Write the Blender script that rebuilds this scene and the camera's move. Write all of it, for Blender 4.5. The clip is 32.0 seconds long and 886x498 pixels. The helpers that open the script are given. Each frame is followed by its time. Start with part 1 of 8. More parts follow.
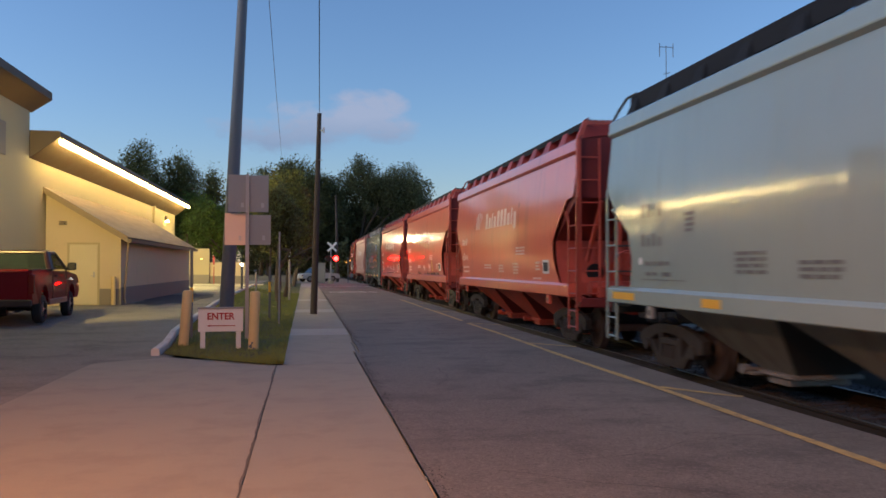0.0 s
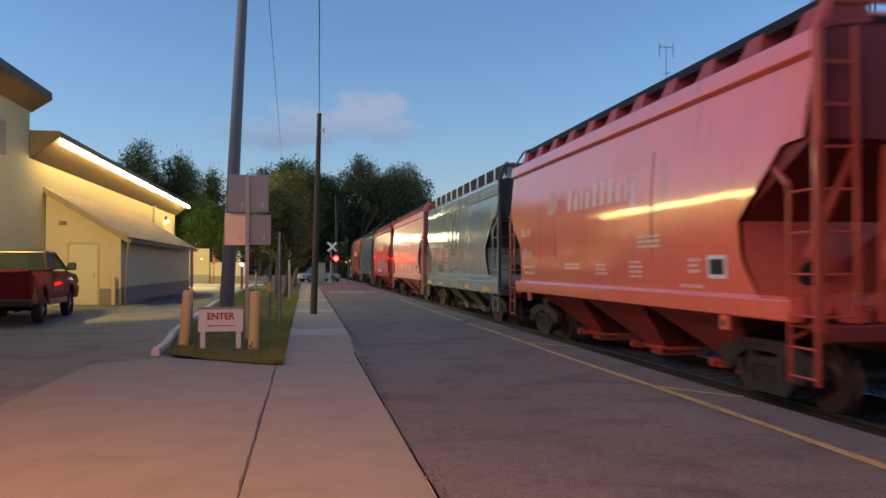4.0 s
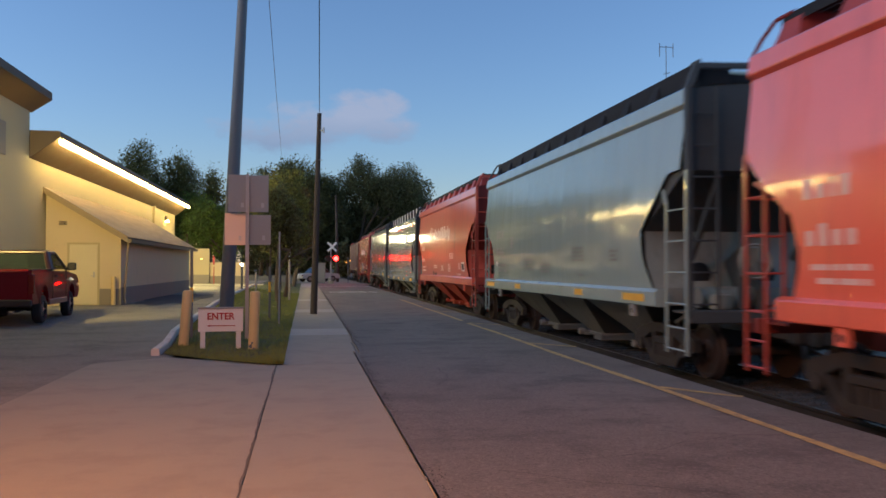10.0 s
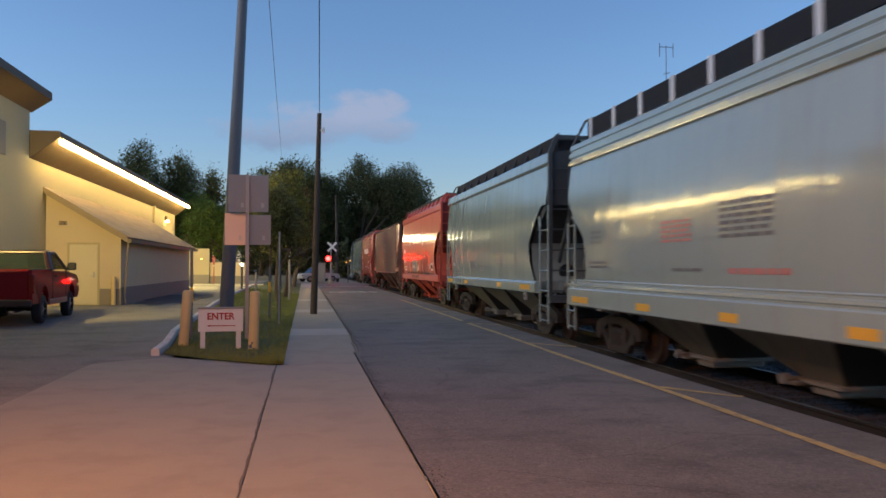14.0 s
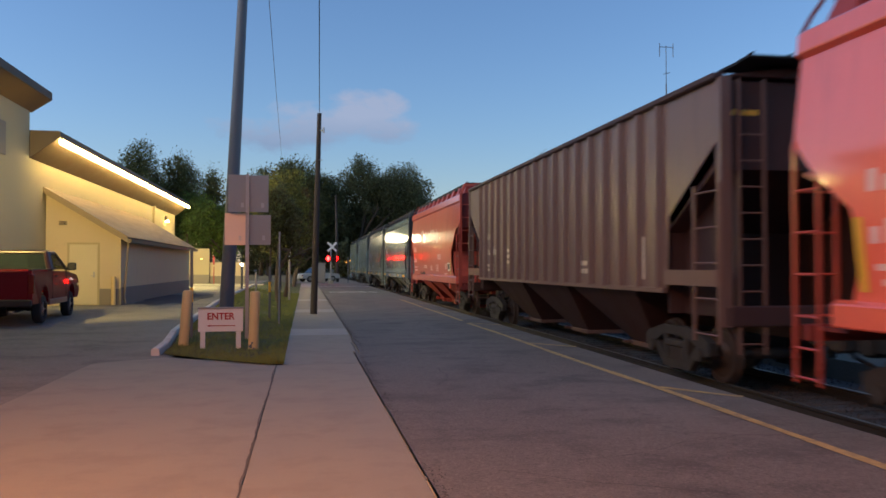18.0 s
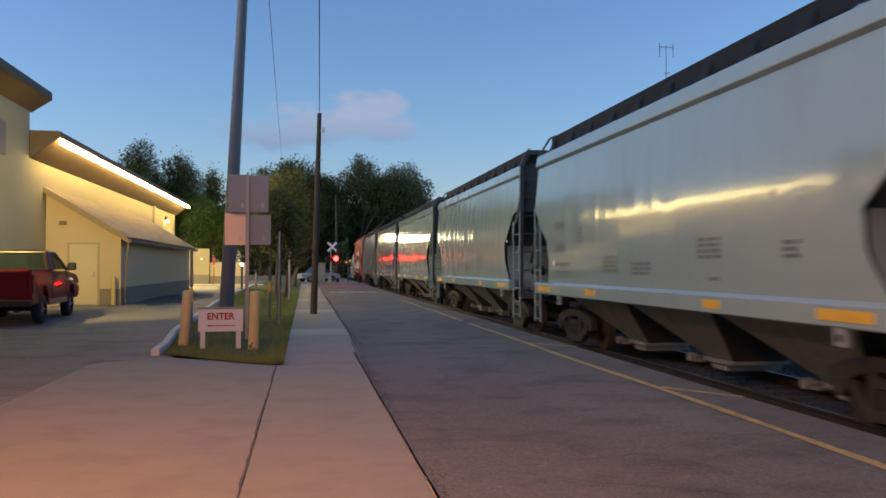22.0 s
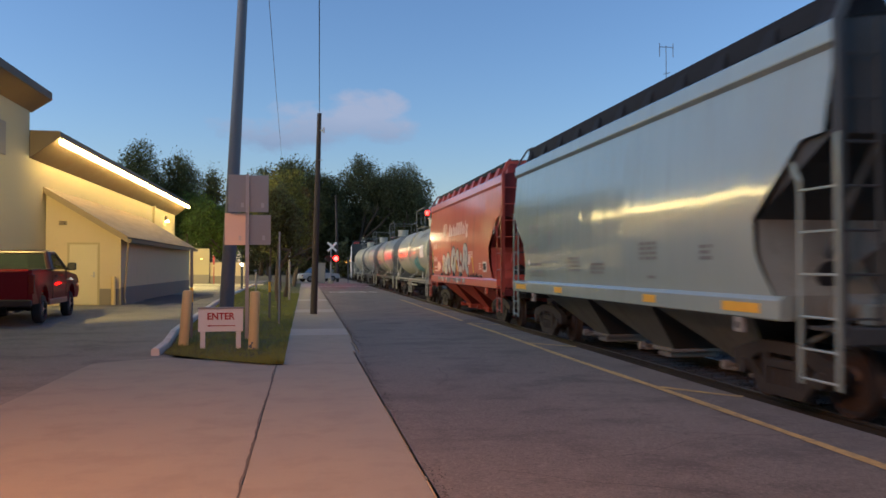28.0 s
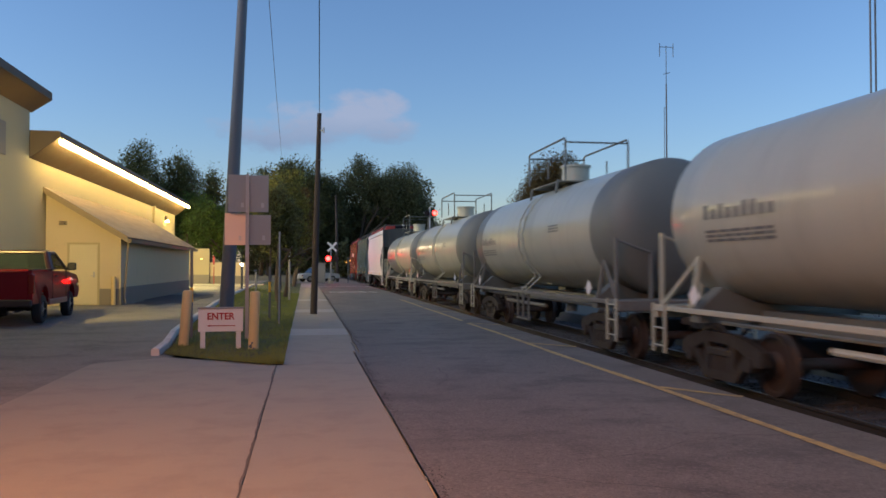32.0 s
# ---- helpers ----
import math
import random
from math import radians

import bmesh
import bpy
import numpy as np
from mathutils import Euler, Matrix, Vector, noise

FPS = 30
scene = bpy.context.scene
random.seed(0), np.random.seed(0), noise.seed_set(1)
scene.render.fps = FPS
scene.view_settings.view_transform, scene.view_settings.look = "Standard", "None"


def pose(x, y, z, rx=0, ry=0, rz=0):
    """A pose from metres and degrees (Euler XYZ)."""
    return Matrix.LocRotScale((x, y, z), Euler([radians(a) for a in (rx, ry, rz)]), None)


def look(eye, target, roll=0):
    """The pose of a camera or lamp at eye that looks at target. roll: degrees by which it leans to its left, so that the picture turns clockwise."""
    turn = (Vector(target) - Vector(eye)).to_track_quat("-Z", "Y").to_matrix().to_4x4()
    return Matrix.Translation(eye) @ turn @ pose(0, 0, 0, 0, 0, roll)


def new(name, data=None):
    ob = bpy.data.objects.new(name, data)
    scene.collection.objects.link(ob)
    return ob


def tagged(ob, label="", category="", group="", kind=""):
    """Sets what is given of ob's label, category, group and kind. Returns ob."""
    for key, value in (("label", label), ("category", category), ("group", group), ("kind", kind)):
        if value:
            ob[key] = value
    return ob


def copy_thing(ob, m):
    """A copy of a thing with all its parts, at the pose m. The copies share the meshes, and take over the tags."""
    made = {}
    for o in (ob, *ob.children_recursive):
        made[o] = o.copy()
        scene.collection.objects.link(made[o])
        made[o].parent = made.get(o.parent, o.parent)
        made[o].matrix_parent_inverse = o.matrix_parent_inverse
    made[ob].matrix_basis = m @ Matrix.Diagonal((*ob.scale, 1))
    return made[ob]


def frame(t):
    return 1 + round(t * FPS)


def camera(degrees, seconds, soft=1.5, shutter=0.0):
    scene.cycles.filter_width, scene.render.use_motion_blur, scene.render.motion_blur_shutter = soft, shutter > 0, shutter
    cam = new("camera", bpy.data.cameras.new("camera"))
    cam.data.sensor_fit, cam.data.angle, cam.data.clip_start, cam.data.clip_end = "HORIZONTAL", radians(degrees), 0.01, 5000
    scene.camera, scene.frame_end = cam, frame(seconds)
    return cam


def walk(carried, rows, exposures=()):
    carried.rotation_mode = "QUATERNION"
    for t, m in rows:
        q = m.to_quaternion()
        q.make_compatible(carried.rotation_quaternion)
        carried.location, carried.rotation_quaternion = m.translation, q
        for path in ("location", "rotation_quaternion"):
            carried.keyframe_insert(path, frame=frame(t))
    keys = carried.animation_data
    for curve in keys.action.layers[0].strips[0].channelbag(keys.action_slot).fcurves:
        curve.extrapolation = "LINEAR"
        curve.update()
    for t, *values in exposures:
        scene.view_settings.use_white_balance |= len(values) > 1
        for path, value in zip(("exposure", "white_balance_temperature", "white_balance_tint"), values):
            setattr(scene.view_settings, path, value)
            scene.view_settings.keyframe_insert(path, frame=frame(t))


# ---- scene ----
cam = camera(57.81, 32.0, soft=1.6, shutter=0.5)
VIEW = pose(0.0, 0.0, 1.59, 91.27, 0.0, -9.75)
walk(cam, [(0.0, VIEW), (32.0, VIEW)], exposures=[(0.0, 0.1), (2.0, 0.07), (5.0, 0.1), (12.0, 0.08), (13.0, 0.05), (15.0, 0.12), (17.8, 0.1), (19.0, 0.2), (20.3, 0.15), (22.0, 0.13), (28.0, 0.13), (30.0, 0.08), (32.0, 0.1)])

# ---------------------------------------------------------------- world and light
world = bpy.data.worlds.new("dusk_sky")
scene.world = world
world.use_nodes = True
wn, wl = world.node_tree.nodes, world.node_tree.links
wn.clear()
w_out = wn.new("ShaderNodeOutputWorld")
w_bg = wn.new("ShaderNodeBackground")
w_sky = wn.new("ShaderNodeTexSky")
w_sky.sky_type = "NISHITA"
w_sky.sun_disc = False
w_sky.sun_elevation = radians(10)
w_sky.sun_rotation = radians(272)
w_sky.altitude = 200
w_sky.air_density = 1.2
w_sky.dust_density = 0.3
w_sky.ozone_density = 5.0
w_co = wn.new("ShaderNodeTexCoord")
w_sep = wn.new("ShaderNodeSeparateXYZ")
wl.new(w_co.outputs["Generated"], w_sep.inputs[0])


def w_math(op, a, b=None, c=None):
    n = wn.new("ShaderNodeMath")
    n.operation = op
    for i, v in enumerate((a, b, c)):
        if v is None:
            continue
        if isinstance(v, (int, float)):
            n.inputs[i].default_value = v
        else:
            wl.new(v, n.inputs[i])
    return n.outputs[0]


# one bank of cloud over the far end of the street, its edge broken by noise
w_az = w_math("DIVIDE", w_sep.outputs[0], w_sep.outputs[1])
w_el = w_sep.outputs[2]


def w_noise(scale, detail, stretch):
    mp = wn.new("ShaderNodeMapping")
    mp.inputs["Scale"].default_value = stretch
    wl.new(w_co.outputs["Generated"], mp.inputs[0])
    n = wn.new("ShaderNodeTexNoise")
    n.inputs["Scale"].default_value = scale
    n.inputs["Detail"].default_value = detail
    n.inputs["Roughness"].default_value = 0.55
    wl.new(mp.outputs[0], n.inputs["Vector"])
    return n.outputs[0]


CLOUDS = ((0.072, 0.188, 0.058, 0.030, 1.0), (0.015, 0.176, 0.075, 0.032, 0.95), (-0.055, 0.160, 0.075, 0.028, 0.7), (0.098, 0.166, 0.05, 0.022, 0.8), (-0.62, 0.10, 0.3, 0.03, 0.4), (0.9, 0.12, 0.4, 0.03, 0.35))
w_sum = None
for az, el, wa, we, amount in CLOUDS:
    da = w_math("DIVIDE", w_math("SUBTRACT", w_az, az), wa)
    de = w_math("DIVIDE", w_math("SUBTRACT", w_el, el), we)
    r2 = w_math("ADD", w_math("MULTIPLY", da, da), w_math("MULTIPLY", de, de))
    m = w_math("MULTIPLY", w_math("MAXIMUM", w_math("SUBTRACT", 1.0, w_math("MULTIPLY", r2, 0.6)), 0.0), amount)
    w_sum = m if w_sum is None else w_math("SMOOTH_MAX", w_sum, m, 0.25)
w_front = w_math("GREATER_THAN", w_sep.outputs[1], 0.0)
w_ragged = w_math("ADD", w_math("MULTIPLY", w_math("SUBTRACT", w_noise(16.0, 7.0, (1, 1, 2.2)), 0.5), 1.9), w_math("MULTIPLY", w_math("SUBTRACT", w_noise(60.0, 5.0, (1, 1, 1.6)), 0.5), 0.5))
w_mask = w_math("MULTIPLY", w_math("SUBTRACT", w_math("ADD", w_sum, w_math("MULTIPLY", w_ragged, w_math("MINIMUM", w_math("MULTIPLY", w_sum, 3.0), 1.0))), 0.38), 1.5)
w_mask = w_math("MULTIPLY", w_math("MINIMUM", w_math("MAXIMUM", w_mask, 0.0), 0.78), w_front)
# the bank is paler above and blue-grey along its foot
w_foot = w_math("MINIMUM", w_math("MAXIMUM", w_math("MULTIPLY", w_math("SUBTRACT", w_math("ADD", w_el, w_math("MULTIPLY", w_ragged, 0.012)), 0.150), 28.0), 0.0), 1.0)
w_cloud = wn.new("ShaderNodeMix")
w_cloud.data_type = "RGBA"
wl.new(w_foot, w_cloud.inputs[0])
w_cloud.inputs[6].default_value = (1.55, 2.05, 3.15, 1)
w_cloud.inputs[7].default_value = (2.45, 2.75, 3.75, 1)
w_tint = wn.new("ShaderNodeMix")
w_tint.data_type = "RGBA"
w_tint.blend_type = "MULTIPLY"
w_tint.inputs[0].default_value = 1.0
w_tint.inputs[7].default_value = (1.74, 1.38, 1.40, 1)
wl.new(w_sky.outputs[0], w_tint.inputs[6])
w_mix = wn.new("ShaderNodeMix")
w_mix.data_type = "RGBA"
wl.new(w_mask, w_mix.inputs[0])
wl.new(w_tint.outputs[2], w_mix.inputs[6])
wl.new(w_cloud.outputs[2], w_mix.inputs[7])
wl.new(w_mix.outputs[2], w_bg.inputs[0])
w_bg.inputs[1].default_value = 0.15
wl.new(w_bg.outputs[0], w_out.inputs[0])

sun_data = bpy.data.lights.new("sun", "SUN")
sun_data.energy = 1.2
sun_data.angle = radians(60)
sun_data.color = (1.0, 0.95, 0.92)
sun = new("sun", sun_data)
sun.matrix_world = look((-40, -15, 24), (0, 0, 0))

# ---------------------------------------------------------------- materials
MATS = {}


def nodes_of(name):
    m = bpy.data.materials.new(name)
    m.use_nodes = True
    nt = m.node_tree
    return m, nt.nodes, nt.links, nt.nodes["Principled BSDF"]


def surface(name, col, rough=0.6, metal=0.0, vary=0.25, scale=3.0, fine=40.0, bump=0.2, bump_size=0.01, dirt=None, dirt_amount=0.0,
            dirt_scale=0.8, spec=0.5, coat=0.0, streak=False, per_object=0.0, stretch=(1, 1, 1), wave=0.0, wave_scale=0.6, coat_rough=None, coat_ior=1.5):
    """A procedural surface: base colour with two scales of variation, dirt patches, fine relief."""
    if name in MATS:
        return MATS[name]
    m, n, l, p = nodes_of(name)
    co = n.new("ShaderNodeTexCoord")
    mp = n.new("ShaderNodeMapping")
    mp.inputs["Scale"].default_value = stretch
    l.new(co.outputs["Object"], mp.inputs[0])
    big = n.new("ShaderNodeTexNoise")
    big.inputs["Scale"].default_value = scale
    big.inputs["Detail"].default_value = 5
    small = n.new("ShaderNodeTexNoise")
    small.inputs["Scale"].default_value = fine
    small.inputs["Detail"].default_value = 4
    l.new(mp.outputs[0], big.inputs["Vector"])
    l.new(co.outputs["Object"], small.inputs["Vector"])
    add = n.new("ShaderNodeMath")
    add.operation = "MULTIPLY_ADD"
    l.new(small.outputs[0], add.inputs[0])
    add.inputs[1].default_value = 0.6
    half = n.new("ShaderNodeMath")
    half.operation = "MULTIPLY_ADD"
    l.new(big.outputs[0], half.inputs[0])
    half.inputs[1].default_value = 1.0
    half.inputs[2].default_value = -0.3
    l.new(half.outputs[0], add.inputs[2])
    ramp = n.new("ShaderNodeMix")
    ramp.data_type = "RGBA"
    ramp.clamp_factor = True
    l.new(add.outputs[0], ramp.inputs[0])
    ramp.inputs[6].default_value = tuple(max(0.0, c * (1 - vary)) for c in col) + (1,)
    ramp.inputs[7].default_value = tuple(min(1.0, c * (1 + vary)) for c in col) + (1,)
    colour = ramp.outputs[2]
    if dirt is not None:
        dn = n.new("ShaderNodeTexNoise")
        dn.inputs["Scale"].default_value = dirt_scale
        dn.inputs["Detail"].default_value = 8
        dn.inputs["Roughness"].default_value = 0.65
        dm = n.new("ShaderNodeMapping")
        dm.inputs["Scale"].default_value = (1, 2.2, 0.25) if streak else (1, 1, 1)
        l.new(co.outputs["Object"], dm.inputs[0])
        l.new(dm.outputs[0], dn.inputs["Vector"])
        dr = n.new("ShaderNodeMapRange")
        dr.inputs[1].default_value = 0.62 - 0.25 * dirt_amount
        dr.inputs[2].default_value = 0.78 - 0.1 * dirt_amount
        dr.inputs[4].default_value = min(1.0, 0.5 + 0.5 * dirt_amount)
        l.new(dn.outputs[0], dr.inputs[0])
        dx = n.new("ShaderNodeMix")
        dx.data_type = "RGBA"
        l.new(dr.outputs[0], dx.inputs[0])
        l.new(colour, dx.inputs[6])
        dx.inputs[7].default_value = (*dirt, 1)
        colour = dx.outputs[2]
    if per_object:
        oi = n.new("ShaderNodeObjectInfo")
        hs = n.new("ShaderNodeHueSaturation")
        mr = n.new("ShaderNodeMapRange")
        mr.inputs[3].default_value = 1 - per_object
        mr.inputs[4].default_value = 1 + per_object
        l.new(oi.outputs["Random"], mr.inputs[0])
        l.new(mr.outputs[0], hs.inputs["Value"])
        l.new(colour, hs.inputs["Color"])
        colour = hs.outputs[0]
    l.new(colour, p.inputs["Base Color"])
    rr = n.new("ShaderNodeMapRange")
    rr.inputs[3].default_value = rough * 0.75
    rr.inputs[4].default_value = min(1.0, rough * 1.25)
    l.new(big.outputs[0], rr.inputs[0])
    l.new(rr.outputs[0], p.inputs["Roughness"])
    p.inputs["Metallic"].default_value = metal
    p.inputs["Specular IOR Level"].default_value = spec
    p.inputs["Coat Weight"].default_value = coat
    p.inputs["Coat Roughness"].default_value = min(0.11, rough * 0.6) if coat_rough is None else coat_rough
    p.inputs["Coat IOR"].default_value = coat_ior
    b = n.new("ShaderNodeBump")
    b.inputs["Strength"].default_value = bump
    b.inputs["Distance"].default_value = bump_size
    l.new(small.outputs[0], b.inputs["Height"])
    if wave:
        wv = n.new("ShaderNodeTexNoise")
        wv.inputs["Scale"].default_value = wave_scale
        wv.inputs["Detail"].default_value = 2.6
        wm = n.new("ShaderNodeMapping")
        wm.inputs["Scale"].default_value = (1, 2.2, 0.45)
        l.new(co.outputs["Object"], wm.inputs[0])
        l.new(wm.outputs[0], wv.inputs["Vector"])
        b2 = n.new("ShaderNodeBump")
        b2.inputs["Strength"].default_value = 1.0
        b2.inputs["Distance"].default_value = wave
        l.new(wv.outputs[0], b2.inputs["Height"])
        l.new(b.outputs[0], b2.inputs["Normal"])
        l.new(b2.outputs[0], p.inputs["Normal"])
        if coat:
            l.new(b2.outputs[0], p.inputs["Coat Normal"])
    else:
        l.new(b.outputs[0], p.inputs["Normal"])
    MATS[name] = m
    return m


def glass_mat(name, col, rough=0.03, alpha=1.0, transmission=0.0):
    m, n, l, p = nodes_of(name)
    p.inputs["Base Color"].default_value = (*col, 1)
    p.inputs["Roughness"].default_value = rough
    p.inputs["Transmission Weight"].default_value = transmission
    p.inputs["IOR"].default_value = 1.5
    return m


def glow_mat(name, col, strength):
    m, n, l, p = nodes_of(name)
    p.inputs["Base Color"].default_value = (*col, 1)
    p.inputs["Emission Color"].default_value = (*col, 1)
    p.inputs["Emission Strength"].default_value = strength
    return m




def asphalt(name, col, stain):
    """Worn asphalt: pale and dark aggregate, tyre polish along the lane, oil stains."""
    m, n, l, p = nodes_of(name)
    co = n.new("ShaderNodeTexCoord")

    def tex(kind, scale, detail=3.0, stretch=(1, 1, 1)):
        mp = n.new("ShaderNodeMapping")
        mp.inputs["Scale"].default_value = stretch
        l.new(co.outputs["Object"], mp.inputs[0])
        t = n.new(kind)
        t.inputs["Scale"].default_value = scale
        if "Detail" in t.inputs:
            t.inputs["Detail"].default_value = detail
        l.new(mp.outputs[0], t.inputs["Vector"])
        return t.outputs[0]

    def mixed(fac, a, b):
        x = n.new("ShaderNodeMix")
        x.data_type = "RGBA"
        l.new(fac, x.inputs[0])
        for i, v in ((6, a), (7, b)):
            if isinstance(v, tuple):
                x.inputs[i].default_value = (*v, 1)
            else:
                l.new(v, x.inputs[i])
        return x.outputs[2]

    def ranged(v, lo, hi, to=1.0):
        r = n.new("ShaderNodeMapRange")
        r.inputs[1].default_value, r.inputs[2].default_value, r.inputs[4].default_value = lo, hi, to
        l.new(v, r.inputs[0])
        return r.outputs[0]

    grain = tex("ShaderNodeTexNoise", 55, 6)
    c = mixed(ranged(grain, 0.3, 0.7), tuple(v * 0.62 for v in col), tuple(v * 1.4 for v in col))
    c = mixed(ranged(tex("ShaderNodeTexNoise", 0.35, 4, (1.6, 0.5, 1)), 0.4, 0.7, 0.55), c, tuple(v * 1.35 for v in col))
    c = mixed(ranged(tex("ShaderNodeTexNoise", 0.9, 7, (1, 1.3, 1)), 0.50, 0.65, 0.62), c, stain)
    c = mixed(ranged(tex("ShaderNodeTexNoise", 19.0, 4), 0.5, 0.66, 0.35), c, tuple(v * 0.55 for v in col))
    c = mixed(ranged(tex("ShaderNodeTexNoise", 23.0, 4, (1.1, 0.9, 1)), 0.55, 0.68, 0.4), c, tuple(v * 1.7 for v in col))
    c = mixed(ranged(tex("ShaderNodeTexNoise", 6.0, 5), 0.60, 0.72, 0.5), c, tuple(v * 1.5 for v in col))
    c = mixed(ranged(tex("ShaderNodeTexNoise", 3.2, 6), 0.62, 0.70, 0.5), c, stain)
    l.new(c, p.inputs["Base Color"])
    p.inputs["Roughness"].default_value = 0.78
    b = n.new("ShaderNodeBump")
    b.inputs["Strength"].default_value = 0.7
    b.inputs["Distance"].default_value = 0.012
    l.new(grain, b.inputs["Height"])
    l.new(b.outputs[0], p.inputs["Normal"])
    return m


ASPHALT = asphalt("asphalt_old", (0.152, 0.143, 0.127), (0.068, 0.066, 0.064))
ASPHALT_LOT = asphalt("asphalt_lot", (0.215, 0.20, 0.17), (0.12, 0.112, 0.10))
CRACK = surface("crack_filler", (0.085, 0.08, 0.08), 0.9, vary=0.2)
ASPHALT_DARK = surface("asphalt_patch", (0.05, 0.05, 0.053), 0.75, vary=0.2, scale=1, fine=90, bump=0.4, bump_size=0.005)
ASPHALT_FAR = surface("asphalt_far_side", (0.07, 0.07, 0.072), 0.85, vary=0.2, scale=0.6, fine=60, bump=0.15, bump_size=0.003)
CONCRETE = surface("concrete_walk", (0.305, 0.283, 0.228), 0.8, vary=0.14, scale=1.2, fine=70, bump=0.3, bump_size=0.004, dirt=(0.235, 0.215, 0.18), dirt_amount=0.55, dirt_scale=1.6)
CONCRETE_B = surface("concrete_walk_pale", (0.41, 0.38, 0.33), 0.8, vary=0.14, scale=1.5, fine=70, bump=0.3, bump_size=0.004, dirt=(0.30, 0.28, 0.25), dirt_amount=0.3)
JOINT = surface("joint_dark", (0.10, 0.09, 0.08), 0.95, bump=0.4)
YELLOW_PAINT = surface("yellow_road_paint", (0.50, 0.365, 0.145), 0.7, vary=0.25, scale=4, fine=60, bump=0.2, bump_size=0.003, dirt=(0.18, 0.155, 0.12), dirt_amount=0.65, dirt_scale=6)
WHITE_PAINT = surface("white_road_paint", (0.6, 0.6, 0.58), 0.7, vary=0.2, scale=5, fine=60, dirt=(0.18, 0.17, 0.16), dirt_amount=0.5, dirt_scale=5)
CURB_WHITE = surface("curb_white", (0.66, 0.62, 0.56), 0.75, vary=0.15, scale=4, fine=40, bump=0.4, bump_size=0.006, dirt=(0.35, 0.3, 0.26), dirt_amount=0.4, dirt_scale=3)
GROUND = surface("bare_ground", (0.10, 0.09, 0.065), 0.95, vary=0.35, scale=0.3, fine=20, bump=0.6, bump_size=0.02, dirt=(0.05, 0.075, 0.025), dirt_amount=0.6, dirt_scale=0.2)
TURF = surface("turf_soil", (0.075, 0.09, 0.03), 0.95, vary=0.4, scale=3, fine=60, bump=0.8, bump_size=0.02, dirt=(0.09, 0.075, 0.04), dirt_amount=0.2, dirt_scale=2)
GRASS = surface("grass_blades", (0.20, 0.235, 0.06), 0.7, vary=0.4, scale=1.5, fine=9, bump=0.0)
BALLAST = surface("ballast_dark", (0.055, 0.05, 0.047), 0.95, vary=0.5, scale=8, fine=45, bump=1.0, bump_size=0.03)
RAIL = surface("rail_steel", (0.03, 0.025, 0.022), 0.7, metal=0.3, vary=0.3, scale=3)
RAIL_TOP = surface("rail_polished", (0.14, 0.13, 0.12), 0.5, metal=0.8, vary=0.1)
TIE = surface("tie_wood", (0.07, 0.055, 0.045), 0.9, vary=0.3, scale=4, fine=50, bump=0.6)
STUCCO = surface("stucco_cream", (0.47, 0.385, 0.22), 0.85, vary=0.06, scale=0.7, fine=90, bump=0.35, bump_size=0.004, dirt=(0.52, 0.44, 0.27), dirt_amount=0.15, dirt_scale=0.5)
STUCCO_BASE = surface("stucco_base_taupe", (0.25, 0.215, 0.17), 0.85, vary=0.1, scale=0.8, fine=60, bump=0.3, bump_size=0.004)
BRICK_PAINT = surface("painted_block", (0.62, 0.49, 0.30), 0.8, vary=0.07, scale=0.8, fine=80, bump=0.3, bump_size=0.004, dirt=(0.42, 0.37, 0.25), dirt_amount=0.2)
FASCIA = surface("fascia_brown", (0.10, 0.074, 0.054), 0.65, vary=0.12, scale=1, fine=40, bump=0.1)
SOFFIT = surface("soffit_tan", (0.15, 0.095, 0.05), 0.7, vary=0.1, scale=1, fine=40, bump=0.1)
SHINGLE = surface("shingle_tan", (0.36, 0.26, 0.17), 0.9, vary=0.25, scale=4, fine=60, bump=0.5, bump_size=0.006, per_object=0.1)
TRIM_TAN = surface("trim_tan", (0.33, 0.25, 0.15), 0.7, vary=0.1, scale=1, fine=40, bump=0.1)
DOOR_PAINT = surface("door_cream", (0.62, 0.53, 0.34), 0.55, vary=0.06, scale=1, fine=50, bump=0.06)
GUTTER = surface("gutter_brown", (0.20, 0.15, 0.10), 0.5, vary=0.1)
STEEL_GREY = surface("steel_grey_paint", (0.125, 0.135, 0.15), 0.5, vary=0.15, scale=2, fine=40, bump=0.15, dirt=(0.10, 0.09, 0.085), dirt_amount=0.3, dirt_scale=1.2, streak=True)
GALV = surface("galvanised", (0.42, 0.42, 0.42), 0.5, metal=0.6, vary=0.15, scale=6)
SIGN_BACK = surface("sign_back_aluminium", (0.31, 0.30, 0.285), 0.55, metal=0.3, vary=0.08, scale=2, fine=50, dirt=(0.21, 0.20, 0.19), dirt_amount=0.4)
POLE_WOOD = surface("pole_wood", (0.055, 0.04, 0.032), 0.9, vary=0.35, scale=2.5, fine=25, bump=0.8, bump_size=0.01, stretch=(6, 6, 0.5))
BOLLARD = surface("bollard_yellow", (0.66, 0.49, 0.22), 0.55, vary=0.12, scale=3, fine=30, bump=0.1, dirt=(0.36, 0.26, 0.13), dirt_amount=0.25, dirt_scale=3, streak=True)
SIGN_WHITE = surface("sign_white", (0.74, 0.72, 0.70), 0.5, vary=0.04, scale=3)
SIGN_RED = surface("sign_red", (0.36, 0.02, 0.03), 0.5, vary=0.05)
BLACK = surface("matt_black", (0.015, 0.015, 0.016), 0.6, vary=0.2)
CABLE = surface("cable_black", (0.012, 0.012, 0.013), 0.6, vary=0.1)
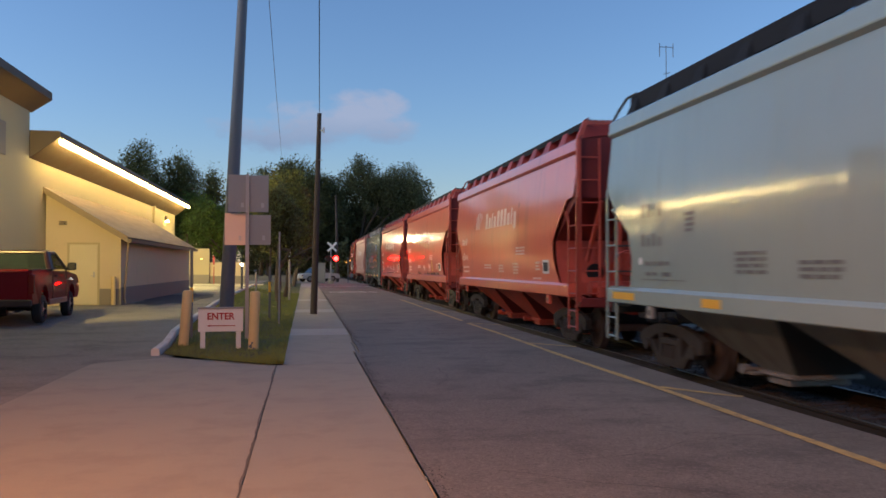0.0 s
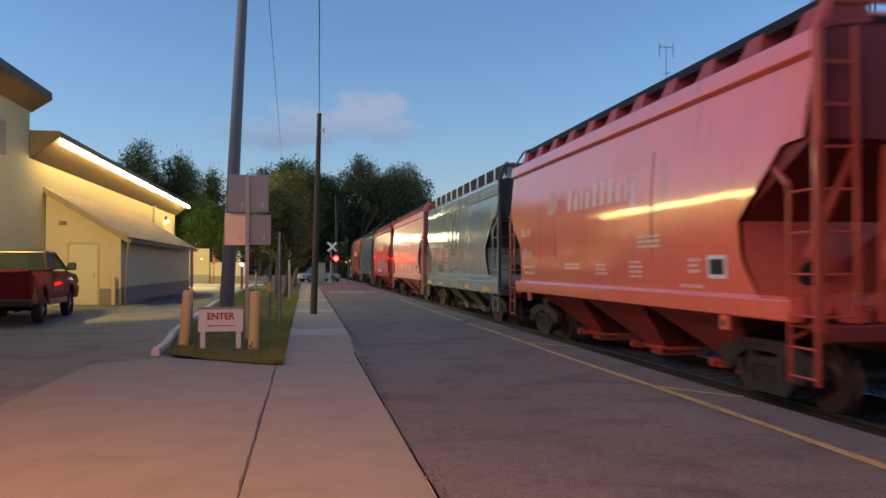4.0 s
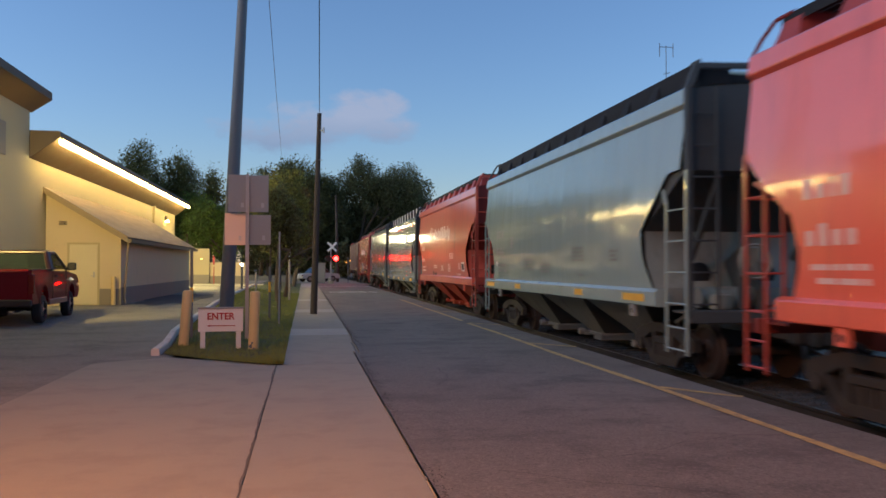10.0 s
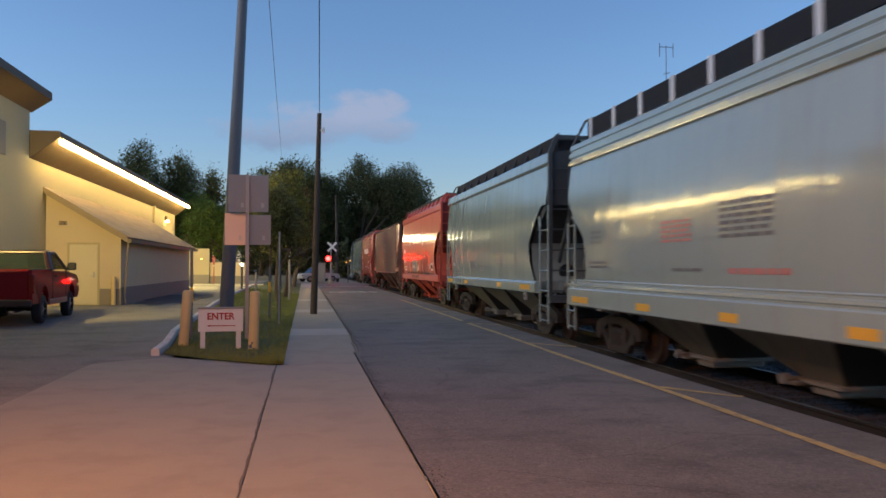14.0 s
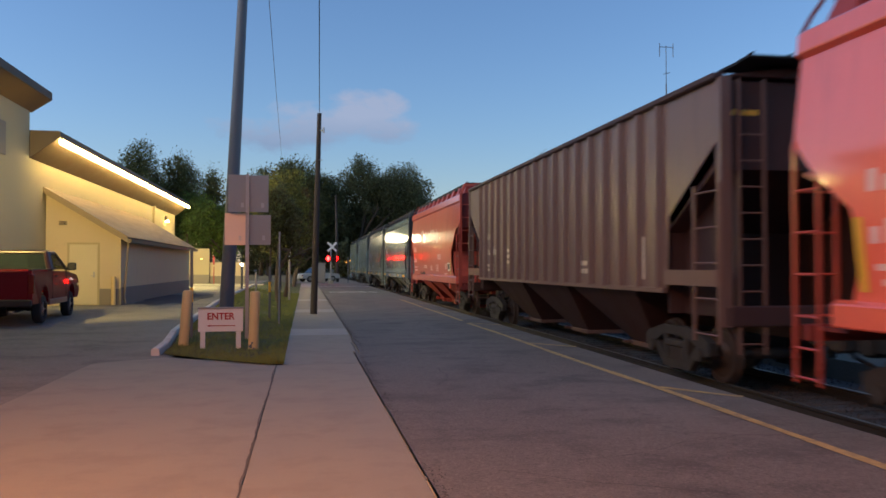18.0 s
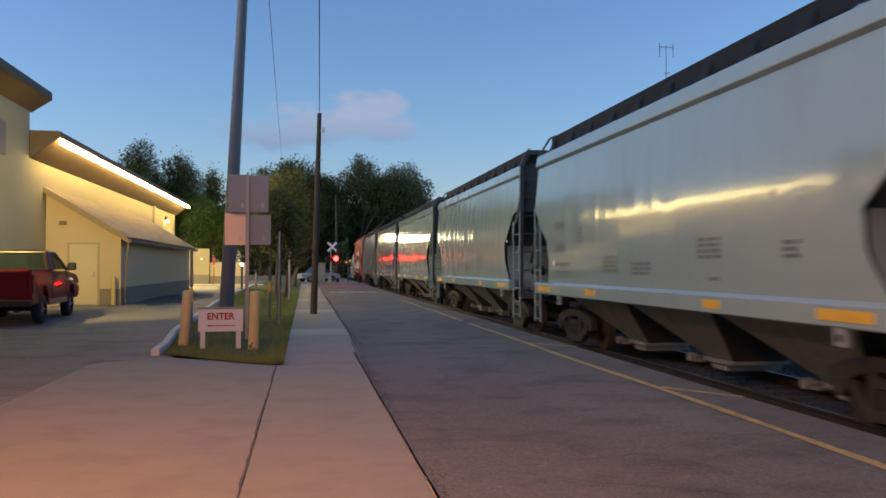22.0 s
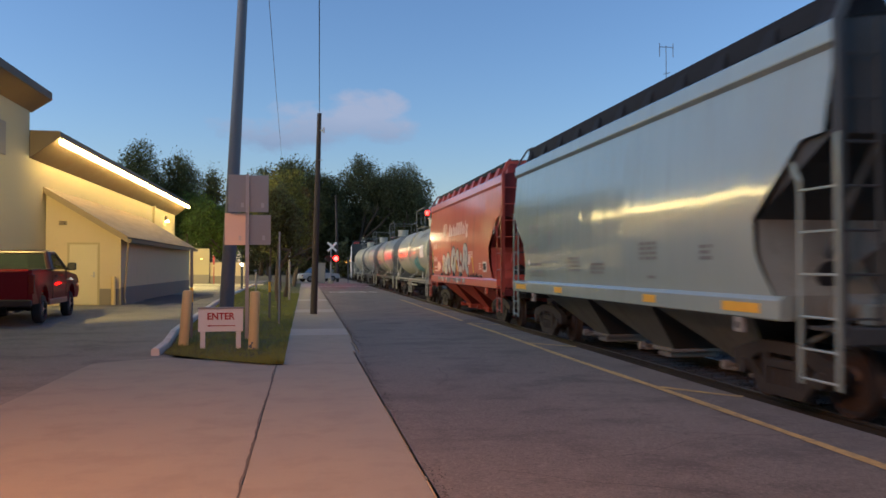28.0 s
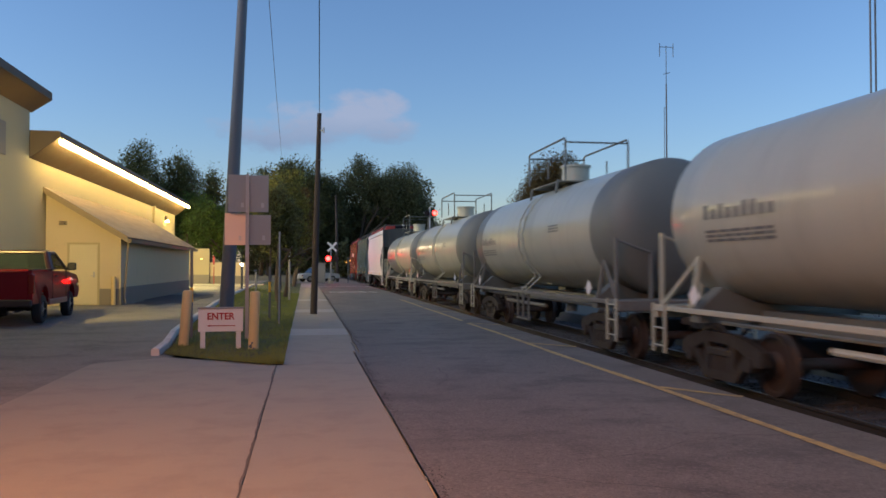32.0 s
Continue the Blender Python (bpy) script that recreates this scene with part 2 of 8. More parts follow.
BARK = surface("bark", (0.10, 0.075, 0.055), 0.95, vary=0.35, scale=4, fine=25, bump=1.0, bump_size=0.02, stretch=(4, 4, 0.7))
LAMP_WARM = glow_mat("lamp_strip_warm", (1.0, 0.75, 0.27), 35.0)
LAMP_WALL = glow_mat("lamp_wall_warm", (1.0, 0.80, 0.22), 60.0)
LAMP_RED = glow_mat("signal_red_lit", (1.0, 0.0013, 0.0011), 380.0)
RED_OFF = surface("signal_red_dark", (0.03, 0.003, 0.003), 0.3)
LEAF = {}


def leaf_mat(name, col):
    m, n, l, p = nodes_of(name)
    gi = n.new("ShaderNodeNewGeometry")
    hs = n.new("ShaderNodeHueSaturation")
    hs.inputs["Color"].default_value = (*col, 1)
    mr = n.new("ShaderNodeMapRange")
    mr.inputs[3].default_value = 0.55
    mr.inputs[4].default_value = 1.5
    l.new(gi.outputs["Random Per Island"], mr.inputs[0])
    l.new(mr.outputs[0], hs.inputs["Value"])
    mh = n.new("ShaderNodeMapRange")
    mh.inputs[3].default_value = 0.47
    mh.inputs[4].default_value = 0.52
    l.new(gi.outputs["Random Per Island"], mh.inputs[0])
    l.new(mh.outputs[0], hs.inputs["Hue"])
    l.new(hs.outputs[0], p.inputs["Base Color"])
    p.inputs["Roughness"].default_value = 0.6
    p.inputs["Specular IOR Level"].default_value = 0.3
    tr = n.new("ShaderNodeBsdfTranslucent")
    l.new(hs.outputs[0], tr.inputs[0])
    ms = n.new("ShaderNodeMixShader")
    ms.inputs[0].default_value = 0.45
    l.new(p.outputs[0], ms.inputs[1])
    l.new(tr.outputs[0], ms.inputs[2])
    l.new(ms.outputs[0], n["Material Output"].inputs[0])
    LEAF[name] = m
    return m


leaf_mat("leaf_mid", (0.12, 0.18, 0.04))
leaf_mat("leaf_dark", (0.115, 0.125, 0.06))
leaf_mat("leaf_olive", (0.118, 0.125, 0.048))
leaf_mat("leaf_yellow", (0.19, 0.185, 0.045))
leaf_mat("leaf_rust", (0.12, 0.085, 0.030))

# rolling stock
CAR_RED = surface("car_red_paint", (0.93, 0.158, 0.09), 0.36, coat=1.0, coat_rough=0.10, coat_ior=1.85, vary=0.10, scale=0.7, fine=30, bump=0.03, bump_size=0.003, dirt=(0.58, 0.10, 0.06), dirt_amount=0.35, dirt_scale=1.6, streak=True, wave=0.0075, wave_scale=0.8, per_object=0.05)
CAR_PINK = surface("car_faded_red_paint", (0.78, 0.40, 0.31), 0.36, coat=0.5, coat_rough=0.15, vary=0.12, scale=0.7, fine=30, bump=0.03, bump_size=0.003, dirt=(0.58, 0.25, 0.19), dirt_amount=0.4, dirt_scale=1.6, streak=True, wave=0.0075, wave_scale=0.8)
CAR_GREY = surface("car_grey_paint", (0.325, 0.395, 0.355), 0.15, coat=0.6, coat_rough=0.085, vary=0.05, scale=0.7, fine=30, bump=0.02, bump_size=0.003, dirt=(0.30, 0.325, 0.265), dirt_amount=0.25, dirt_scale=1.4, streak=True, wave=0.024, wave_scale=0.8, per_object=0.04)
CAR_WHITE = surface("car_white_paint", (0.78, 0.76, 0.72), 0.7, spec=0.2, vary=0.06, scale=0.7, fine=30, bump=0.02, bump_size=0.003, dirt=(0.5, 0.47, 0.42), dirt_amount=0.3, dirt_scale=1.4, streak=True)
CAR_SILVER = surface("car_light_grey_paint", (0.335, 0.40, 0.355), 0.15, coat=0.7, coat_rough=0.085, vary=0.06, scale=0.7, fine=30, bump=0.02, bump_size=0.003, dirt=(0.30, 0.30, 0.28), dirt_amount=0.3, dirt_scale=1.4, streak=True, wave=0.022, wave_scale=0.8)
CAR_BROWN = surface("car_brown_paint", (0.165, 0.090, 0.070), 0.45, coat=0.18, coat_rough=0.2, vary=0.2, scale=0.8, fine=30, bump=0.06, bump_size=0.004, dirt=(0.125, 0.068, 0.055), dirt_amount=0.5, dirt_scale=1.4, streak=True, wave=0.004)
# end paints: the sides' paint darkened, the ends' shade put into the colour
CAR_END_GREY_SHADED = surface("car_end_grey", (0.06, 0.066, 0.066), 0.6, vary=0.2, scale=1, fine=30, dirt=(0.06, 0.06, 0.06), dirt_amount=0.4, streak=True)
CAR_END_RED_SHADED = surface("car_end_red", (0.20, 0.026, 0.022), 0.55, vary=0.2, scale=1, fine=30, dirt=(0.10, 0.02, 0.02), dirt_amount=0.4, streak=True)
CAR_END_PINK_SHADED = surface("car_end_faded", (0.46, 0.17, 0.13), 0.55, vary=0.2, scale=1, fine=30, dirt=(0.16, 0.05, 0.05), dirt_amount=0.4, streak=True)
CAR_END_BROWN_SHADED = surface("car_end_brown", (0.055, 0.022, 0.019), 0.65, vary=0.2, scale=1, fine=30, dirt=(0.04, 0.02, 0.02), dirt_amount=0.4, streak=True)
TANK_GREY = surface("tank_grey_paint", (0.425, 0.42, 0.335), 0.42, spec=0.4, coat=0.35, coat_rough=0.12, vary=0.1, scale=0.6, fine=30, bump=0.04, bump_size=0.003, dirt=(0.34, 0.325, 0.26), dirt_amount=0.45, dirt_scale=1.0, streak=True, wave=0.006)
TANK_DARK = surface("tank_end_dark_grey", (0.15, 0.157, 0.14), 0.5, vary=0.15, scale=0.8, fine=30, dirt=(0.10, 0.10, 0.10), dirt_amount=0.4, streak=True)
TANK_FRAME_DARK = surface("tank_frame_dark", (0.17, 0.165, 0.145), 0.6, vary=0.2, scale=2, fine=30, dirt=(0.08, 0.07, 0.06), dirt_amount=0.5, dirt_scale=2)
TRUCK_IRON = surface("truck_cast_iron", (0.03, 0.024, 0.02), 0.75, vary=0.35, scale=5, fine=40, bump=0.5, bump_size=0.006, dirt=(0.05, 0.039, 0.032), dirt_amount=0.5, dirt_scale=4)
WHEEL_STEEL = surface("wheel_steel", (0.085, 0.06, 0.05), 0.6, metal=0.4, vary=0.3, scale=5, fine=40, bump=0.3)
WALK_GRATE = surface("walkway_grating", (0.022, 0.023, 0.026), 0.85, spec=0.2, vary=0.2)
LADDER_RED = surface("ladder_red_paint", (0.48, 0.075, 0.05), 0.3, coat=0.6, vary=0.2, scale=3, dirt=(0.2, 0.04, 0.03), dirt_amount=0.4, dirt_scale=3)
BRACKET_RED = surface("walkway_bracket_red", (0.36, 0.05, 0.04), 0.5, vary=0.2, scale=2, dirt=(0.16, 0.03, 0.025), dirt_amount=0.4)
LETTER_WHITE = surface("lettering_white", (0.74, 0.66, 0.62), 0.45, vary=0.12, scale=4)
LETTER_FADED = surface("lettering_faded_white", (0.78, 0.50, 0.44), 0.45, vary=0.15, scale=4)
LETTER_DARK = surface("lettering_dark", (0.14, 0.148, 0.145), 0.5, vary=0.15, scale=4)
LETTER_BLUE = surface("lettering_blue", (0.10, 0.15, 0.22), 0.45, vary=0.12, scale=4)
LETTER_RED = surface("lettering_faded_red", (0.50, 0.20, 0.18), 0.45, vary=0.12, scale=4)
LETTER_TAN = surface("lettering_tan", (0.62, 0.50, 0.36), 0.5, vary=0.15, scale=4)
REFLECTOR = surface("reflector_yellow", (0.78, 0.42, 0.05), 0.4, vary=0.1, scale=5)
SPRAY_GREY = surface("spray_grey", (0.14, 0.16, 0.17), 0.5, vary=0.25, scale=3)
SPRAY_WHITE = surface("spray_white", (0.52, 0.50, 0.44), 0.5, vary=0.15, scale=3)
SPRAY_MAROON = surface("spray_maroon", (0.36, 0.05, 0.045), 0.5, vary=0.2, scale=3)
SPRAY_BLACK = surface("spray_black", (0.02, 0.02, 0.022), 0.5, vary=0.15, scale=3)
SPRAY_TEAL = surface("spray_teal", (0.09, 0.32, 0.36), 0.5, vary=0.2, scale=3)
SPRAY_TEAL_DARK = surface("spray_teal_dark", (0.04, 0.14, 0.15), 0.5, vary=0.2, scale=3)
SPRAY_YELLOW = surface("spray_yellow", (0.75, 0.42, 0.04), 0.5, vary=0.15, scale=3)
# bay paints hold the dirt and, in their darker colour, the underside's shade
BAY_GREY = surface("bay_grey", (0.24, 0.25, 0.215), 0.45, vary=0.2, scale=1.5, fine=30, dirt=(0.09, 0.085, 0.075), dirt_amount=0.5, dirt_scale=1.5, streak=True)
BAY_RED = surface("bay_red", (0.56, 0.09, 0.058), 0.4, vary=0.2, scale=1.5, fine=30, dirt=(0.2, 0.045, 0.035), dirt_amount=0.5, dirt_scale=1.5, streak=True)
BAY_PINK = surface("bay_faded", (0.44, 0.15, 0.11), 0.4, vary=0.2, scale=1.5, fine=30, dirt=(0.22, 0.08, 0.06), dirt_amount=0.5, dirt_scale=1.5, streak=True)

# ---------------------------------------------------------------- mesh tools
class Shape:
    """Collects vertices and faces of one mesh."""

    def __init__(self):
        self.v, self.f, self.m = [], [], []

    def add(self, verts, faces, mat=0):
        o = len(self.v)
        self.v.extend(tuple(p) for p in verts)
        self.f.extend(tuple(i + o for i in f) for f in faces)
        self.m.extend([mat] * len(faces))
        return self

    def box(self, x0, x1, y0, y1, z0, z1, mat=0, bev=0.0):
        if bev <= 0:
            vs = [(x, y, z) for z in (z0, z1) for y in (y0, y1) for x in (x0, x1)]
            return self.add(vs, [(0, 2, 3, 1), (4, 5, 7, 6), (0, 1, 5, 4), (2, 6, 7, 3), (0, 4, 6, 2), (1, 3, 7, 5)], mat)
        b = bev
        out = []
        for z, i in ((z0, b), (z0 + b, 0.0), (z1 - b, 0.0), (z1, b)):
            a0, a1, c0, c1 = x0 + i, x1 - i, y0 + i, y1 - i
            k = b if i == 0.0 else b * 0.5
            out.append([(a0 + k, c0, z), (a1 - k, c0, z), (a1, c0 + k, z), (a1, c1 - k, z), (a1 - k, c1, z), (a0 + k, c1, z), (a0, c1 - k, z), (a0, c0 + k, z)])
        return self.loft(out, mat, caps=True)

    def loft(self, rings, mat=0, caps=False, closed=True):
        o = len(self.v)
        n = len(rings[0])
        for r in rings:
            self.v.extend(tuple(p) for p in r)
        fs = []
        for i in range(len(rings) - 1):
            for j in range(n if closed else n - 1):
                a, b = o + i * n + j, o + i * n + (j + 1) % n
                fs.append((a, b, b + n, a + n))
        if caps:
            fs.append(tuple(o + j for j in range(n))[::-1])
            fs.append(tuple(o + (len(rings) - 1) * n + j for j in range(n)))
        self.f.extend(fs)
        self.m.extend([mat] * len(fs))
        return self

    def tube(self, p0, p1, r0, r1=None, n=8, mat=0, caps=True):
        r1 = r0 if r1 is None else r1
        p0, p1 = Vector(p0), Vector(p1)
        d = (p1 - p0).normalized()
        a = d.orthogonal().normalized()
        b = d.cross(a)
        rings = []
        for p, r in ((p0, r0), (p1, r1)):
            rings.append([p + (a * math.cos(2 * math.pi * k / n) + b * math.sin(2 * math.pi * k / n)) * r for k in range(n)])
        return self.loft(rings, mat, caps)

    def path(self, pts, r, n=6, mat=0):
        for a, b in zip(pts, pts[1:]):
            self.tube(a, b, r, r, n, mat)
        return self

    def bar(self, p0, p1, w, h, mat=0):
        """A rectangular bar from p0 to p1, w across the horizontal, h across the other way."""
        p0, p1 = Vector(p0), Vector(p1)
        d = (p1 - p0).normalized()
        up = Vector((0, 0, 1)) if abs(d.z) < 0.9 else Vector((0, 1, 0))
        s = d.cross(up).normalized() * w / 2
        t = s.cross(d).normalized() * h / 2
        return self.loft([[p - s - t, p + s - t, p + s + t, p - s + t] for p in (p0, p1)], mat, True)

    def slab(self, outline, axis, a, b, mat=0):
        """A flat outline of (u, v) points pushed along an axis from a to b. axis x: u=y v=z; y: u=x v=z; z: u=x v=y."""
        def at(u, v, w):
            return {"x": (w, u, v), "y": (u, w, v), "z": (u, v, w)}[axis]
        r0, r1 = [at(u, v, a) for u, v in outline], [at(u, v, b) for u, v in outline]
        return self.loft([r0, r1], mat, True)

    def ring_disc(self, c, r, x0, x1, n=20, mat=0, hub=0.0):
        self.tube((c[0] + x0, c[1], c[2]), (c[0] + x1, c[1], c[2]), r, r, n, mat)
        return self


def build(name, shape, mats, parent=None, label="", smooth=False, angle=40, m=None):
    """Links a shape as one mesh object, under a parent if there is one."""
    me = bpy.data.meshes.new(name)
    me.from_pydata(shape.v, [], shape.f)
    mats = mats if isinstance(mats, (list, tuple)) else [mats]
    for k in mats:
        me.materials.append(k)
    if len(mats) > 1:
        me.polygons.foreach_set("material_index", shape.m)
    bm = bmesh.new()
    bm.from_mesh(me)
    bmesh.ops.recalc_face_normals(bm, faces=bm.faces)
    bm.to_mesh(me)
    bm.free()
    if smooth:
        me.polygons.foreach_set("use_smooth", [True] * len(me.polygons))
        me.set_sharp_from_angle(angle=radians(angle))
    me.update()
    ob = new(name, me)
    if parent is not None:
        ob.parent = parent
    if m is not None:
        ob.matrix_basis = m
    if label:
        ob["label"] = label
    return ob


def again(ob, parent, m=None, name=None):
    """One more object on the same mesh."""
    o = new(name or ob.name.split(".")[0], ob.data)
    o.parent = parent
    o.matrix_basis = ob.matrix_basis if m is None else m
    if "label" in ob:
        o["label"] = ob["label"]
    return o


def thing(name, m, label, category, group="", kind=""):
    ob = new(name)
    ob.empty_display_size = 0.2
    ob.matrix_basis = m
    return tagged(ob, label, category, group, kind)


# ---------------------------------------------------------------- the lie of the land
def smooth01(v):
    v = max(0.0, min(1.0, v))
    return v * v * (3 - 2 * v)


def lot_z(x, y):
    """Height of the car park, which climbs gently to the shop."""
    return 0.27 * max(0.0, min(1.0, (y - 14.0) / 15.0)) * max(0.0, min(1.0, (-x - 0.8) / 1.9))


RAIL_Z = -0.28
TRACK_X = 7.43
ROAD_EDGE = 5.45


def sheet(name, xs, ys, zf, mat, label, category, thick=0.0, parent=None):
    s = Shape()
    nx, ny = len(xs), len(ys)
    s.v = [(x, y, zf(x, y)) for y in ys for x in xs]
    s.f = [(j * nx + i, j * nx + i + 1, (j + 1) * nx + i + 1, (j + 1) * nx + i) for j in range(ny - 1) for i in range(nx - 1)]
    s.m = [0] * len(s.f)
    if thick:
        o = len(s.v)
        edge = [i for i in range(nx)] + [(j + 1) * nx - 1 for j in range(1, ny)] + [ny * nx - 1 - i for i in range(1, nx)] + [(ny - 1 - j) * nx for j in range(1, ny - 1)]
        s.v += [(s.v[i][0], s.v[i][1], s.v[i][2] - thick) for i in edge]
        n = len(edge)
        fs = [(edge[k], o + k, o + (k + 1) % n, edge[(k + 1) % n]) for k in range(n)]
        s.f += fs
        s.m += [0] * len(fs)
    ob = build(name, s, mat, parent, smooth=True, angle=30)
    return tagged(ob, label, category, kind="structure")


def steps(a, b, d):
    n = max(1, int(round((b - a) / d)))
    return [a + (b - a) * i / n for i in range(n + 1)]


def ground_z(x, y):
    base = -0.14
    if x < -0.9:
        base = lot_z(x, y) - 0.06
    if 5.2 < x < 9.7 and y > -410:
        base = -0.46
    return base


gx = [-1500, -400, -120, -60, -30, -20, -12, -9, -7, -5, -4, -3.2, -2.7, -2.2, -1.5, -0.9, -0.5, 0.9, 2, 4, 5.2, 5.4, 9.5, 9.8, 14, 20, 30, 60, 120, 400, 1500]
gy = [-1500, -420, -400, -120, -60, -30] + steps(-20, 60, 4) + [80, 110, 150, 220, 400, 900, 1800]
sheet("ground", gx, gy, ground_z, GROUND, "bare earth and rough grass reaching the horizon", "ground")

# road: old asphalt between the sidewalk kerb and the track
sheet("road", steps(0.92, ROAD_EDGE, 0.45), steps(-100, 110, 2.5), lambda x, y: -0.012 - 0.03 * smooth01((x - 3.9) / 1.6) + 0.006 * math.sin(x * 3 + y * 0.7), ASPHALT, "worn grey asphalt street beside the railway track", "road", thick=0.3)
sheet("pavement_far_side", steps(9.75, 26, 2), steps(-40, 110, 6), lambda x, y: -0.2 + 0.004 * math.sin(x + y), ASPHALT_FAR, "smooth blue-grey pavement on the far side of the track", "pavement", thick=0.2)
sheet("cross_street", steps(-60, 60, 6), steps(79, 87, 2), lambda x, y: 0.02 if x < 5 else -0.19, ASPHALT, "asphalt cross street at the level crossing", "road")

# car park, up to the kerb of the grass strip
LOT_Z = lambda x, y: lot_z(x, y) + 0.006 * math.sin(x * 1.3 + y * 0.9) - 0.008
sheet("car_park", steps(-40, -3.44, 1.6), [-30, -20, -10, -4, 0, 4, 8, 11, 13, 15.0] + steps(16, 60, 2) + [70, 79], LOT_Z, ASPHALT_LOT, "patched grey asphalt car park sloping up to the shop", "car park", thick=0.1)
sheet("car_park_edge", [-3.44, -3.1, -2.7, -2.3], [13.2, 14.2, 15.0] + steps(16, 60, 2) + [70, 79], LOT_Z, ASPHALT_LOT, "grey asphalt along the white kerb", "car park")

# dark areas of asphalt, each a thin irregular layer


def patch(name, cx, cy, rx, ry, mat, label, zf, seed):
    r = random.Random(seed)
    s = Shape()
    n = 26
    ring = []
    for k in range(n):
        a = 2 * math.pi * k / n
        q = 0.75 + 0.35 * r.random()
        ring.append((cx + rx * q * math.cos(a), cy + ry * q * math.sin(a)))
    s.v = [(x, y, zf(x, y)) for x, y in ring] + [(cx, cy, zf(cx, cy))]
    s.f = [(k, (k + 1) % n, n) for k in range(n)]
    s.m = [0] * n
    return tagged(build(name, s, mat), label, "asphalt patch", kind="structure")


patch("asphalt_patch", -5.15, 35.0, 1.35, 6.0, ASPHALT_DARK, "dark irregular area of asphalt beside the shop wall", lambda x, y: lot_z(x, y) + 0.008, 3)

# driveway apron and sidewalk: separate concrete slabs with open joints
def slab_piece(parent, x0, x1, y0, y1, z=0.0, mat=CONCRETE, skew=0.0):
    s = Shape()
    g = 0.004
    x0, x1, y0, y1 = x0 + g, x1 - g, y0 + g, y1 - g
    b = 0.006
    top = [(x0 + b, y0 + b, z), (x1 - b, y0 + b - skew * 0, z), (x1 - b, y1 - b, z), (x0 + b, y1 - b + skew, z)]
    mid = [(x0, y0, z - b), (x1, y0, z - b), (x1, y1, z - b), (x0, y1 + skew, z - b)]
    low = [(x0, y0, z - 0.16), (x1, y0, z - 0.16), (x1, y1, z - 0.16), (x0, y1 + skew, z - 0.16)]
    s.loft([low, mid, top], 0, True)
    return build("slab", s, mat, parent)


walk_base = Shape()
walk_base.box(-0.46, 0.9, -12, 110, -0.3, -0.03)
walk_base.box(-3.5, -0.44, -12, 13.3, -0.3, -0.03)
sidewalk = tagged(build("sidewalk", walk_base, JOINT), "pale concrete sidewalk slabs with dark joints", "sidewalk", kind="structure")
# kerb: long stones along the road edge, a little worn
def kerb_shift(y):
    return 0.14 * smooth01((y - 12.5) / 4.0)


kerb = thing("kerb", Matrix.Identity(4), "low worn concrete kerb between sidewalk and road", "kerb", kind="structure")
rk = random.Random(8)
y = -12.0
while y < 105:
    ln = 3.0 if y < 40 else 8.0
    s = Shape()
    dx = rk.uniform(-0.012, 0.012)
    dx += kerb_shift(y)
    s.box(0.893 + dx, 0.93 + dx, y + 0.01, y + ln - 0.01, -0.25, 0.004 + rk.uniform(-0.004, 0.004), bev=0.018)
    build("kerb_stone", s, CONCRETE, kerb)
    y += ln

# slabs
for y0, y1 in ((-12, -4.5), (-4.5, 4.2), (4.2, 13.3)):
    slab_piece(sidewalk, -0.45, 0.895, y0, y1)
    slab_piece(sidewalk, -3.45, -0.45, y0, y1, skew=0.0)
yy = 13.3
for k in range(22):
    ln = 1.9 if k < 16 else 10.0
    slab_piece(sidewalk, -0.36, 0.895 + kerb_shift(yy - 1.0), yy, yy + ln, 0.0, CONCRETE_B if k % 5 == 3 else CONCRETE)
    yy += ln
# the joint between apron and sidewalk has crumbled into a wandering crack
s = Shape()
rj = random.Random(19)
rows, xj = [], -0.45
for q in range(112):
    yj = 13.3 - q * 0.12
    xj += rj.uniform(-0.008, 0.008) + (-0.45 - xj) * 0.15
    wj = rj.uniform(0.006, 0.013)
    rows.append([(xj - wj, yj, 0.0025), (xj + wj, yj, 0.0025)])
s.loft(rows, 0, False, closed=False)
build("joint_crack", s, JOINT, sidewalk, "crumbled dark joint")
# slanting end of the apron towards the car park
s = Shape()
s.slab([(-3.45, 13.3), (-0.47, 13.3), (-0.47, 13.36), (-2.75, 15.0), (-3.55, 15.3)], "z", -0.14, 0.0)
build("slab", s, CONCRETE, sidewalk)

# yellow lane lines with short stubs
lines = thing("road_marking", Matrix.Identity(4), "worn yellow line with short side stubs along the track", "road marking", kind="structure")


def road_top(x, y):
    return -0.012 - 0.03 * smooth01((x - 3.9) / 1.6) + 0.006 * math.sin(x * 3 + y * 0.7)


def strip(x0, y0, x1, y1, w, mat, parent, name="painted_line", seg=1.0):
    s = Shape()
    d = Vector((x1 - x0, y1 - y0))
    n = max(2, int(d.length / seg))
    nrm = Vector((-d.y, d.x)).normalized() * w / 2
    rows = []
    for i in range(n + 1):
        p = Vector((x0, y0)) + d * (i / n)
        j = 1 + 0.16 * math.sin(i * 2.3)
        rows.append([(p.x - nrm.x * j, p.y - nrm.y * j, road_top(p.x, p.y) + 0.009), (p.x + nrm.x * j, p.y + nrm.y * j, road_top(p.x, p.y) + 0.009)])
    s.loft(rows, 0, False, closed=False)
    return build(name, s, mat, parent)


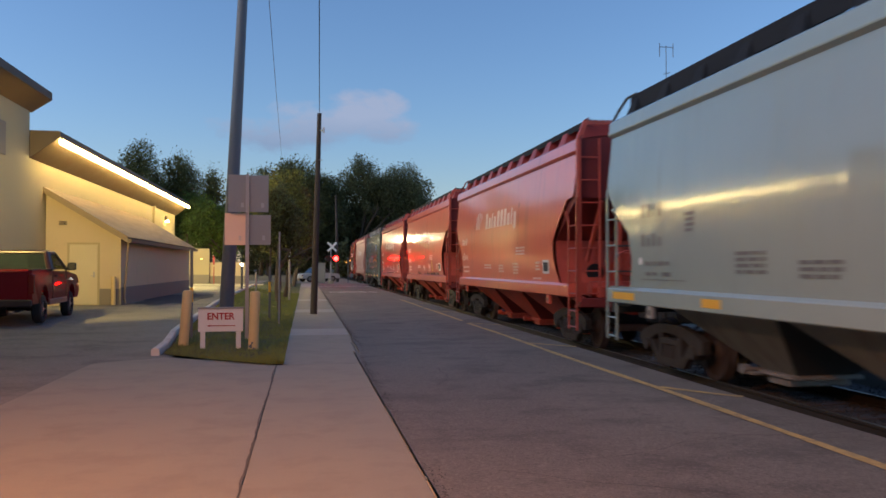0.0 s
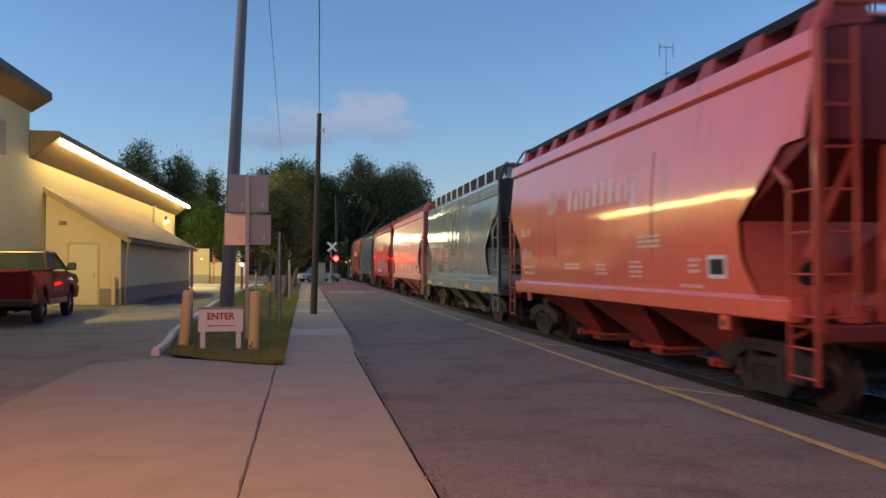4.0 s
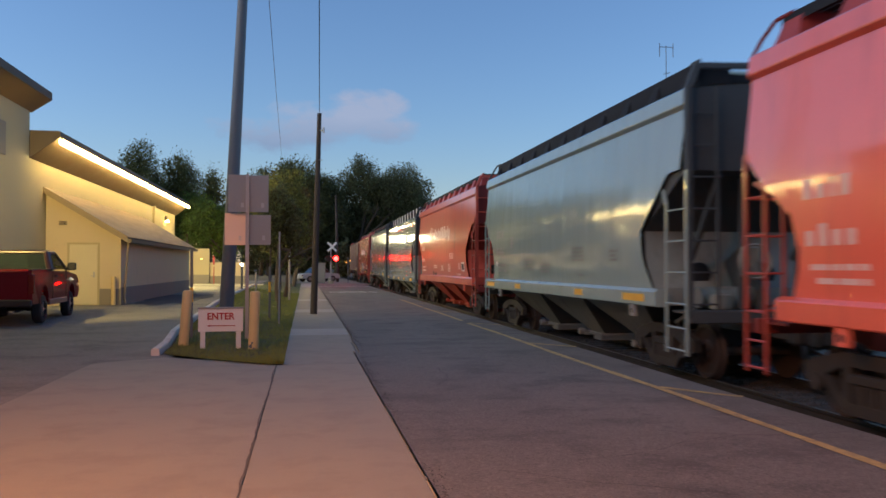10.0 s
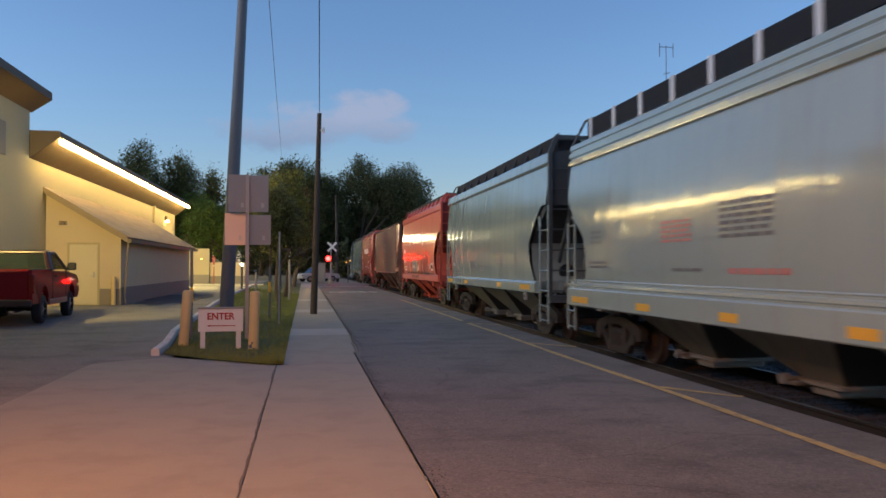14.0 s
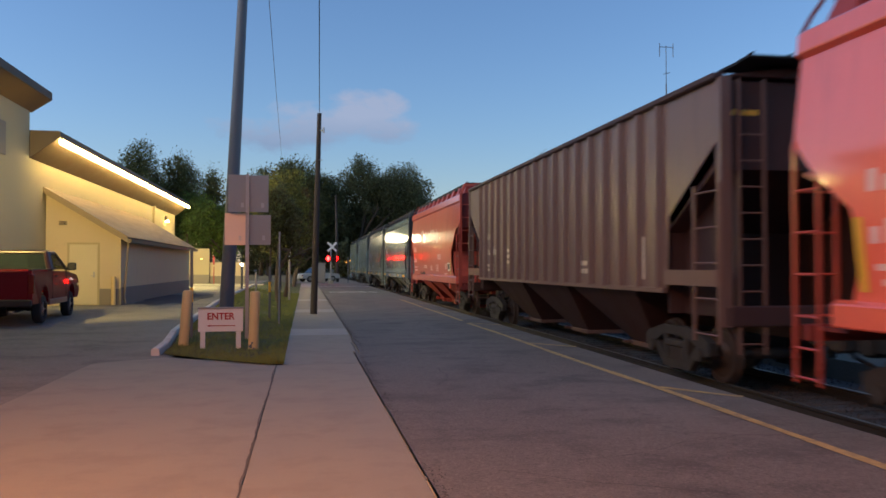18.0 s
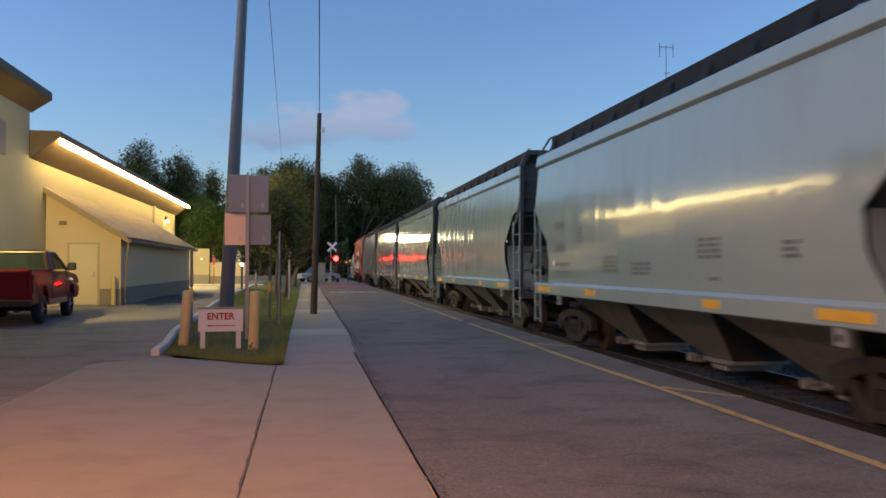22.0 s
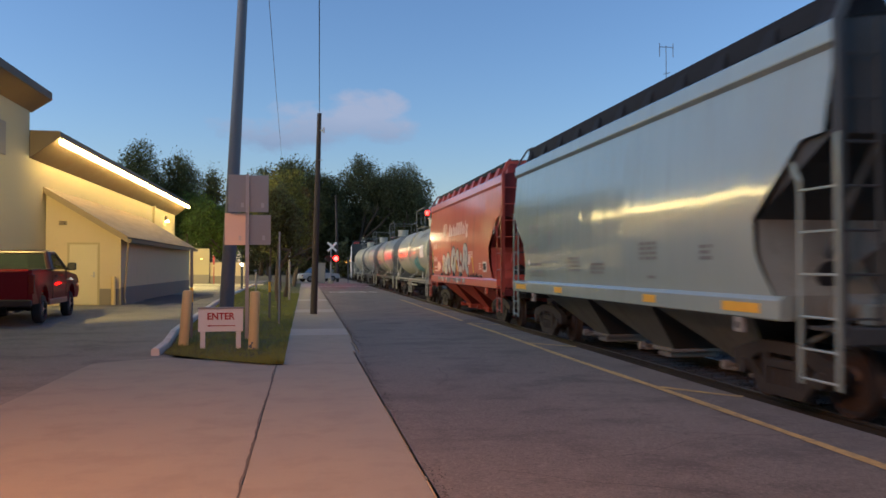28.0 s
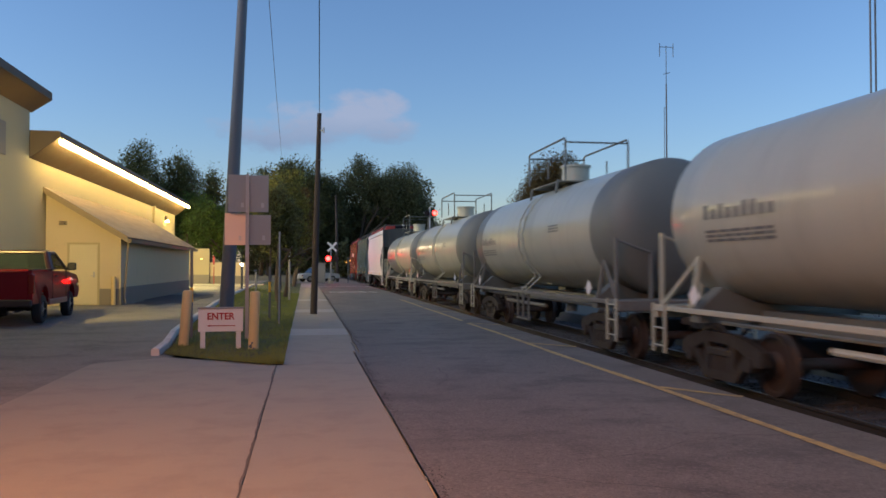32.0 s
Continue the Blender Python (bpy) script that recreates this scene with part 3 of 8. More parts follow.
for y0, y1 in ((-6, 22.5), (23.6, 31.0), (31.8, 39)):
    strip(4.63, y0, 4.60, y1, 0.115, YELLOW_PAINT, lines)
for yb in (10.1, 16.4, 22.7, 29.0, 35.3, 3.8):
    strip(4.66, yb, 5.42, yb - 0.78, 0.12, YELLOW_PAINT, lines, seg=0.3)
wlines = thing("stop_marking", Matrix.Identity(4), "faded white stop bars across the street", "road marking", kind="structure")
for k in range(5):
    strip(1.5 + k * 0.62, 51.0, 2.0 + k * 0.62, 51.0, 0.8, WHITE_PAINT, wlines, seg=0.25)
strip(1.2, 66.0, 5.2, 66.0, 0.5, WHITE_PAINT, wlines, seg=0.4)

# cracks in the asphalt, thin wandering fillers
cracks = thing("asphalt_crack", Matrix.Identity(4), "thin dark cracks in the worn asphalt", "crack", kind="structure")
rc = random.Random(12)
for cx, cy, ang, ln in ((2.2, 6.4, 0.2, 3.4), (3.4, 7.4, -0.5, 2.2), (1.6, 10.5, 1.2, 2.5), (3.7, 13.5, 1.4, 5.0), (2.4, 18.5, 1.5, 7.0), (3.0, 5.2, 2.4, 2.0)):
    s = Shape()
    x, y, a = cx, cy, ang
    rows = []
    for i in range(int(ln / 0.12)):
        w = 0.003 + 0.005 * rc.random()
        rows.append([(x - w * math.sin(a), y + w * math.cos(a), road_top(x, y) + 0.006), (x + w * math.sin(a), y - w * math.cos(a), road_top(x, y) + 0.006)])
        a += rc.uniform(-0.35, 0.35)
        a += (ang - a) * 0.15
        x += 0.12 * math.cos(a)
        y += 0.12 * math.sin(a)
    s.loft(rows, 0, False, closed=False)
    build("crack", s, CRACK, cracks)
for cx, cy, ang, ln in ((-5.5, 17.5, 0.1, 3.0), (-6.5, 19.2, 0.2, 3.5), (-4.8, 22.0, 0.3, 2.2)):
    s = Shape()
    x, y, a = cx, cy, ang
    rows = []
    for i in range(int(ln / 0.12)):
        w = 0.006 + 0.01 * rc.random()
        rows.append([(x - w * math.sin(a), y + w * math.cos(a), lot_z(x, y) + 0.017), (x + w * math.sin(a), y - w * math.cos(a), lot_z(x, y) + 0.017)])
        a += rc.uniform(-0.35, 0.35)
        a += (ang - a) * 0.15
        x += 0.12 * math.cos(a)
        y += 0.12 * math.sin(a)
    s.loft(rows, 0, False, closed=False)
    build("crack", s, CRACK, cracks)

# grass strip and its white kerb
def isle_left(y):
    return -2.62 - 0.28 * smooth01((y - 15.5) / 4.0) - 0.02 * max(0.0, y - 20) if y < 50 else -3.5


ys = [13.29, 14.2, 15.2] + steps(16, 74, 1.5)
s = Shape()
for yv in ys:
    xl = max(isle_left(max(yv, 15.2)) + 0.1, -0.6 - 2.05 * (yv - 13.3) / 1.75 if yv < 15.05 else -9)
    for k in range(7):
        x = xl + (-0.36 - xl) * k / 6
        s.v.append((x, yv, lot_z(x, yv) + 0.02 + 0.025 * math.sin(k * math.pi / 6) + 0.008 * math.sin(yv * 3 + k)))
s.f = [(j * 7 + i, j * 7 + i + 1, j * 7 + i + 8, j * 7 + i + 7) for j in range(len(ys) - 1) for i in range(6)]
s.m = [0] * len(s.f)
tagged(build("grass_strip", s, TURF, smooth=True), "narrow strip of mown grass beside the sidewalk", "grass", kind="structure")
rg = random.Random(21)
s = Shape()
for k in range(34000):
    yv = 13.28 + (rg.random() ** 1.7) * 34
    xl = max(isle_left(max(yv, 15.2)) + 0.14, -0.6 - 2.05 * (yv - 13.3) / 1.75 if yv < 15.05 else -9)
    x = xl + (-0.34 - xl) * rg.random()
    z = lot_z(x, yv) + 0.02
    hgt = rg.uniform(0.03, 0.085)
    w = 0.005 + 0.0006 * (yv - 13)
    a = rg.uniform(0, 3.14)
    dx, dy = w * math.cos(a), w * math.sin(a)
    lx, ly = rg.uniform(-0.03, 0.03), rg.uniform(-0.03, 0.03)
    s.add([(x - dx, yv - dy, z), (x + dx, yv + dy, z), (x + lx, yv + ly, z + hgt)], [(0, 1, 2)])
me_grass = bpy.data.meshes.new("grass")
me_grass.from_pydata(s.v, [], s.f)
me_grass.materials.append(GRASS)
tagged(new("grass", me_grass), "short green grass blades", "grass", kind="stuff")

kerb2 = thing("kerb_of_grass_strip", Matrix.Identity(4), "white painted kerb round the grass strip", "kerb", kind="structure")
yv = 14.95
while yv < 60:
    ln = 1.2 if yv < 40 else 4.0
    x0, x1 = isle_left(yv), isle_left(yv + ln)
    z0, z1 = lot_z(-2.8, yv), lot_z(-2.8, yv + ln)
    s = Shape()
    g = 0.006
    rings = []
    for t_, dy in ((0, g), (1, -g)):
        xx, zz, yq = x0 + (x1 - x0) * t_, z0 + (z1 - z0) * t_, yv + ln * t_ + dy
        rings.append([(xx - 0.08, yq, zz - 0.2), (xx - 0.07, yq, zz + 0.10), (xx - 0.05, yq, zz + 0.12), (xx + 0.05, yq, zz + 0.12), (xx + 0.07, yq, zz + 0.10), (xx + 0.08, yq, zz - 0.2)])
    s.loft(rings, 0, True)
    build("kerb_stone", s, CURB_WHITE, kerb2)
    yv += ln

# ---------------------------------------------------------------- railway track
track = thing("railway_track", Matrix.Identity(4), "railway track on dark ballast beside the street", "railway track", kind="structure")
s = Shape()
for i, yv in enumerate(steps(-340, 260, 4)):
    r_ = random.Random(i)
    for k in range(9):
        s.v.append((5.4 + 4.35 * k / 8, yv, RAIL_Z - 0.17 + r_.uniform(-0.015, 0.015)))
s.f = [(j * 9 + i, j * 9 + i + 1, j * 9 + i + 10, j * 9 + i + 9) for j in range(150) for i in range(8)]
s.m = [0] * len(s.f)
build("ballast_bed", s, BALLAST, track, smooth=True)
for sx in (-0.75, 0.75):
    s = Shape()
    x = TRACK_X + sx
    prof = [(-0.07, -0.17), (0.07, -0.17), (0.07, -0.155), (0.015, -0.13), (0.015, -0.05), (0.036, -0.035), (0.036, -0.004), (-0.036, -0.004), (-0.036, -0.035), (-0.015, -0.05), (-0.015, -0.13), (-0.07, -0.155)]
    s.loft([[(x + a, yv, RAIL_Z + b) for a, b in prof] for yv in (-340, 105)], 0, True)
    s.box(x - 0.03, x + 0.03, -340, 105, RAIL_Z - 0.004, RAIL_Z, 1)
    build("rail", s, [RAIL, RAIL_TOP], track)
s = Shape()
s.box(TRACK_X - 1.3, TRACK_X + 1.3, -0.11, 0.11, RAIL_Z - 0.3, RAIL_Z - 0.155, bev=0.01)
tie0 = build("tie", s, TIE, track)
for k in range(1, 120):
    again(tie0, track, pose(0, k * 0.55 - 4.0, 0))
s = Shape()
rb = random.Random(33)
for k in range(9000):
    x, yv = rb.uniform(5.48, 9.6), -2 + 42 * rb.random() ** 1.4
    r_ = rb.uniform(0.015, 0.04)
    z = RAIL_Z - 0.165
    a = rb.uniform(0, 3.1)
    c_, q = math.cos(a) * r_, math.sin(a) * r_
    s.add([(x + c_, yv + q, z), (x - q, yv + c_, z), (x - c_, yv - q, z), (x + q, yv - c_, z), (x + rb.uniform(-r_, r_) * 0.4, yv + rb.uniform(-r_, r_) * 0.4, z + r_ * 1.1)], [(0, 1, 4), (1, 2, 4), (2, 3, 4), (3, 0, 4)])
me_b = bpy.data.meshes.new("ballast_stones")
me_b.from_pydata(s.v, [], s.f)
me_b.materials.append(BALLAST)
ob_b = new("ballast_stones", me_b)
tagged(ob_b, "dark crushed stone ballast", "ballast", kind="stuff")

# ---------------------------------------------------------------- shop building
SHOP_X = -8.8
shop = thing("shop_building", pose(0, 0, 0), "cream stucco shop with a lit canopy strip and a lean-to", "building")
LZ = 0.27


def wedge_cornice(name, x_wall, x_out, y0, y1, z_top, z_in, z_out, mats, parent):
    s = Shape()
    prof = [(x_wall - 0.3, z_in), (x_wall + 0.001, z_in), (x_out - 0.03, z_out), (x_out, z_out + 0.02), (x_out, z_top - 0.03), (x_out - 0.03, z_top), (x_wall - 0.3, z_top)]
    s.loft([[(x, yv, z) for x, z in prof] for yv in (y0, y1)], 0, True)
    s.m[1] = 1
    return build(name, s, mats, parent)


# tall block
s = Shape()
s.box(-22, SHOP_X, -30.0, 27.75, LZ - 0.5, 6.75)
tall = build("tall_wall", s, STUCCO, shop, "tall cream stucco block")
wedge_cornice("cornice", SHOP_X, -8.18, -30.3, 27.95, 7.30, 6.62, 7.02, [FASCIA, SOFFIT], shop)
s = Shape()
s.box(-22, -8.55, -30.0, 27.8, 7.28, 7.34)
build("flat_roof", s, GUTTER, shop)
s = Shape()
s.box(SHOP_X, SHOP_X + 0.03, -30, 27.75, LZ - 0.2, LZ + 0.62)
build("wall_base", s, STUCCO_BASE, shop)
# lower block behind it
s = Shape()
s.box(-22, SHOP_X - 0.02, 27.75, 57.3, LZ - 0.5, 5.3)
build("low_wall", s, STUCCO, shop, "cream stucco wall lit by the canopy strip")
wedge_cornice("canopy", SHOP_X, -7.88, 27.8, 57.6, 6.02, 5.12, 5.80, [FASCIA, SOFFIT], shop)
s = Shape()
s.box(-7.96, -7.862, 27.95, 57.45, 5.60, 5.79, bev=0.03)
build("lamp_strip", s, LAMP_WARM, shop, "glowing warm white lamp strip under the canopy edge")
for yy in steps(28, 57.4, 4.9):
    s = Shape()
    s.box(-7.95, -7.85, yy - 0.03, yy + 0.03, 5.77, 5.83)
    build("strip_bracket", s, FASCIA, shop)
s = Shape()
s.box(SHOP_X - 0.02, SHOP_X + 0.12, 49.1, 49.5, 3.6, 5.2, bev=0.02)
build("pilaster", s, STUCCO, shop)
s = Shape()
s.box(SHOP_X, SHOP_X + 0.16, 53.2, 53.5, 4.5, 4.85, bev=0.03)
wl_box = build("wall_lamp", s, GUTTER, shop)
s = Shape()
s.box(SHOP_X + 0.04, SHOP_X + 0.2, 53.18, 53.52, 4.42, 4.55, bev=0.03)
build("lamp_lens", s, LAMP_WALL, wl_box, "glowing yellow wall lamp")
fl = bpy.data.lights.new("far_wall_light", "SPOT")
fl.energy = 2800
fl.color = (1.0, 0.78, 0.34)
fl.spot_size = radians(176)
fl.spot_blend = 0.25
fl.shadow_soft_size = 0.15
new("far_wall_light", fl).matrix_world = look((SHOP_X + 0.28, 53.35, 4.36), (SHOP_X + 7.6, 55.4, 1.9))
# wall lamp assumed on the unseen near shop wall; it lights the car park
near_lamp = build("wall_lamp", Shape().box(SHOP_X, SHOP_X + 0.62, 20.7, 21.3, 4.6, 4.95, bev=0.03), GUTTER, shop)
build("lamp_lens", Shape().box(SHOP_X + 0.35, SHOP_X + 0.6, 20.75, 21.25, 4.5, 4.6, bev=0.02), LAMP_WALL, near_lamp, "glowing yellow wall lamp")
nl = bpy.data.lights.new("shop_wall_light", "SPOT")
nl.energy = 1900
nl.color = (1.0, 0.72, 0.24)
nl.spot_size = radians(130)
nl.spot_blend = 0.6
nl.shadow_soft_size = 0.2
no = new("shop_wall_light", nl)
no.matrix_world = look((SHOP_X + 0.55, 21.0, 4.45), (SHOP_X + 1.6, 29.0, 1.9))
# lean-to
LX, LY0, LY1 = -6.34, 29.5, 46.3
s = Shape()
s.slab([(SHOP_X, LZ - 0.4), (LX, LZ - 0.4), (LX, 2.70), (SHOP_X, 4.20)], "y", LY0, LY1)
build("lean_to_wall", s, BRICK_PAINT, shop, "cream painted lean-to wall")
s = Shape()
s.box(LX, LX + 0.022, LY0 - 0.02, LY1 + 0.02, LZ - 0.3, LZ + 0.60)
s.box(-7.06, LX + 0.022, LY0 - 0.022, LY0, LZ - 0.3, LZ + 0.56)
build("wall_base", s, STUCCO_BASE, shop, "taupe painted wall base")
s = Shape()
ov = 0.28
sl = (4.20 - 2.70) / (SHOP_X - LX)
zr = lambda x: 2.70 + sl * (x - LX)
s.slab([(SHOP_X + 0.001, zr(SHOP_X)), (LX + ov, zr(LX + ov)), (LX + ov, zr(LX + ov) + 0.10), (SHOP_X + 0.001, zr(SHOP_X) + 0.10)], "y", LY0 - 0.28, LY1 + 0.3)
roof = build("lean_to_roof", s, FASCIA, shop, "shallow tan shingle roof")
# courses of shingles
pitch = math.atan2(2.70 - 4.20, LX - SHOP_X)
n_course = 13
span = math.hypot(LX + ov - SHOP_X, zr(LX + ov) - zr(SHOP_X))
s = Shape()
s.box(0, span / n_course + 0.05, -0.6, 0.6, 0.0, 0.012, bev=0.003)
sh0 = None
for c in range(n_course):
    for k in range(14):
        d = c * span / n_course
        x, z = SHOP_X + d * math.cos(pitch), zr(SHOP_X) + 0.105 + d * math.sin(pitch)
        m = Matrix.Translation((x, LY0 - 0.28 + 0.62 + k * 1.24 + (0.5 if c % 2 else 0.0) * 0.0, z)) @ Matrix.Rotation(-pitch - 0.012, 4, "Y")
        if sh0 is None:
            sh0 = build("shingle", s, SHINGLE, roof, m=m)
        else:
            again(sh0, roof, m)
s = Shape()
s.slab([(SHOP_X, zr(SHOP_X) - 0.10), (LX + ov, zr(LX + ov) - 0.10), (LX + ov, zr(LX + ov) + 0.02), (SHOP_X, zr(SHOP_X) + 0.02)], "y", LY0 - 0.305, LY0 - 0.281)
s.slab([(SHOP_X, zr(SHOP_X) + 0.025), (LX + ov, zr(LX + ov) + 0.025), (LX + ov, zr(LX + ov) + 0.12), (SHOP_X, zr(SHOP_X) + 0.12)], "y", LY0 - 0.33, LY0 - 0.281)
build("barge_board", s, TRIM_TAN, shop)
s = Shape()
s.slab([(LX + ov, 2.42), (LX + ov + 0.13, 2.44), (LX + ov + 0.14, 2.55), (LX + ov, 2.56)], "y", LY0 - 0.3, LY1 + 0.3)
build("gutter", s, GUTTER, shop)
s = Shape()
s.path([(LX + 0.20, LY0 + 0.25, 2.46), (LX + 0.06, LY0 + 0.3, LZ + 0.25), (LX + 0.12, LY0 + 0.3, LZ + 0.03)], 0.035, 8)
build("downpipe", s, TRIM_TAN, shop)
# door with a frame, handle
door = build("door", Shape().box(-8.02, -7.10, LY0 - 0.03, LY0 - 0.001, LZ + 0.02, 2.36, bev=0.008), DOOR_PAINT, shop, "cream painted steel service door, closed")
s = Shape()
s.box(-8.09, -8.025, LY0 - 0.045, LY0 - 0.001, LZ, 2.43)
s.box(-7.095, -7.03, LY0 - 0.045, LY0 - 0.001, LZ, 2.43)
s.box(-8.024, -7.096, LY0 - 0.045, LY0 - 0.001, 2.365, 2.43)
build("door_frame", s, STUCCO, shop)
s = Shape()
s.box(-7.24, -7.18, LY0 - 0.045, LY0 - 0.03, 1.22, 1.42)
s.tube((-7.21, LY0 - 0.1, 1.28), (-7.21, LY0 - 0.03, 1.28), 0.025)
s.tube((-7.21, LY0 - 0.09, 1.28), (-7.30, LY0 - 0.09, 1.28), 0.012)
build("door_handle", s, GALV, door, "small steel handle and lock plate")
s = Shape()
s.box(-8.42, -8.06, LY0 - 0.03, LY0 - 0.001, 2.97, 3.19, bev=0.006)
vent = build("vent", s, BRICK_PAINT, shop)
for k in range(4):
    build("vent_slat", Shape().box(-8.37, -8.11, LY0 - 0.036, LY0 - 0.03, 3.03 + k * 0.036, 3.052 + k * 0.036), BLACK, vent)
s = Shape()
s.tube((-6.52, LY0 - 0.25, LZ), (-6.52, LY0 - 0.25, LZ + 0.98), 0.075, n=14)
tagged(build("short_bollard", s, BOLLARD, smooth=True), "short cream pipe bollard guarding the lean-to corner", "bollard")
# small window strip low on the tall wall
s = Shape()
s.box(SHOP_X + 0.001, SHOP_X + 0.03, 24.6, 25.6, 4.9, 5.9, bev=0.01)
build("wall_panel", s, STUCCO_BASE, shop)

# far walls at the end of the car park
yard = thing("yard_wall", pose(0, 0, 0), "low cream yard wall with a dark base and a small lamp", "wall", kind="structure")
s = Shape()
s.box(-9.4, -7.05, 62, 62.25, LZ, 2.95)
build("wall_panel", s, STUCCO, yard)
s = Shape()
s.box(-7.04, -4.24, 62.3, 62.55, LZ, 1.92)
build("wall_panel", s, BRICK_PAINT, yard)
s = Shape()
s.box(-9.4, -7.05, 61.97, 61.999, LZ, 1.0)
s.box(-7.03, -4.24, 62.27, 62.299, LZ, 0.9)
build("wall_base", s, STUCCO_BASE, yard)
s = Shape()
s.box(-7.66, -7.56, 61.85, 61.97, 2.14, 2.24, bev=0.02)
build("lamp_lens", s, glow_mat("lamp_yard_wall", (1.0, 0.86, 0.2), 4.0), yard)
yard_walk = Shape().box(-9.3, -2.9, 57.6, 59.0, LZ - 0.1, LZ + 0.10, bev=0.02)
build("raised_walk", yard_walk, CONCRETE_B, yard, "pale raised concrete walk before the yard wall")
wl = bpy.data.lights.new("yard_wall_light", "SPOT")
wl.energy = 40
wl.color = (1.0, 0.86, 0.25)
wl.spot_size = radians(165)
wl.spot_blend = 0.5
wl.shadow_soft_size = 0.1
wo = new("yard_wall_light", wl)
wo.matrix_world = look((-7.62, 61.4, 2.08), (-7.2, 60.2, 0.3))
tagged(build("marker_post", Shape().box(-6.58, -6.44, 60, 60.05, 1.75, 2.35, bev=0.01).tube((-6.5, 60.05, 0.2), (-6.5, 60.05, 1.6), 0.03), SIGN_RED), "narrow red sign on a thin post", "sign")

# dirt and crumbled asphalt in the gutter
s = Shape()
rd = random.Random(77)
for k in range(2600):
    yv = 4 + 50 * rd.random() ** 1.5
    x = 0.935 + kerb_shift(yv) + abs(rd.gauss(0, 0.05))
    r_ = rd.uniform(0.004, 0.014)
    z = -0.012
    a = rd.uniform(0, 3)
    c_, q = math.cos(a) * r_, math.sin(a) * r_
    s.add([(x + c_, yv + q, z), (x - q, yv + c_, z), (x - c_, yv - q, z), (x + q, yv - c_, z), (x, yv, z + r_ * 0.7)], [(0, 1, 4), (1, 2, 4), (2, 3, 4), (3, 0, 4)])
me_d = bpy.data.meshes.new("gutter_dirt")
me_d.from_pydata(s.v, [], s.f)
me_d.materials.append(CRACK)
tagged(new("gutter_dirt", me_d), "dark dirt and crumbs along the kerb", "dirt", kind="stuff")

# ---------------------------------------------------------------- street furniture
def leaning_pole(name, base, top, r0, r1, mat, label, category, n=14):
    s = Shape()
    b, t = Vector(base), Vector(top)
    rings = []
    for i in range(9):
        p = b.lerp(t, i / 8)
        r = r0 + (r1 - r0) * i / 8
        rings.append([(p.x + r * math.cos(2 * math.pi * k / n), p.y + r * math.sin(2 * math.pi * k / n), p.z) for k in range(n)])
    s.loft(rings, 0, True)
    return tagged(build(name, s, mat, smooth=True), label, category)


steel_pole = leaning_pole("steel_pole", (-1.98, 21.0, lot_z(-2, 21) + 0.02), (-1.42, 21.0, 12.5), 0.185, 0.095, STEEL_GREY, "tall dark grey tapered steel pole standing in the grass", "pole")
s = Shape()
s.tube((-1.98, 21.0, 0.1), (-1.98, 21.0, 0.32), 0.3, 0.27, 16)
build("base_collar", s, CONCRETE, steel_pole)
wood_pole = leaning_pole("utility_pole", (0.29, 27.45, -0.02), (0.46, 27.45, 6.80), 0.118, 0.072, POLE_WOOD, "weathered brown wooden utility pole in the sidewalk", "pole")
s = Shape()
s.tube((0.47, 27.33, 6.2), (0.60, 27.33, 6.2), 0.02)
s.tube((0.60, 27.33, 6.12), (0.60, 27.33, 6.3), 0.035)
s.tube((0.45, 27.33, 5.2), (0.56, 27.33, 5.2), 0.02)
build("bracket", s, GALV, wood_pole)


def wire(name, a, b, sag, r, label):
    s = Shape()
    a, b = Vector(a), Vector(b)
    pts = []
    for i in range(17):
        t_ = i / 16
        p = a.lerp(b, t_)
        p.z -= sag * 4 * t_ * (1 - t_)
        pts.append(p)
    s.path(pts, r, 5)
    return tagged(build(name, s, CABLE), label, "cable")


wire("overhead_wire", (0.46, 27.45, 6.84), (0.02, 3.0, 9.6), 0.35, 0.012, "thin black wire rising from the wooden pole")
wire("overhead_wire", (-2.2, 78.0, 11.9), (-0.9, 4.0, 12.5), 0.8, 0.012, "thin black wire high over the grass strip")

# enter sign
enter = thing("enter_sign", pose(-1.56, 15.62, 0.0), "white board sign reading ENTER with a red arrow", "sign")
build("board", Shape().box(-0.41, 0.41, -0.02, 0.02, 0.37, 0.80, bev=0.008), SIGN_WHITE, enter)
s = Shape()
s.box(-0.43, 0.43, -0.035, 0.035, 0.80, 0.83, bev=0.008)
build("cap_rail", s, SIGN_BACK, enter)
for x in (-0.325, 0.325):
    build("leg", Shape().box(x - 0.045, x + 0.045, -0.018, 0.018, -0.02, 0.372, bev=0.008), SIGN_WHITE, enter)


def lettering(name, text, size, m, mat, parent, width=None, bold=0.0):
    cu = bpy.data.curves.new(name, "FONT")
    cu.body = text
    cu.size = size
    cu.align_x, cu.align_y = "CENTER", "CENTER"
    cu.extrude = 0.002
    cu.offset = bold
    tmp = new(name, cu)
    bpy.context.view_layer.update()
    me = bpy.data.meshes.new_from_object(tmp.evaluated_get(bpy.context.evaluated_depsgraph_get()))
    bpy.data.objects.remove(tmp)
    bpy.data.curves.remove(cu)
    me.materials.clear()
    me.materials.append(mat)
    if width:
        xs = [v.co.x for v in me.vertices]
        k = width / (max(xs) - min(xs))
        for v in me.vertices:
            v.co.x *= k
    ob = new(name, me)
    ob.parent = parent
    ob.matrix_basis = m
    return ob


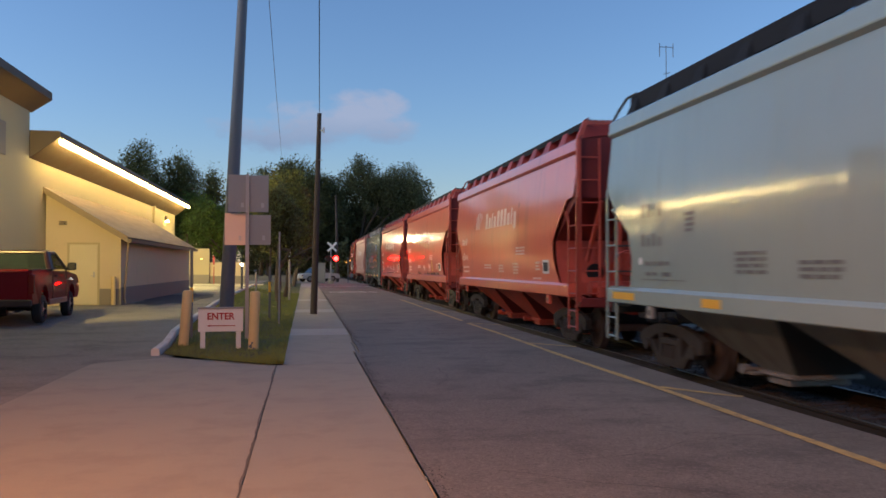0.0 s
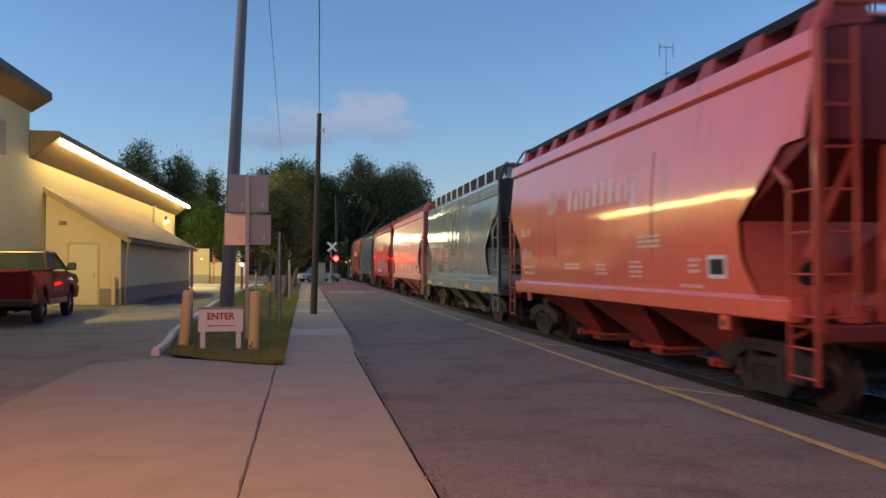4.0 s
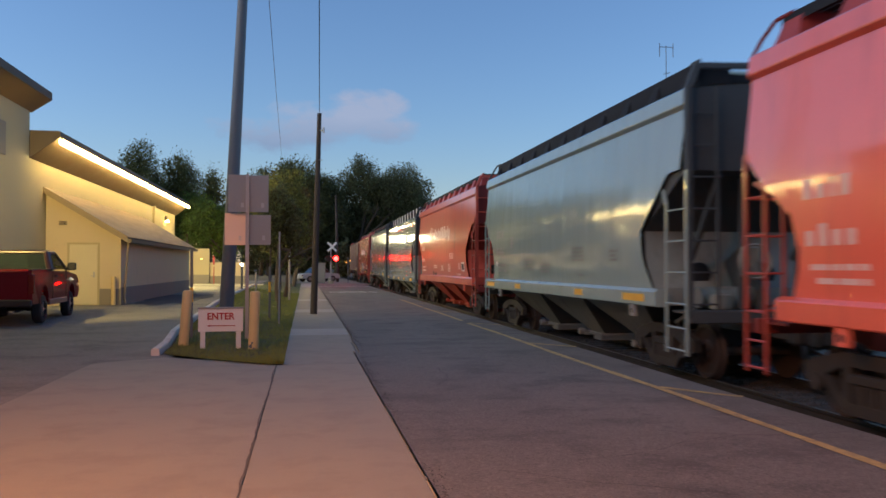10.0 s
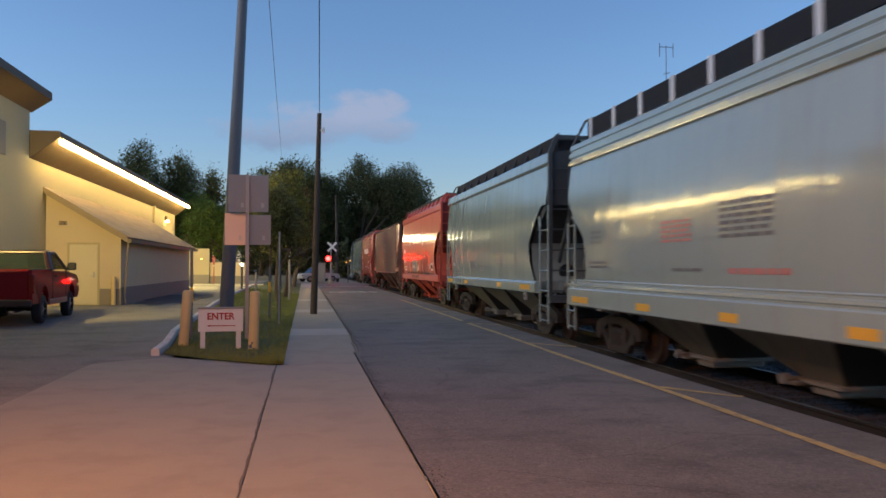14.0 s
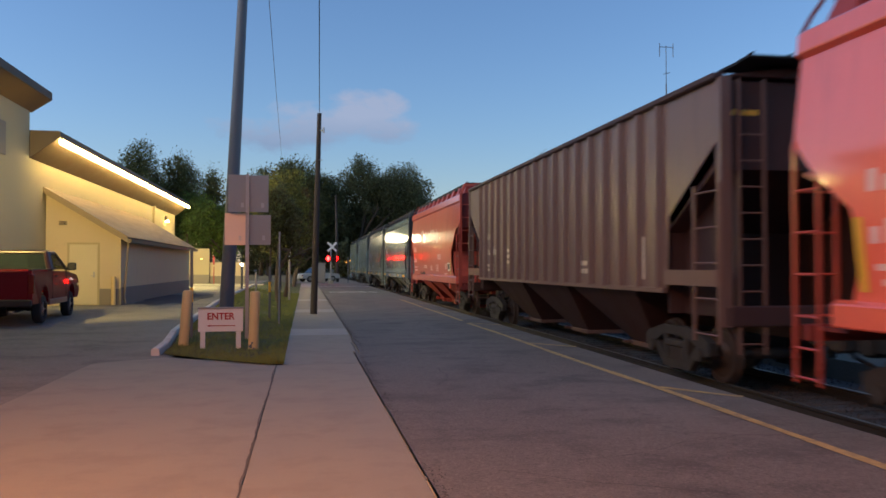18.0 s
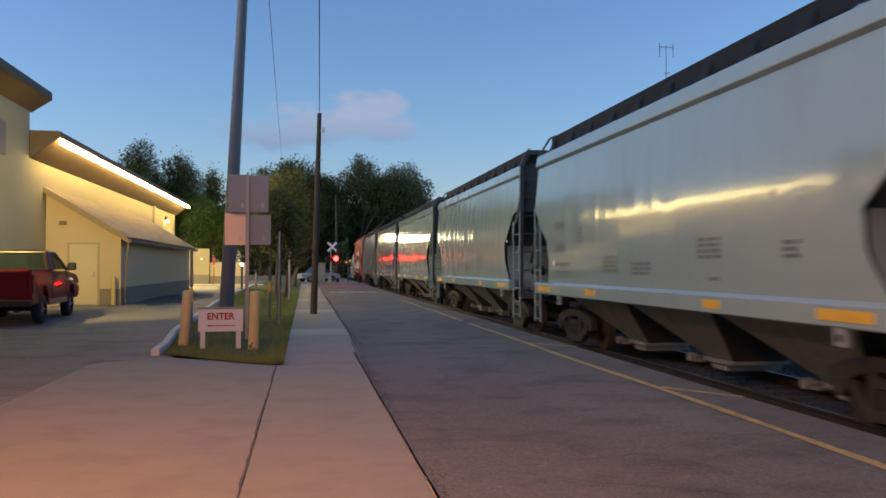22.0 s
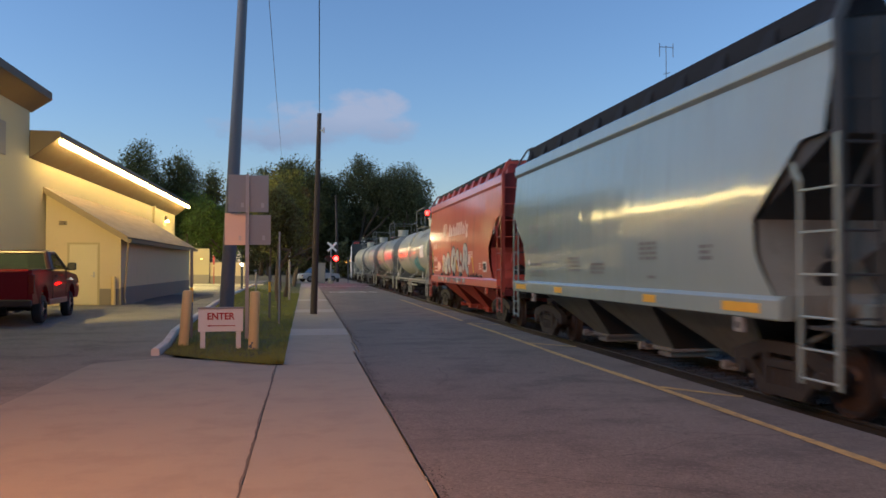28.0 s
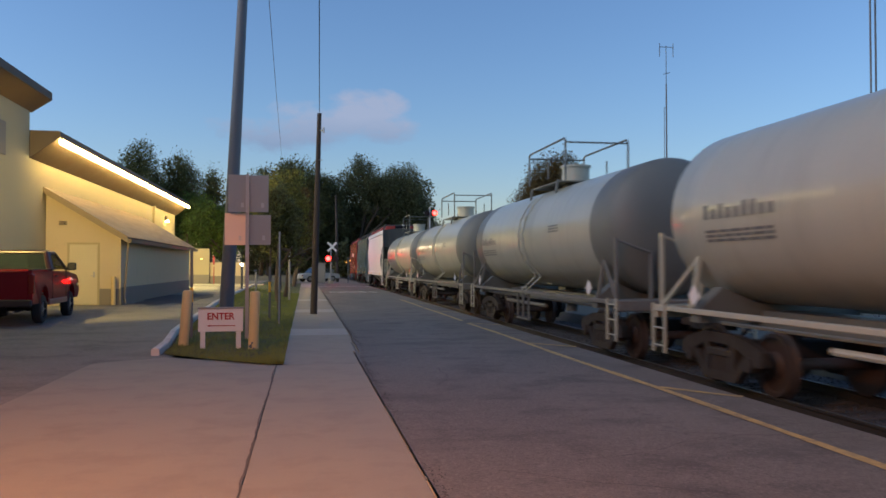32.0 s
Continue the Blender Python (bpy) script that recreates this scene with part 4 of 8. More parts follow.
lettering("lettering", "ENTER", 0.175, pose(0, -0.024, 0.655, 90), SIGN_RED, enter, width=0.50, bold=0.005)
s = Shape()
s.box(-0.20, 0.26, -0.024, -0.021, 0.475, 0.49)
s.slab([(-0.26, 0.4825), (-0.19, 0.50), (-0.19, 0.465)], "y", -0.024, -0.021)
build("arrow", s, SIGN_RED, enter)

# bollards, each a leaning painted pipe
for (bx, by, tx, ty, h_, lab) in ((-2.34, 16.3, -2.27, 16.4, 1.13, "leaning pale yellow pipe bollard in the grass"), (-0.96, 15.55, -0.93, 15.6, 1.13, "pale yellow pipe bollard with chipped paint at its foot")):
    s = Shape()
    n = 16
    r = 0.095
    rings = []
    for f_, q in ((0, 1), (0.2, 1), (0.6, 1), (0.97, 1), (0.99, 0.9), (1.0, 0.6)):
        cx, cy, z = bx + (tx - bx) * f_, by + (ty - by) * f_, -0.03 + (h_ + 0.03) * f_
        rings.append([(cx + r * q * math.cos(2 * math.pi * k / n), cy + r * q * math.sin(2 * math.pi * k / n), z) for k in range(n)])
    s.loft(rings, 0, True)
    b_ = tagged(build("bollard", s, BOLLARD, smooth=True), lab, "bollard", "bollards by the sign")
    if bx > -1.5:
        s = Shape()
        for k, (dx, z, w, hh) in enumerate(((-0.05, 0.10, 0.05, 0.10), (0.02, 0.05, 0.04, 0.07), (-0.02, 0.16, 0.03, 0.05))):
            a = -math.pi / 2 + dx * 8
            cx, cy = bx + 0.097 * math.cos(a), by + 0.097 * math.sin(a)
            s.tube((cx, cy + 0.01, z), (cx, cy - 0.004, z), w * 0.8, w * 0.6, 7)
        build("paint_chip", s, STEEL_GREY, b_, "bare dark metal where paint has chipped")

# flat yellow delineators behind the bollards
for x, yv, h_ in ((-2.36, 17.6, 1.95), (-1.02, 24.0, 1.6)):
    s = Shape()
    s.box(x - 0.03, x + 0.03, yv - 0.012, yv + 0.012, -0.02, h_, bev=0.004)
    pst = tagged(build("delineator_post", s, STEEL_GREY), "thin dark and yellow delineator post", "post")
    build("yellow_band", Shape().box(x - 0.034, x + 0.034, yv - 0.016, yv - 0.0125, 0.85, 1.15), SPRAY_YELLOW, pst)

I3 = Matrix.Identity(4)
# post with four plates seen from behind
sp = thing("sign_post", pose(-1.22, 17.6, 0.0), "galvanised post with four sign plates seen from behind", "sign")
s = Shape()
s.box(-0.035, 0.035, -0.025, 0.0, -0.03, 3.57)
s.box(-0.035, -0.02, -0.05, -0.0255, -0.03, 3.57)
s.box(0.02, 0.035, -0.05, -0.0255, -0.03, 3.57)
build("post", s, GALV, sp)
# brighter copy of the sign back; colour and tilt carry the lamp's orange reflection
PLATE_BRIGHT = surface("plate_bare_aluminium", (0.55, 0.46, 0.40), 0.42, metal=0.6, vary=0.08, scale=2)
for x0, x1, z0, z1, mt, m_ in ((-0.40, 0.03, 2.76, 3.56, SIGN_BACK, I3), (0.036, 0.44, 2.76, 3.55, SIGN_BACK, I3), (-0.49, -0.005, 2.04, 2.73, PLATE_BRIGHT, pose(0, 0.09, 0.02, -2.2, 0, -1.5)), (0.036, 0.49, 2.06, 2.70, SIGN_BACK, I3)):
    pl = build("plate", Shape().box(x0, x1, 0.004, 0.014, z0, z1, bev=0.004), mt, sp, m=m_)
    xm = (x0 + x1) / 2 + 0.05
    build("sticker", Shape().box(xm, xm + 0.06, -0.001, 0.0035, z0 + 0.1, z0 + 0.2), GALV, pl)

# thin posts and stakes along the strip
for x, yv, h_, r_ in ((-0.70, 22.4, 2.55, 0.025), (-0.78, 25.5, 2.3, 0.03), (-0.72, 38.0, 3.2, 0.05), (-2.6, 44.0, 1.3, 0.05), (-1.3, 31, 2.3, 0.03), (-0.95, 29.0, 2.4, 0.03)):
    s = Shape()
    s.tube((x, yv, -0.05), (x + 0.01, yv, h_), r_, r_ * 0.9, 8)
    tagged(build("stake", s, GALV if r_ != 0.03 else BARK, smooth=True), "thin upright post beside the young trees", "post", "stakes along the grass strip")
# path light on a bollard
pl_ = thing("path_light", pose(-3.4, 45.0, 0.2), "slim bollard light with a small bright head", "lamp")
build("post", Shape().tube((0, 0, 0), (0, 0, 1.45), 0.06, n=10), STEEL_GREY, pl_)
build("head", Shape().tube((0, 0, 1.45), (0, 0, 1.58), 0.065, n=10), glow_mat("lamp_path_white", (1.0, 0.95, 0.85), 8.0), pl_, "small glowing white lamp head")

# ---------------------------------------------------------------- trees
def leaf_quads(g, p, size):
    """Small leaf quads of random turn round the points p."""
    k = len(p)
    a = (size * g.uniform(0.5, 1.2, k))[:, None]
    u = g.normal(size=(k, 3))
    u /= np.linalg.norm(u, axis=1)[:, None]
    w = np.cross(u, g.normal(size=(k, 3)))
    w /= np.linalg.norm(w, axis=1)[:, None]
    v = np.stack((p - u * a, p + w * a * 0.45, p + u * a, p - w * a * 0.45), axis=1).reshape(-1, 3)
    return v, np.arange(4 * k).reshape(-1, 4)


def leaf_mesh(name, v, f):
    me = bpy.data.meshes.new(name)
    me.vertices.add(len(v))
    me.vertices.foreach_set("co", v.ravel())
    me.loops.add(f.size)
    me.loops.foreach_set("vertex_index", f.ravel())
    me.polygons.add(len(f))
    me.polygons.foreach_set("loop_start", np.arange(0, f.size, 4))
    me.update(calc_edges=True)
    return me


def tree(x, y, z, h, spread, leaf, seed, n_leaf=5000, leaf_size=0.28, crown_from=0.25, lean=0.0, gaps=0.5, label="", name="tree", clumps=52, flat=1.0):
    r = random.Random(seed)
    t = thing(name, pose(x, y, z), label, "tree")
    s = Shape()
    tips = []
    zc, zr_ = h * (crown_from + 1) / 2, h * (1 - crown_from) / 2

    def limb(p, d, ln, rad, level):
        q = p.copy()
        k = 4 if level < 2 else 3
        for i in range(k):
            d2 = (d + Vector((r.uniform(-.2, .2), r.uniform(-.2, .2), r.uniform(-.05, .15)))).normalized()
            e = q + d2 * ln / k
            s.tube(q, e, rad * (1 - i / k * 0.5), rad * (1 - (i + 1) / k * 0.5), 7 if level < 2 else 5, caps=False)
            if level >= 1 and (e.xy.length / spread) ** 2 + ((e.z - zc) / zr_) ** 2 > 0.85 and e.z > zc - zr_ * 0.6:
                return
            q, d = e, d2
            if level >= 1:
                tips.append((q.copy(), level))
        if level < 3:
            for _ in range(3 if level else 5):
                a = r.uniform(0, 6.283)
                up = r.uniform(0.25, 0.9)
                nd = Vector((math.cos(a), math.sin(a), up)).normalized()
                st = p.lerp(q, r.uniform(0.5, 1.0))
                limb(st, nd, ln * r.uniform(0.45, 0.75), rad * 0.5, level + 1)

    limb(Vector((0, 0, -0.1)), Vector((lean, 0, 1)), h * 0.55, max(0.06, h * 0.022), 0)
    build("trunk", s, BARK, t)
    # crown: rounded clumps set over a dome, each a shell of small leaves
    g = np.random.default_rng(seed)
    k = np.arange(clumps) + 0.5
    pol = np.arccos(1 - 2 * k / clumps) + g.normal(0, 0.12, clumps)
    azi = 2.39996 * k + g.normal(0, 0.25, clumps)
    far = g.uniform(0.25, 0.86, clumps)
    cen = np.stack((np.cos(azi) * np.sin(pol) * spread, np.sin(azi) * np.sin(pol) * spread, np.cos(pol) * zr_), axis=1) * far[:, None]
    cen[:, 2] += zc
    cen[:, 0] += lean * cen[:, 2]
    rad = g.uniform(0.20, 0.40, clumps) * spread * (1.15 - 0.2 * gaps)
    cl = [(tuple(c_), r_) for c_, r_ in zip(cen, rad)]
    for q, lv in r.sample(tips, min(len(tips), clumps // 3)):
        if q.z > h * crown_from and q.xy.length < spread * 1.05 and q.z < h:
            cl.append((tuple(q), r.uniform(0.10, 0.2) * spread))
    wt = np.array([q ** 2 for _, q in cl])
    count = np.maximum(1, (n_leaf * 2.0 * wt / wt.sum()).astype(int))
    cen = np.repeat(np.array([c_ for c_, _ in cl]), count, axis=0)
    rad = np.repeat(np.array([q for _, q in cl]), count)
    k = len(cen)
    d = g.normal(size=(k, 3))
    d *= (rad * (0.45 + 0.6 * g.random(k)) / np.maximum(0.3, np.linalg.norm(d, axis=1)))[:, None]
    d[:, 2] *= 0.8 * min(1.6, max(1.0, zr_ / spread))
    d *= np.where(g.random(k) < gaps * 0.12, 1.35, 1.0)[:, None]
    p = cen + d
    # loose leaves all through the dome
    u = g.normal(size=(int(n_leaf * 0.5), 3))
    u *= (np.cbrt(g.random(len(u))) * g.uniform(0.8, 1.06, len(u)) / np.linalg.norm(u, axis=1))[:, None]
    p = np.concatenate((p, u * (spread * 0.93, spread * 0.93, zr_ * 0.95) + (0, 0, zc)))
    p = p[p[:, 2] > 0.3]
    me = leaf_mesh("crown", *leaf_quads(g, p, leaf_size * 0.72))
    me.materials.append(LEAF[leaf])
    c = new("crown", me)
    c.parent = t
    return t


BROAD = "broad dark broadleaf tree against the evening sky"
tree(-12.3, 64, 0.2, 11.6, 2.2, "leaf_olive", 1, 8500, 0.144, 0.2, clumps=56, label="tall slender tree behind the shop", gaps=1.2)
tree(-9.8, 66, 0.2, 11.2, 1.9, "leaf_olive", 2, 7600, 0.144, 0.2, clumps=52, label="tall slender tree behind the shop", gaps=1.3)
tree(-7.5, 68, 0.2, 10.4, 1.6, "leaf_olive", 3, 5200, 0.144, 0.15, clumps=48, label="tall slender tree behind the shop", gaps=1.3)
tree(-8.5, 65.0, 0.2, 7.6, 2.3, "leaf_mid", 4, 9000, 0.17, 0.30, clumps=36, label="full green tree lit by the shop lamps", gaps=1.3)
tree(-11.4, 70, 0.2, 7.6, 2.4, "leaf_mid", 44, 9000, 0.18, 0.25, clumps=40, label="full green tree lit by the shop lamps", gaps=1.3)
tree(-6.2, 66, 0.2, 6.6, 1.9, "leaf_mid", 45, 6500, 0.16, 0.25, clumps=36, label="low green tree beside the yard wall", gaps=1.2)
# the row that closes the street stands beyond the far lamp
tree(-6.8, 128, 0.1, 17.6, 4.6, "leaf_dark", 5, 14000, 0.27, 0.2, clumps=60, label=BROAD, gaps=1.2)
tree(-1.3, 130, 0.0, 20.0, 6.0, "leaf_olive", 6, 24000, 0.30, 0.12, clumps=70, label=BROAD, gaps=0.8)
tree(3.6, 132, 0.0, 16.8, 4.6, "leaf_dark", 7, 18000, 0.30, 0.08, clumps=70, label=BROAD, gaps=0.8)
tree(-5.6, 124, 0.1, 12.2, 4.0, "leaf_dark", 17, 10000, 0.34, 0.1, clumps=60, label=BROAD)
tree(0.5, 140, 0.0, 14.6, 6.4, "leaf_dark", 27, 12000, 0.40, 0.02, clumps=60, label=BROAD)
tree(9.3, 132, 0.0, 20.6, 4.6, "leaf_dark", 8, 7500, 0.25, 0.42, label="tall open-crowned tree against the sky", gaps=1.6, clumps=34)
tree(15.5, 134, 0.0, 19.4, 6.0, "leaf_dark", 9, 34000, 0.29, 0.12, clumps=70, label=BROAD, gaps=0.4)
tree(10.0, 148, 0.0, 14.0, 6.8, "leaf_dark", 10, 13000, 0.43, 0.02, clumps=70, label=BROAD)
tree(20.8, 150, 0.0, 11.6, 5.4, "leaf_dark", 18, 12000, 0.43, 0.02, clumps=70, label=BROAD)
tree(26.0, 152, 0.0, 8.6, 5.2, "leaf_dark", 19, 10000, 0.42, 0.02, clumps=70, label=BROAD)
tree(19.4, 62, -0.2, 11.5, 3.1, "leaf_rust", 11, 30000, 0.13, 0.1, clumps=70, label="round-crowned autumn tree across the track")
tree(24.0, 66, -0.2, 9.2, 2.0, "leaf_dark", 12, 8400, 0.187, 0.1, label="round-crowned tree across the track")
tree(14.4, 70, -0.2, 7.0, 2.0, "leaf_dark", 13, 7000, 0.187, 0.05, label="low tree across the track", gaps=1.0)
# young street trees on the strip
tree(-1.1, 35.2, 0.0, 5.4, 0.95, "leaf_olive", 14, 4200, 0.111, 0.3, label="slender young street tree in the grass strip", name="young_tree", gaps=1.2)
tree(-1.0, 41, 0.1, 5.2, 1.0, "leaf_olive", 15, 4200, 0.128, 0.25, label="slender young street tree in the grass strip", name="young_tree", gaps=1.2)
tree(-1.7, 55, 0.1, 8.4, 2.2, "leaf_yellow", 16, 9500, 0.136, 0.22, label="street tree with thin drooping olive leaves", name="street_tree", gaps=1.4, clumps=40)
tree(-0.9, 64, 0.0, 8.2, 2.1, "leaf_rust", 20, 9000, 0.15, 0.2, label="street tree with rust-coloured leaves", name="street_tree", gaps=1.2, clumps=44)

# thick hedge of brush that closes the far end
def brush(name, x0, x1, y0, y1, h, leaf, n, seed, label):
    g = np.random.default_rng(seed)
    fx = g.random(n)
    top = h * (0.65 + 0.2 * np.sin(fx * 21 + seed) + 0.15 * np.sin(fx * 47 + 2 * seed))
    p = np.stack((x0 + (x1 - x0) * fx, y0 + (y1 - y0) * g.random(n), top * g.random(n) ** 0.7), axis=1)
    me = leaf_mesh(name, *leaf_quads(g, p, 0.42))
    me.materials.append(LEAF[leaf])
    return tagged(new(name, me), label, "bushes", kind="stuff")


brush("far_brush", -70, 100, 158, 166, 12, "leaf_dark", 16000, 2, "dark far woods closing the end of the street")
brush("far_brush", -11, 3.0, 142, 148, 9, "leaf_dark", 7000, 3, "dark brush under the far trees")
brush("far_brush", 4.6, 6.6, 122, 128, 6, "leaf_dark", 2500, 4, "dark brush beside the crossing")
# added tree line, itself out of sight: darkens the gaps between the cars
brush("far_brush", 48, 54, -40, 125, 6.5, "leaf_dark", 15000, 6, "added dark tree line that hides the sky between the cars")
brush("far_brush", -40, -9, 74, 80, 5, "leaf_dark", 7000, 5, "dark brush behind the shop")

# ---------------------------------------------------------------- level crossing signals
FLASH = []


def lamp_head(parent, x, z, phase):
    hd = build("lamp_backing", Shape().tube((x, -0.03, z), (x, 0.02, z), 0.30, n=24), BLACK, parent, "round black backing plate")
    n = 24
    s = Shape()
    rings = [[(x + r_ * math.cos(2 * math.pi * k / n), yv, z + r_ * math.sin(2 * math.pi * k / n)) for k in range(n)] for yv, r_ in ((-0.031, 0.25), (-0.205, 0.25), (-0.205, 0.221), (-0.185, 0.221))]
    s.loft(rings, 0, False)
    build("bezel", s, BLACK, hd)
    s = Shape()
    rings = [[(x + r_ * math.cos(2 * math.pi * k / n), yv, z + r_ * math.sin(2 * math.pi * k / n)) for k in range(n)] for yv, r_ in ((-0.206, 0.235), (-0.36, 0.24))]
    s.loft(rings, 0, False)
    build("hood", s, BLACK, hd)
    # lens drum: bright on one face, dark on the other; it turns to flash
    s = Shape()
    s.tube((0, -0.012, 0), (0, -0.004, 0), 0.2225, n=24, mat=0)
    s.tube((0, -0.003, 0), (0, 0.012, 0), 0.223, n=24, mat=1)
    lens = build("lens", s, [LAMP_RED, RED_OFF], parent, "round red signal lens", m=pose(x, -0.19, z))
    FLASH.append((lens, x, z, phase))
    return hd


near_sig = thing("crossing_signal", pose(2.42, 77, -0.02), "level crossing signal with crossbuck and red flashing lamps", "signal")
build("mast", Shape().tube((0, 0, 0), (0, 0, 3.9), 0.06, n=12), GALV, near_sig)
for a in (45, -45):
    build("crossbuck_blade", Shape().box(-0.6, 0.6, -0.095 - (0.02 if a > 0 else 0), -0.08 - (0.02 if a > 0 else 0), -0.1, 0.1, bev=0.004), SIGN_WHITE, near_sig, m=pose(0.1, 0, 3.5, 0, a, 0))
build("cross_arm", Shape().box(-0.6, 0.75, -0.05, 0.0, 2.36, 2.42), GALV, near_sig)
lamp_head(near_sig, -0.26, 2.39, 1)
lamp_head(near_sig, 0.46, 2.39, 0)
build("base", Shape().box(-0.25, 0.25, -0.25, 0.25, -0.02, 0.3, bev=0.03), CONCRETE, near_sig)
far_sig = thing("crossing_signal", pose(12.7, 82, -0.2), "tall crossing signal with red flashing lamps across the track", "signal")
build("mast", Shape().tube((0, 0, 0), (0, 0, 7.95), 0.08, n=12), GALV, far_sig)
build("cross_arm", Shape().box(-0.7, 0.9, -0.05, 0.0, 7.31, 7.37), GALV, far_sig)
lamp_head(far_sig, -0.32, 7.34, 0)
lamp_head(far_sig, 0.48, 7.34, 1)
cab = thing("signal_cabinet", pose(1.5, 79.5, 0.0), "grey metal signal cabinet beside the crossing", "cabinet")
build("body", Shape().box(-0.45, 0.45, -0.4, 0.4, 0.0, 1.9, bev=0.02), SIGN_BACK, cab)
build("roof", Shape().box(-0.5, 0.5, -0.45, 0.45, 1.9, 1.98, bev=0.02), SIGN_BACK, cab)
leaning_pole("far_utility_pole", (3.4, 86, 0.0), (3.2, 86, 9.2), 0.16, 0.1, POLE_WOOD, "thin far wooden pole beyond the crossing", "pole")

# aerial masts across the track
ant = thing("aerial_mast", pose(28.45, 60.0, -0.2), "slim aerial mast with two small forked antennas", "antenna")
build("mast", Shape().tube((0, 0, 0), (0, 0, 16.4), 0.09, 0.06, 8).tube((-0.18, 0, 0), (-0.18, 0, 14.6), 0.025, n=6), STEEL_GREY, ant)
build("whip", Shape().tube((0, 0, 16.4), (0, 0, 19.5), 0.03, n=6), STEEL_GREY, ant)
for x in (-0.55, 0.6):
    build("dipole", Shape().tube((x, 0, 18.6), (x, 0, 19.7), 0.03, n=6), STEEL_GREY, ant)
build("cross_arm", Shape().tube((-0.55, 0, 19.4), (0.6, 0, 19.4), 0.025, n=6).tube((-0.25, 0, 17.2), (0.3, 0, 17.35), 0.025, n=6), STEEL_GREY, ant)
ant2 = thing("twin_mast", pose(17.6, 22.5, -0.2), "tall pair of thin steel masts across the track", "antenna")
for x in (-0.06, 0.12):
    build("mast", Shape().tube((x, 0, 0), (x, 0, 12.5), 0.03, n=8), STEEL_GREY, ant2)

# street lamp behind the viewer that throws the orange light
sl_ = thing("street_lamp", pose(-5.6, 1.8, 0.0), "orange sodium street lamp on a steel pole", "street lamp")
build("pole", Shape().tube((0, 0, 0), (0, 0, 6.4), 0.10, 0.06, 12).tube((0, 0, 6.3), (1.0, 0, 6.6), 0.04, n=8), STEEL_GREY, sl_)
build("head", Shape().box(0.8, 1.4, -0.16, 0.16, 6.52, 6.7, bev=0.03), STEEL_GREY, sl_)
build("lamp_lens", Shape().box(0.85, 1.35, -0.12, 0.12, 6.48, 6.52), glow_mat("lamp_sodium", (1.0, 0.38, 0.08), 60.0), sl_)
sod = bpy.data.lights.new("sodium_light", "SPOT")
sod.energy = 4400
sod.color = (1.0, 0.34, 0.06)
sod.spot_size = radians(150)
sod.spot_blend = 0.9
sod.shadow_soft_size = 0.15
so = new("sodium_light", sod)
so.matrix_world = look((-4.5, 1.8, 6.44), (-3.8, 4.0, 0))

# street lamp beyond the crossing, half hidden by the street trees
far_lamp = thing("street_lamp", pose(-4.0, 114.0, 0.0), "warm street lamp on a tall pole beyond the crossing", "street lamp")
build("pole", Shape().tube((0, 0, 0), (0, 0, 7.5), 0.09, 0.06, 10).tube((0, 0, 7.45), (0.9, -0.3, 7.6), 0.035, n=8), BLACK, far_lamp)
build("head", Shape().box(0.6, 1.2, -0.45, -0.15, 7.5, 7.66, bev=0.03), STEEL_GREY, far_lamp)
build("lamp_lens", Shape().box(0.65, 1.15, -0.42, -0.18, 7.42, 7.5, bev=0.02), glow_mat("lamp_yard", (1.0, 0.86, 0.5), 60.0), far_lamp, "glowing warm street lamp")
yd = bpy.data.lights.new("far_street_light", "SPOT")
yd.energy = 1700
yd.color = (1.0, 0.82, 0.46)
yd.spot_size = radians(172)
yd.spot_blend = 0.6
yd.shadow_soft_size = 0.7
new("far_street_light", yd).matrix_world = look((-3.1, 113.7, 6.9), (4.0, 106.0, 0.5))
# assumed building out of sight; its lit strip brightens the far cars' reflections
can = thing("far_canopy", pose(-11.5, 100, 0.2), "assumed long low building with a lit canopy, for reflections on the far cars", "building")
build("wall", Shape().box(-6, 0, -22, 26, -0.2, 5.2), STUCCO, can)
build("canopy_roof", Shape().box(-6, 1.2, -22.3, 26.3, 5.2, 5.6, bev=0.03), FASCIA, can)
build("lamp_strip", Shape().box(1.05, 1.18, -22, 26, 5.05, 5.2, bev=0.02), LAMP_WARM, can, "added glowing lamp strip for the far cars to reflect")

# small amber lamp on a short mast near the crossing
am = thing("marker_lamp", pose(4.25, 81, -0.05), "short mast with small amber lamps by the crossing", "signal")
build("mast", Shape().tube((0, 0, 0), (0, 0, 2.6), 0.05, n=8), STEEL_GREY, am)
AMBER = glow_mat("lamp_amber", (1.0, 0.45, 0.08), 1.6)
for x_, z_ in ((-0.2, 2.1), (0.2, 2.25)):
    build("lamp", Shape().tube((x_, -0.1, z_), (x_, 0.0, z_), 0.07, n=10), AMBER, am, "small glowing amber lamp")
build("arm", Shape().box(-0.3, 0.35, 0.0, 0.03, 2.0, 2.06), STEEL_GREY, am)

# ---------------------------------------------------------------- parked pickup
def wheel_arch(yc, r, z0, n=9):
    return [(yc - r * math.cos(math.pi * k / n), z0 + r * math.sin(math.pi * k / n)) for k in range(n + 1)]


PICK_RED = surface("pickup_red_paint", (0.135, 0.006, 0.012), 0.38, vary=0.06, scale=1, fine=60, bump=0.01, spec=0.12, coat=0.2, coat_rough=0.03)
# darker than the body: the roof's dim look is put into the colour
PICK_ROOF_SHADED = surface("pickup_roof_paint", (0.016, 0.005, 0.007), 0.3, vary=0.06, scale=1, fine=60, bump=0.01, coat=0.1)
PICK_DARK = surface("pickup_lower_trim", (0.20, 0.13, 0.10), 0.4, vary=0.1)
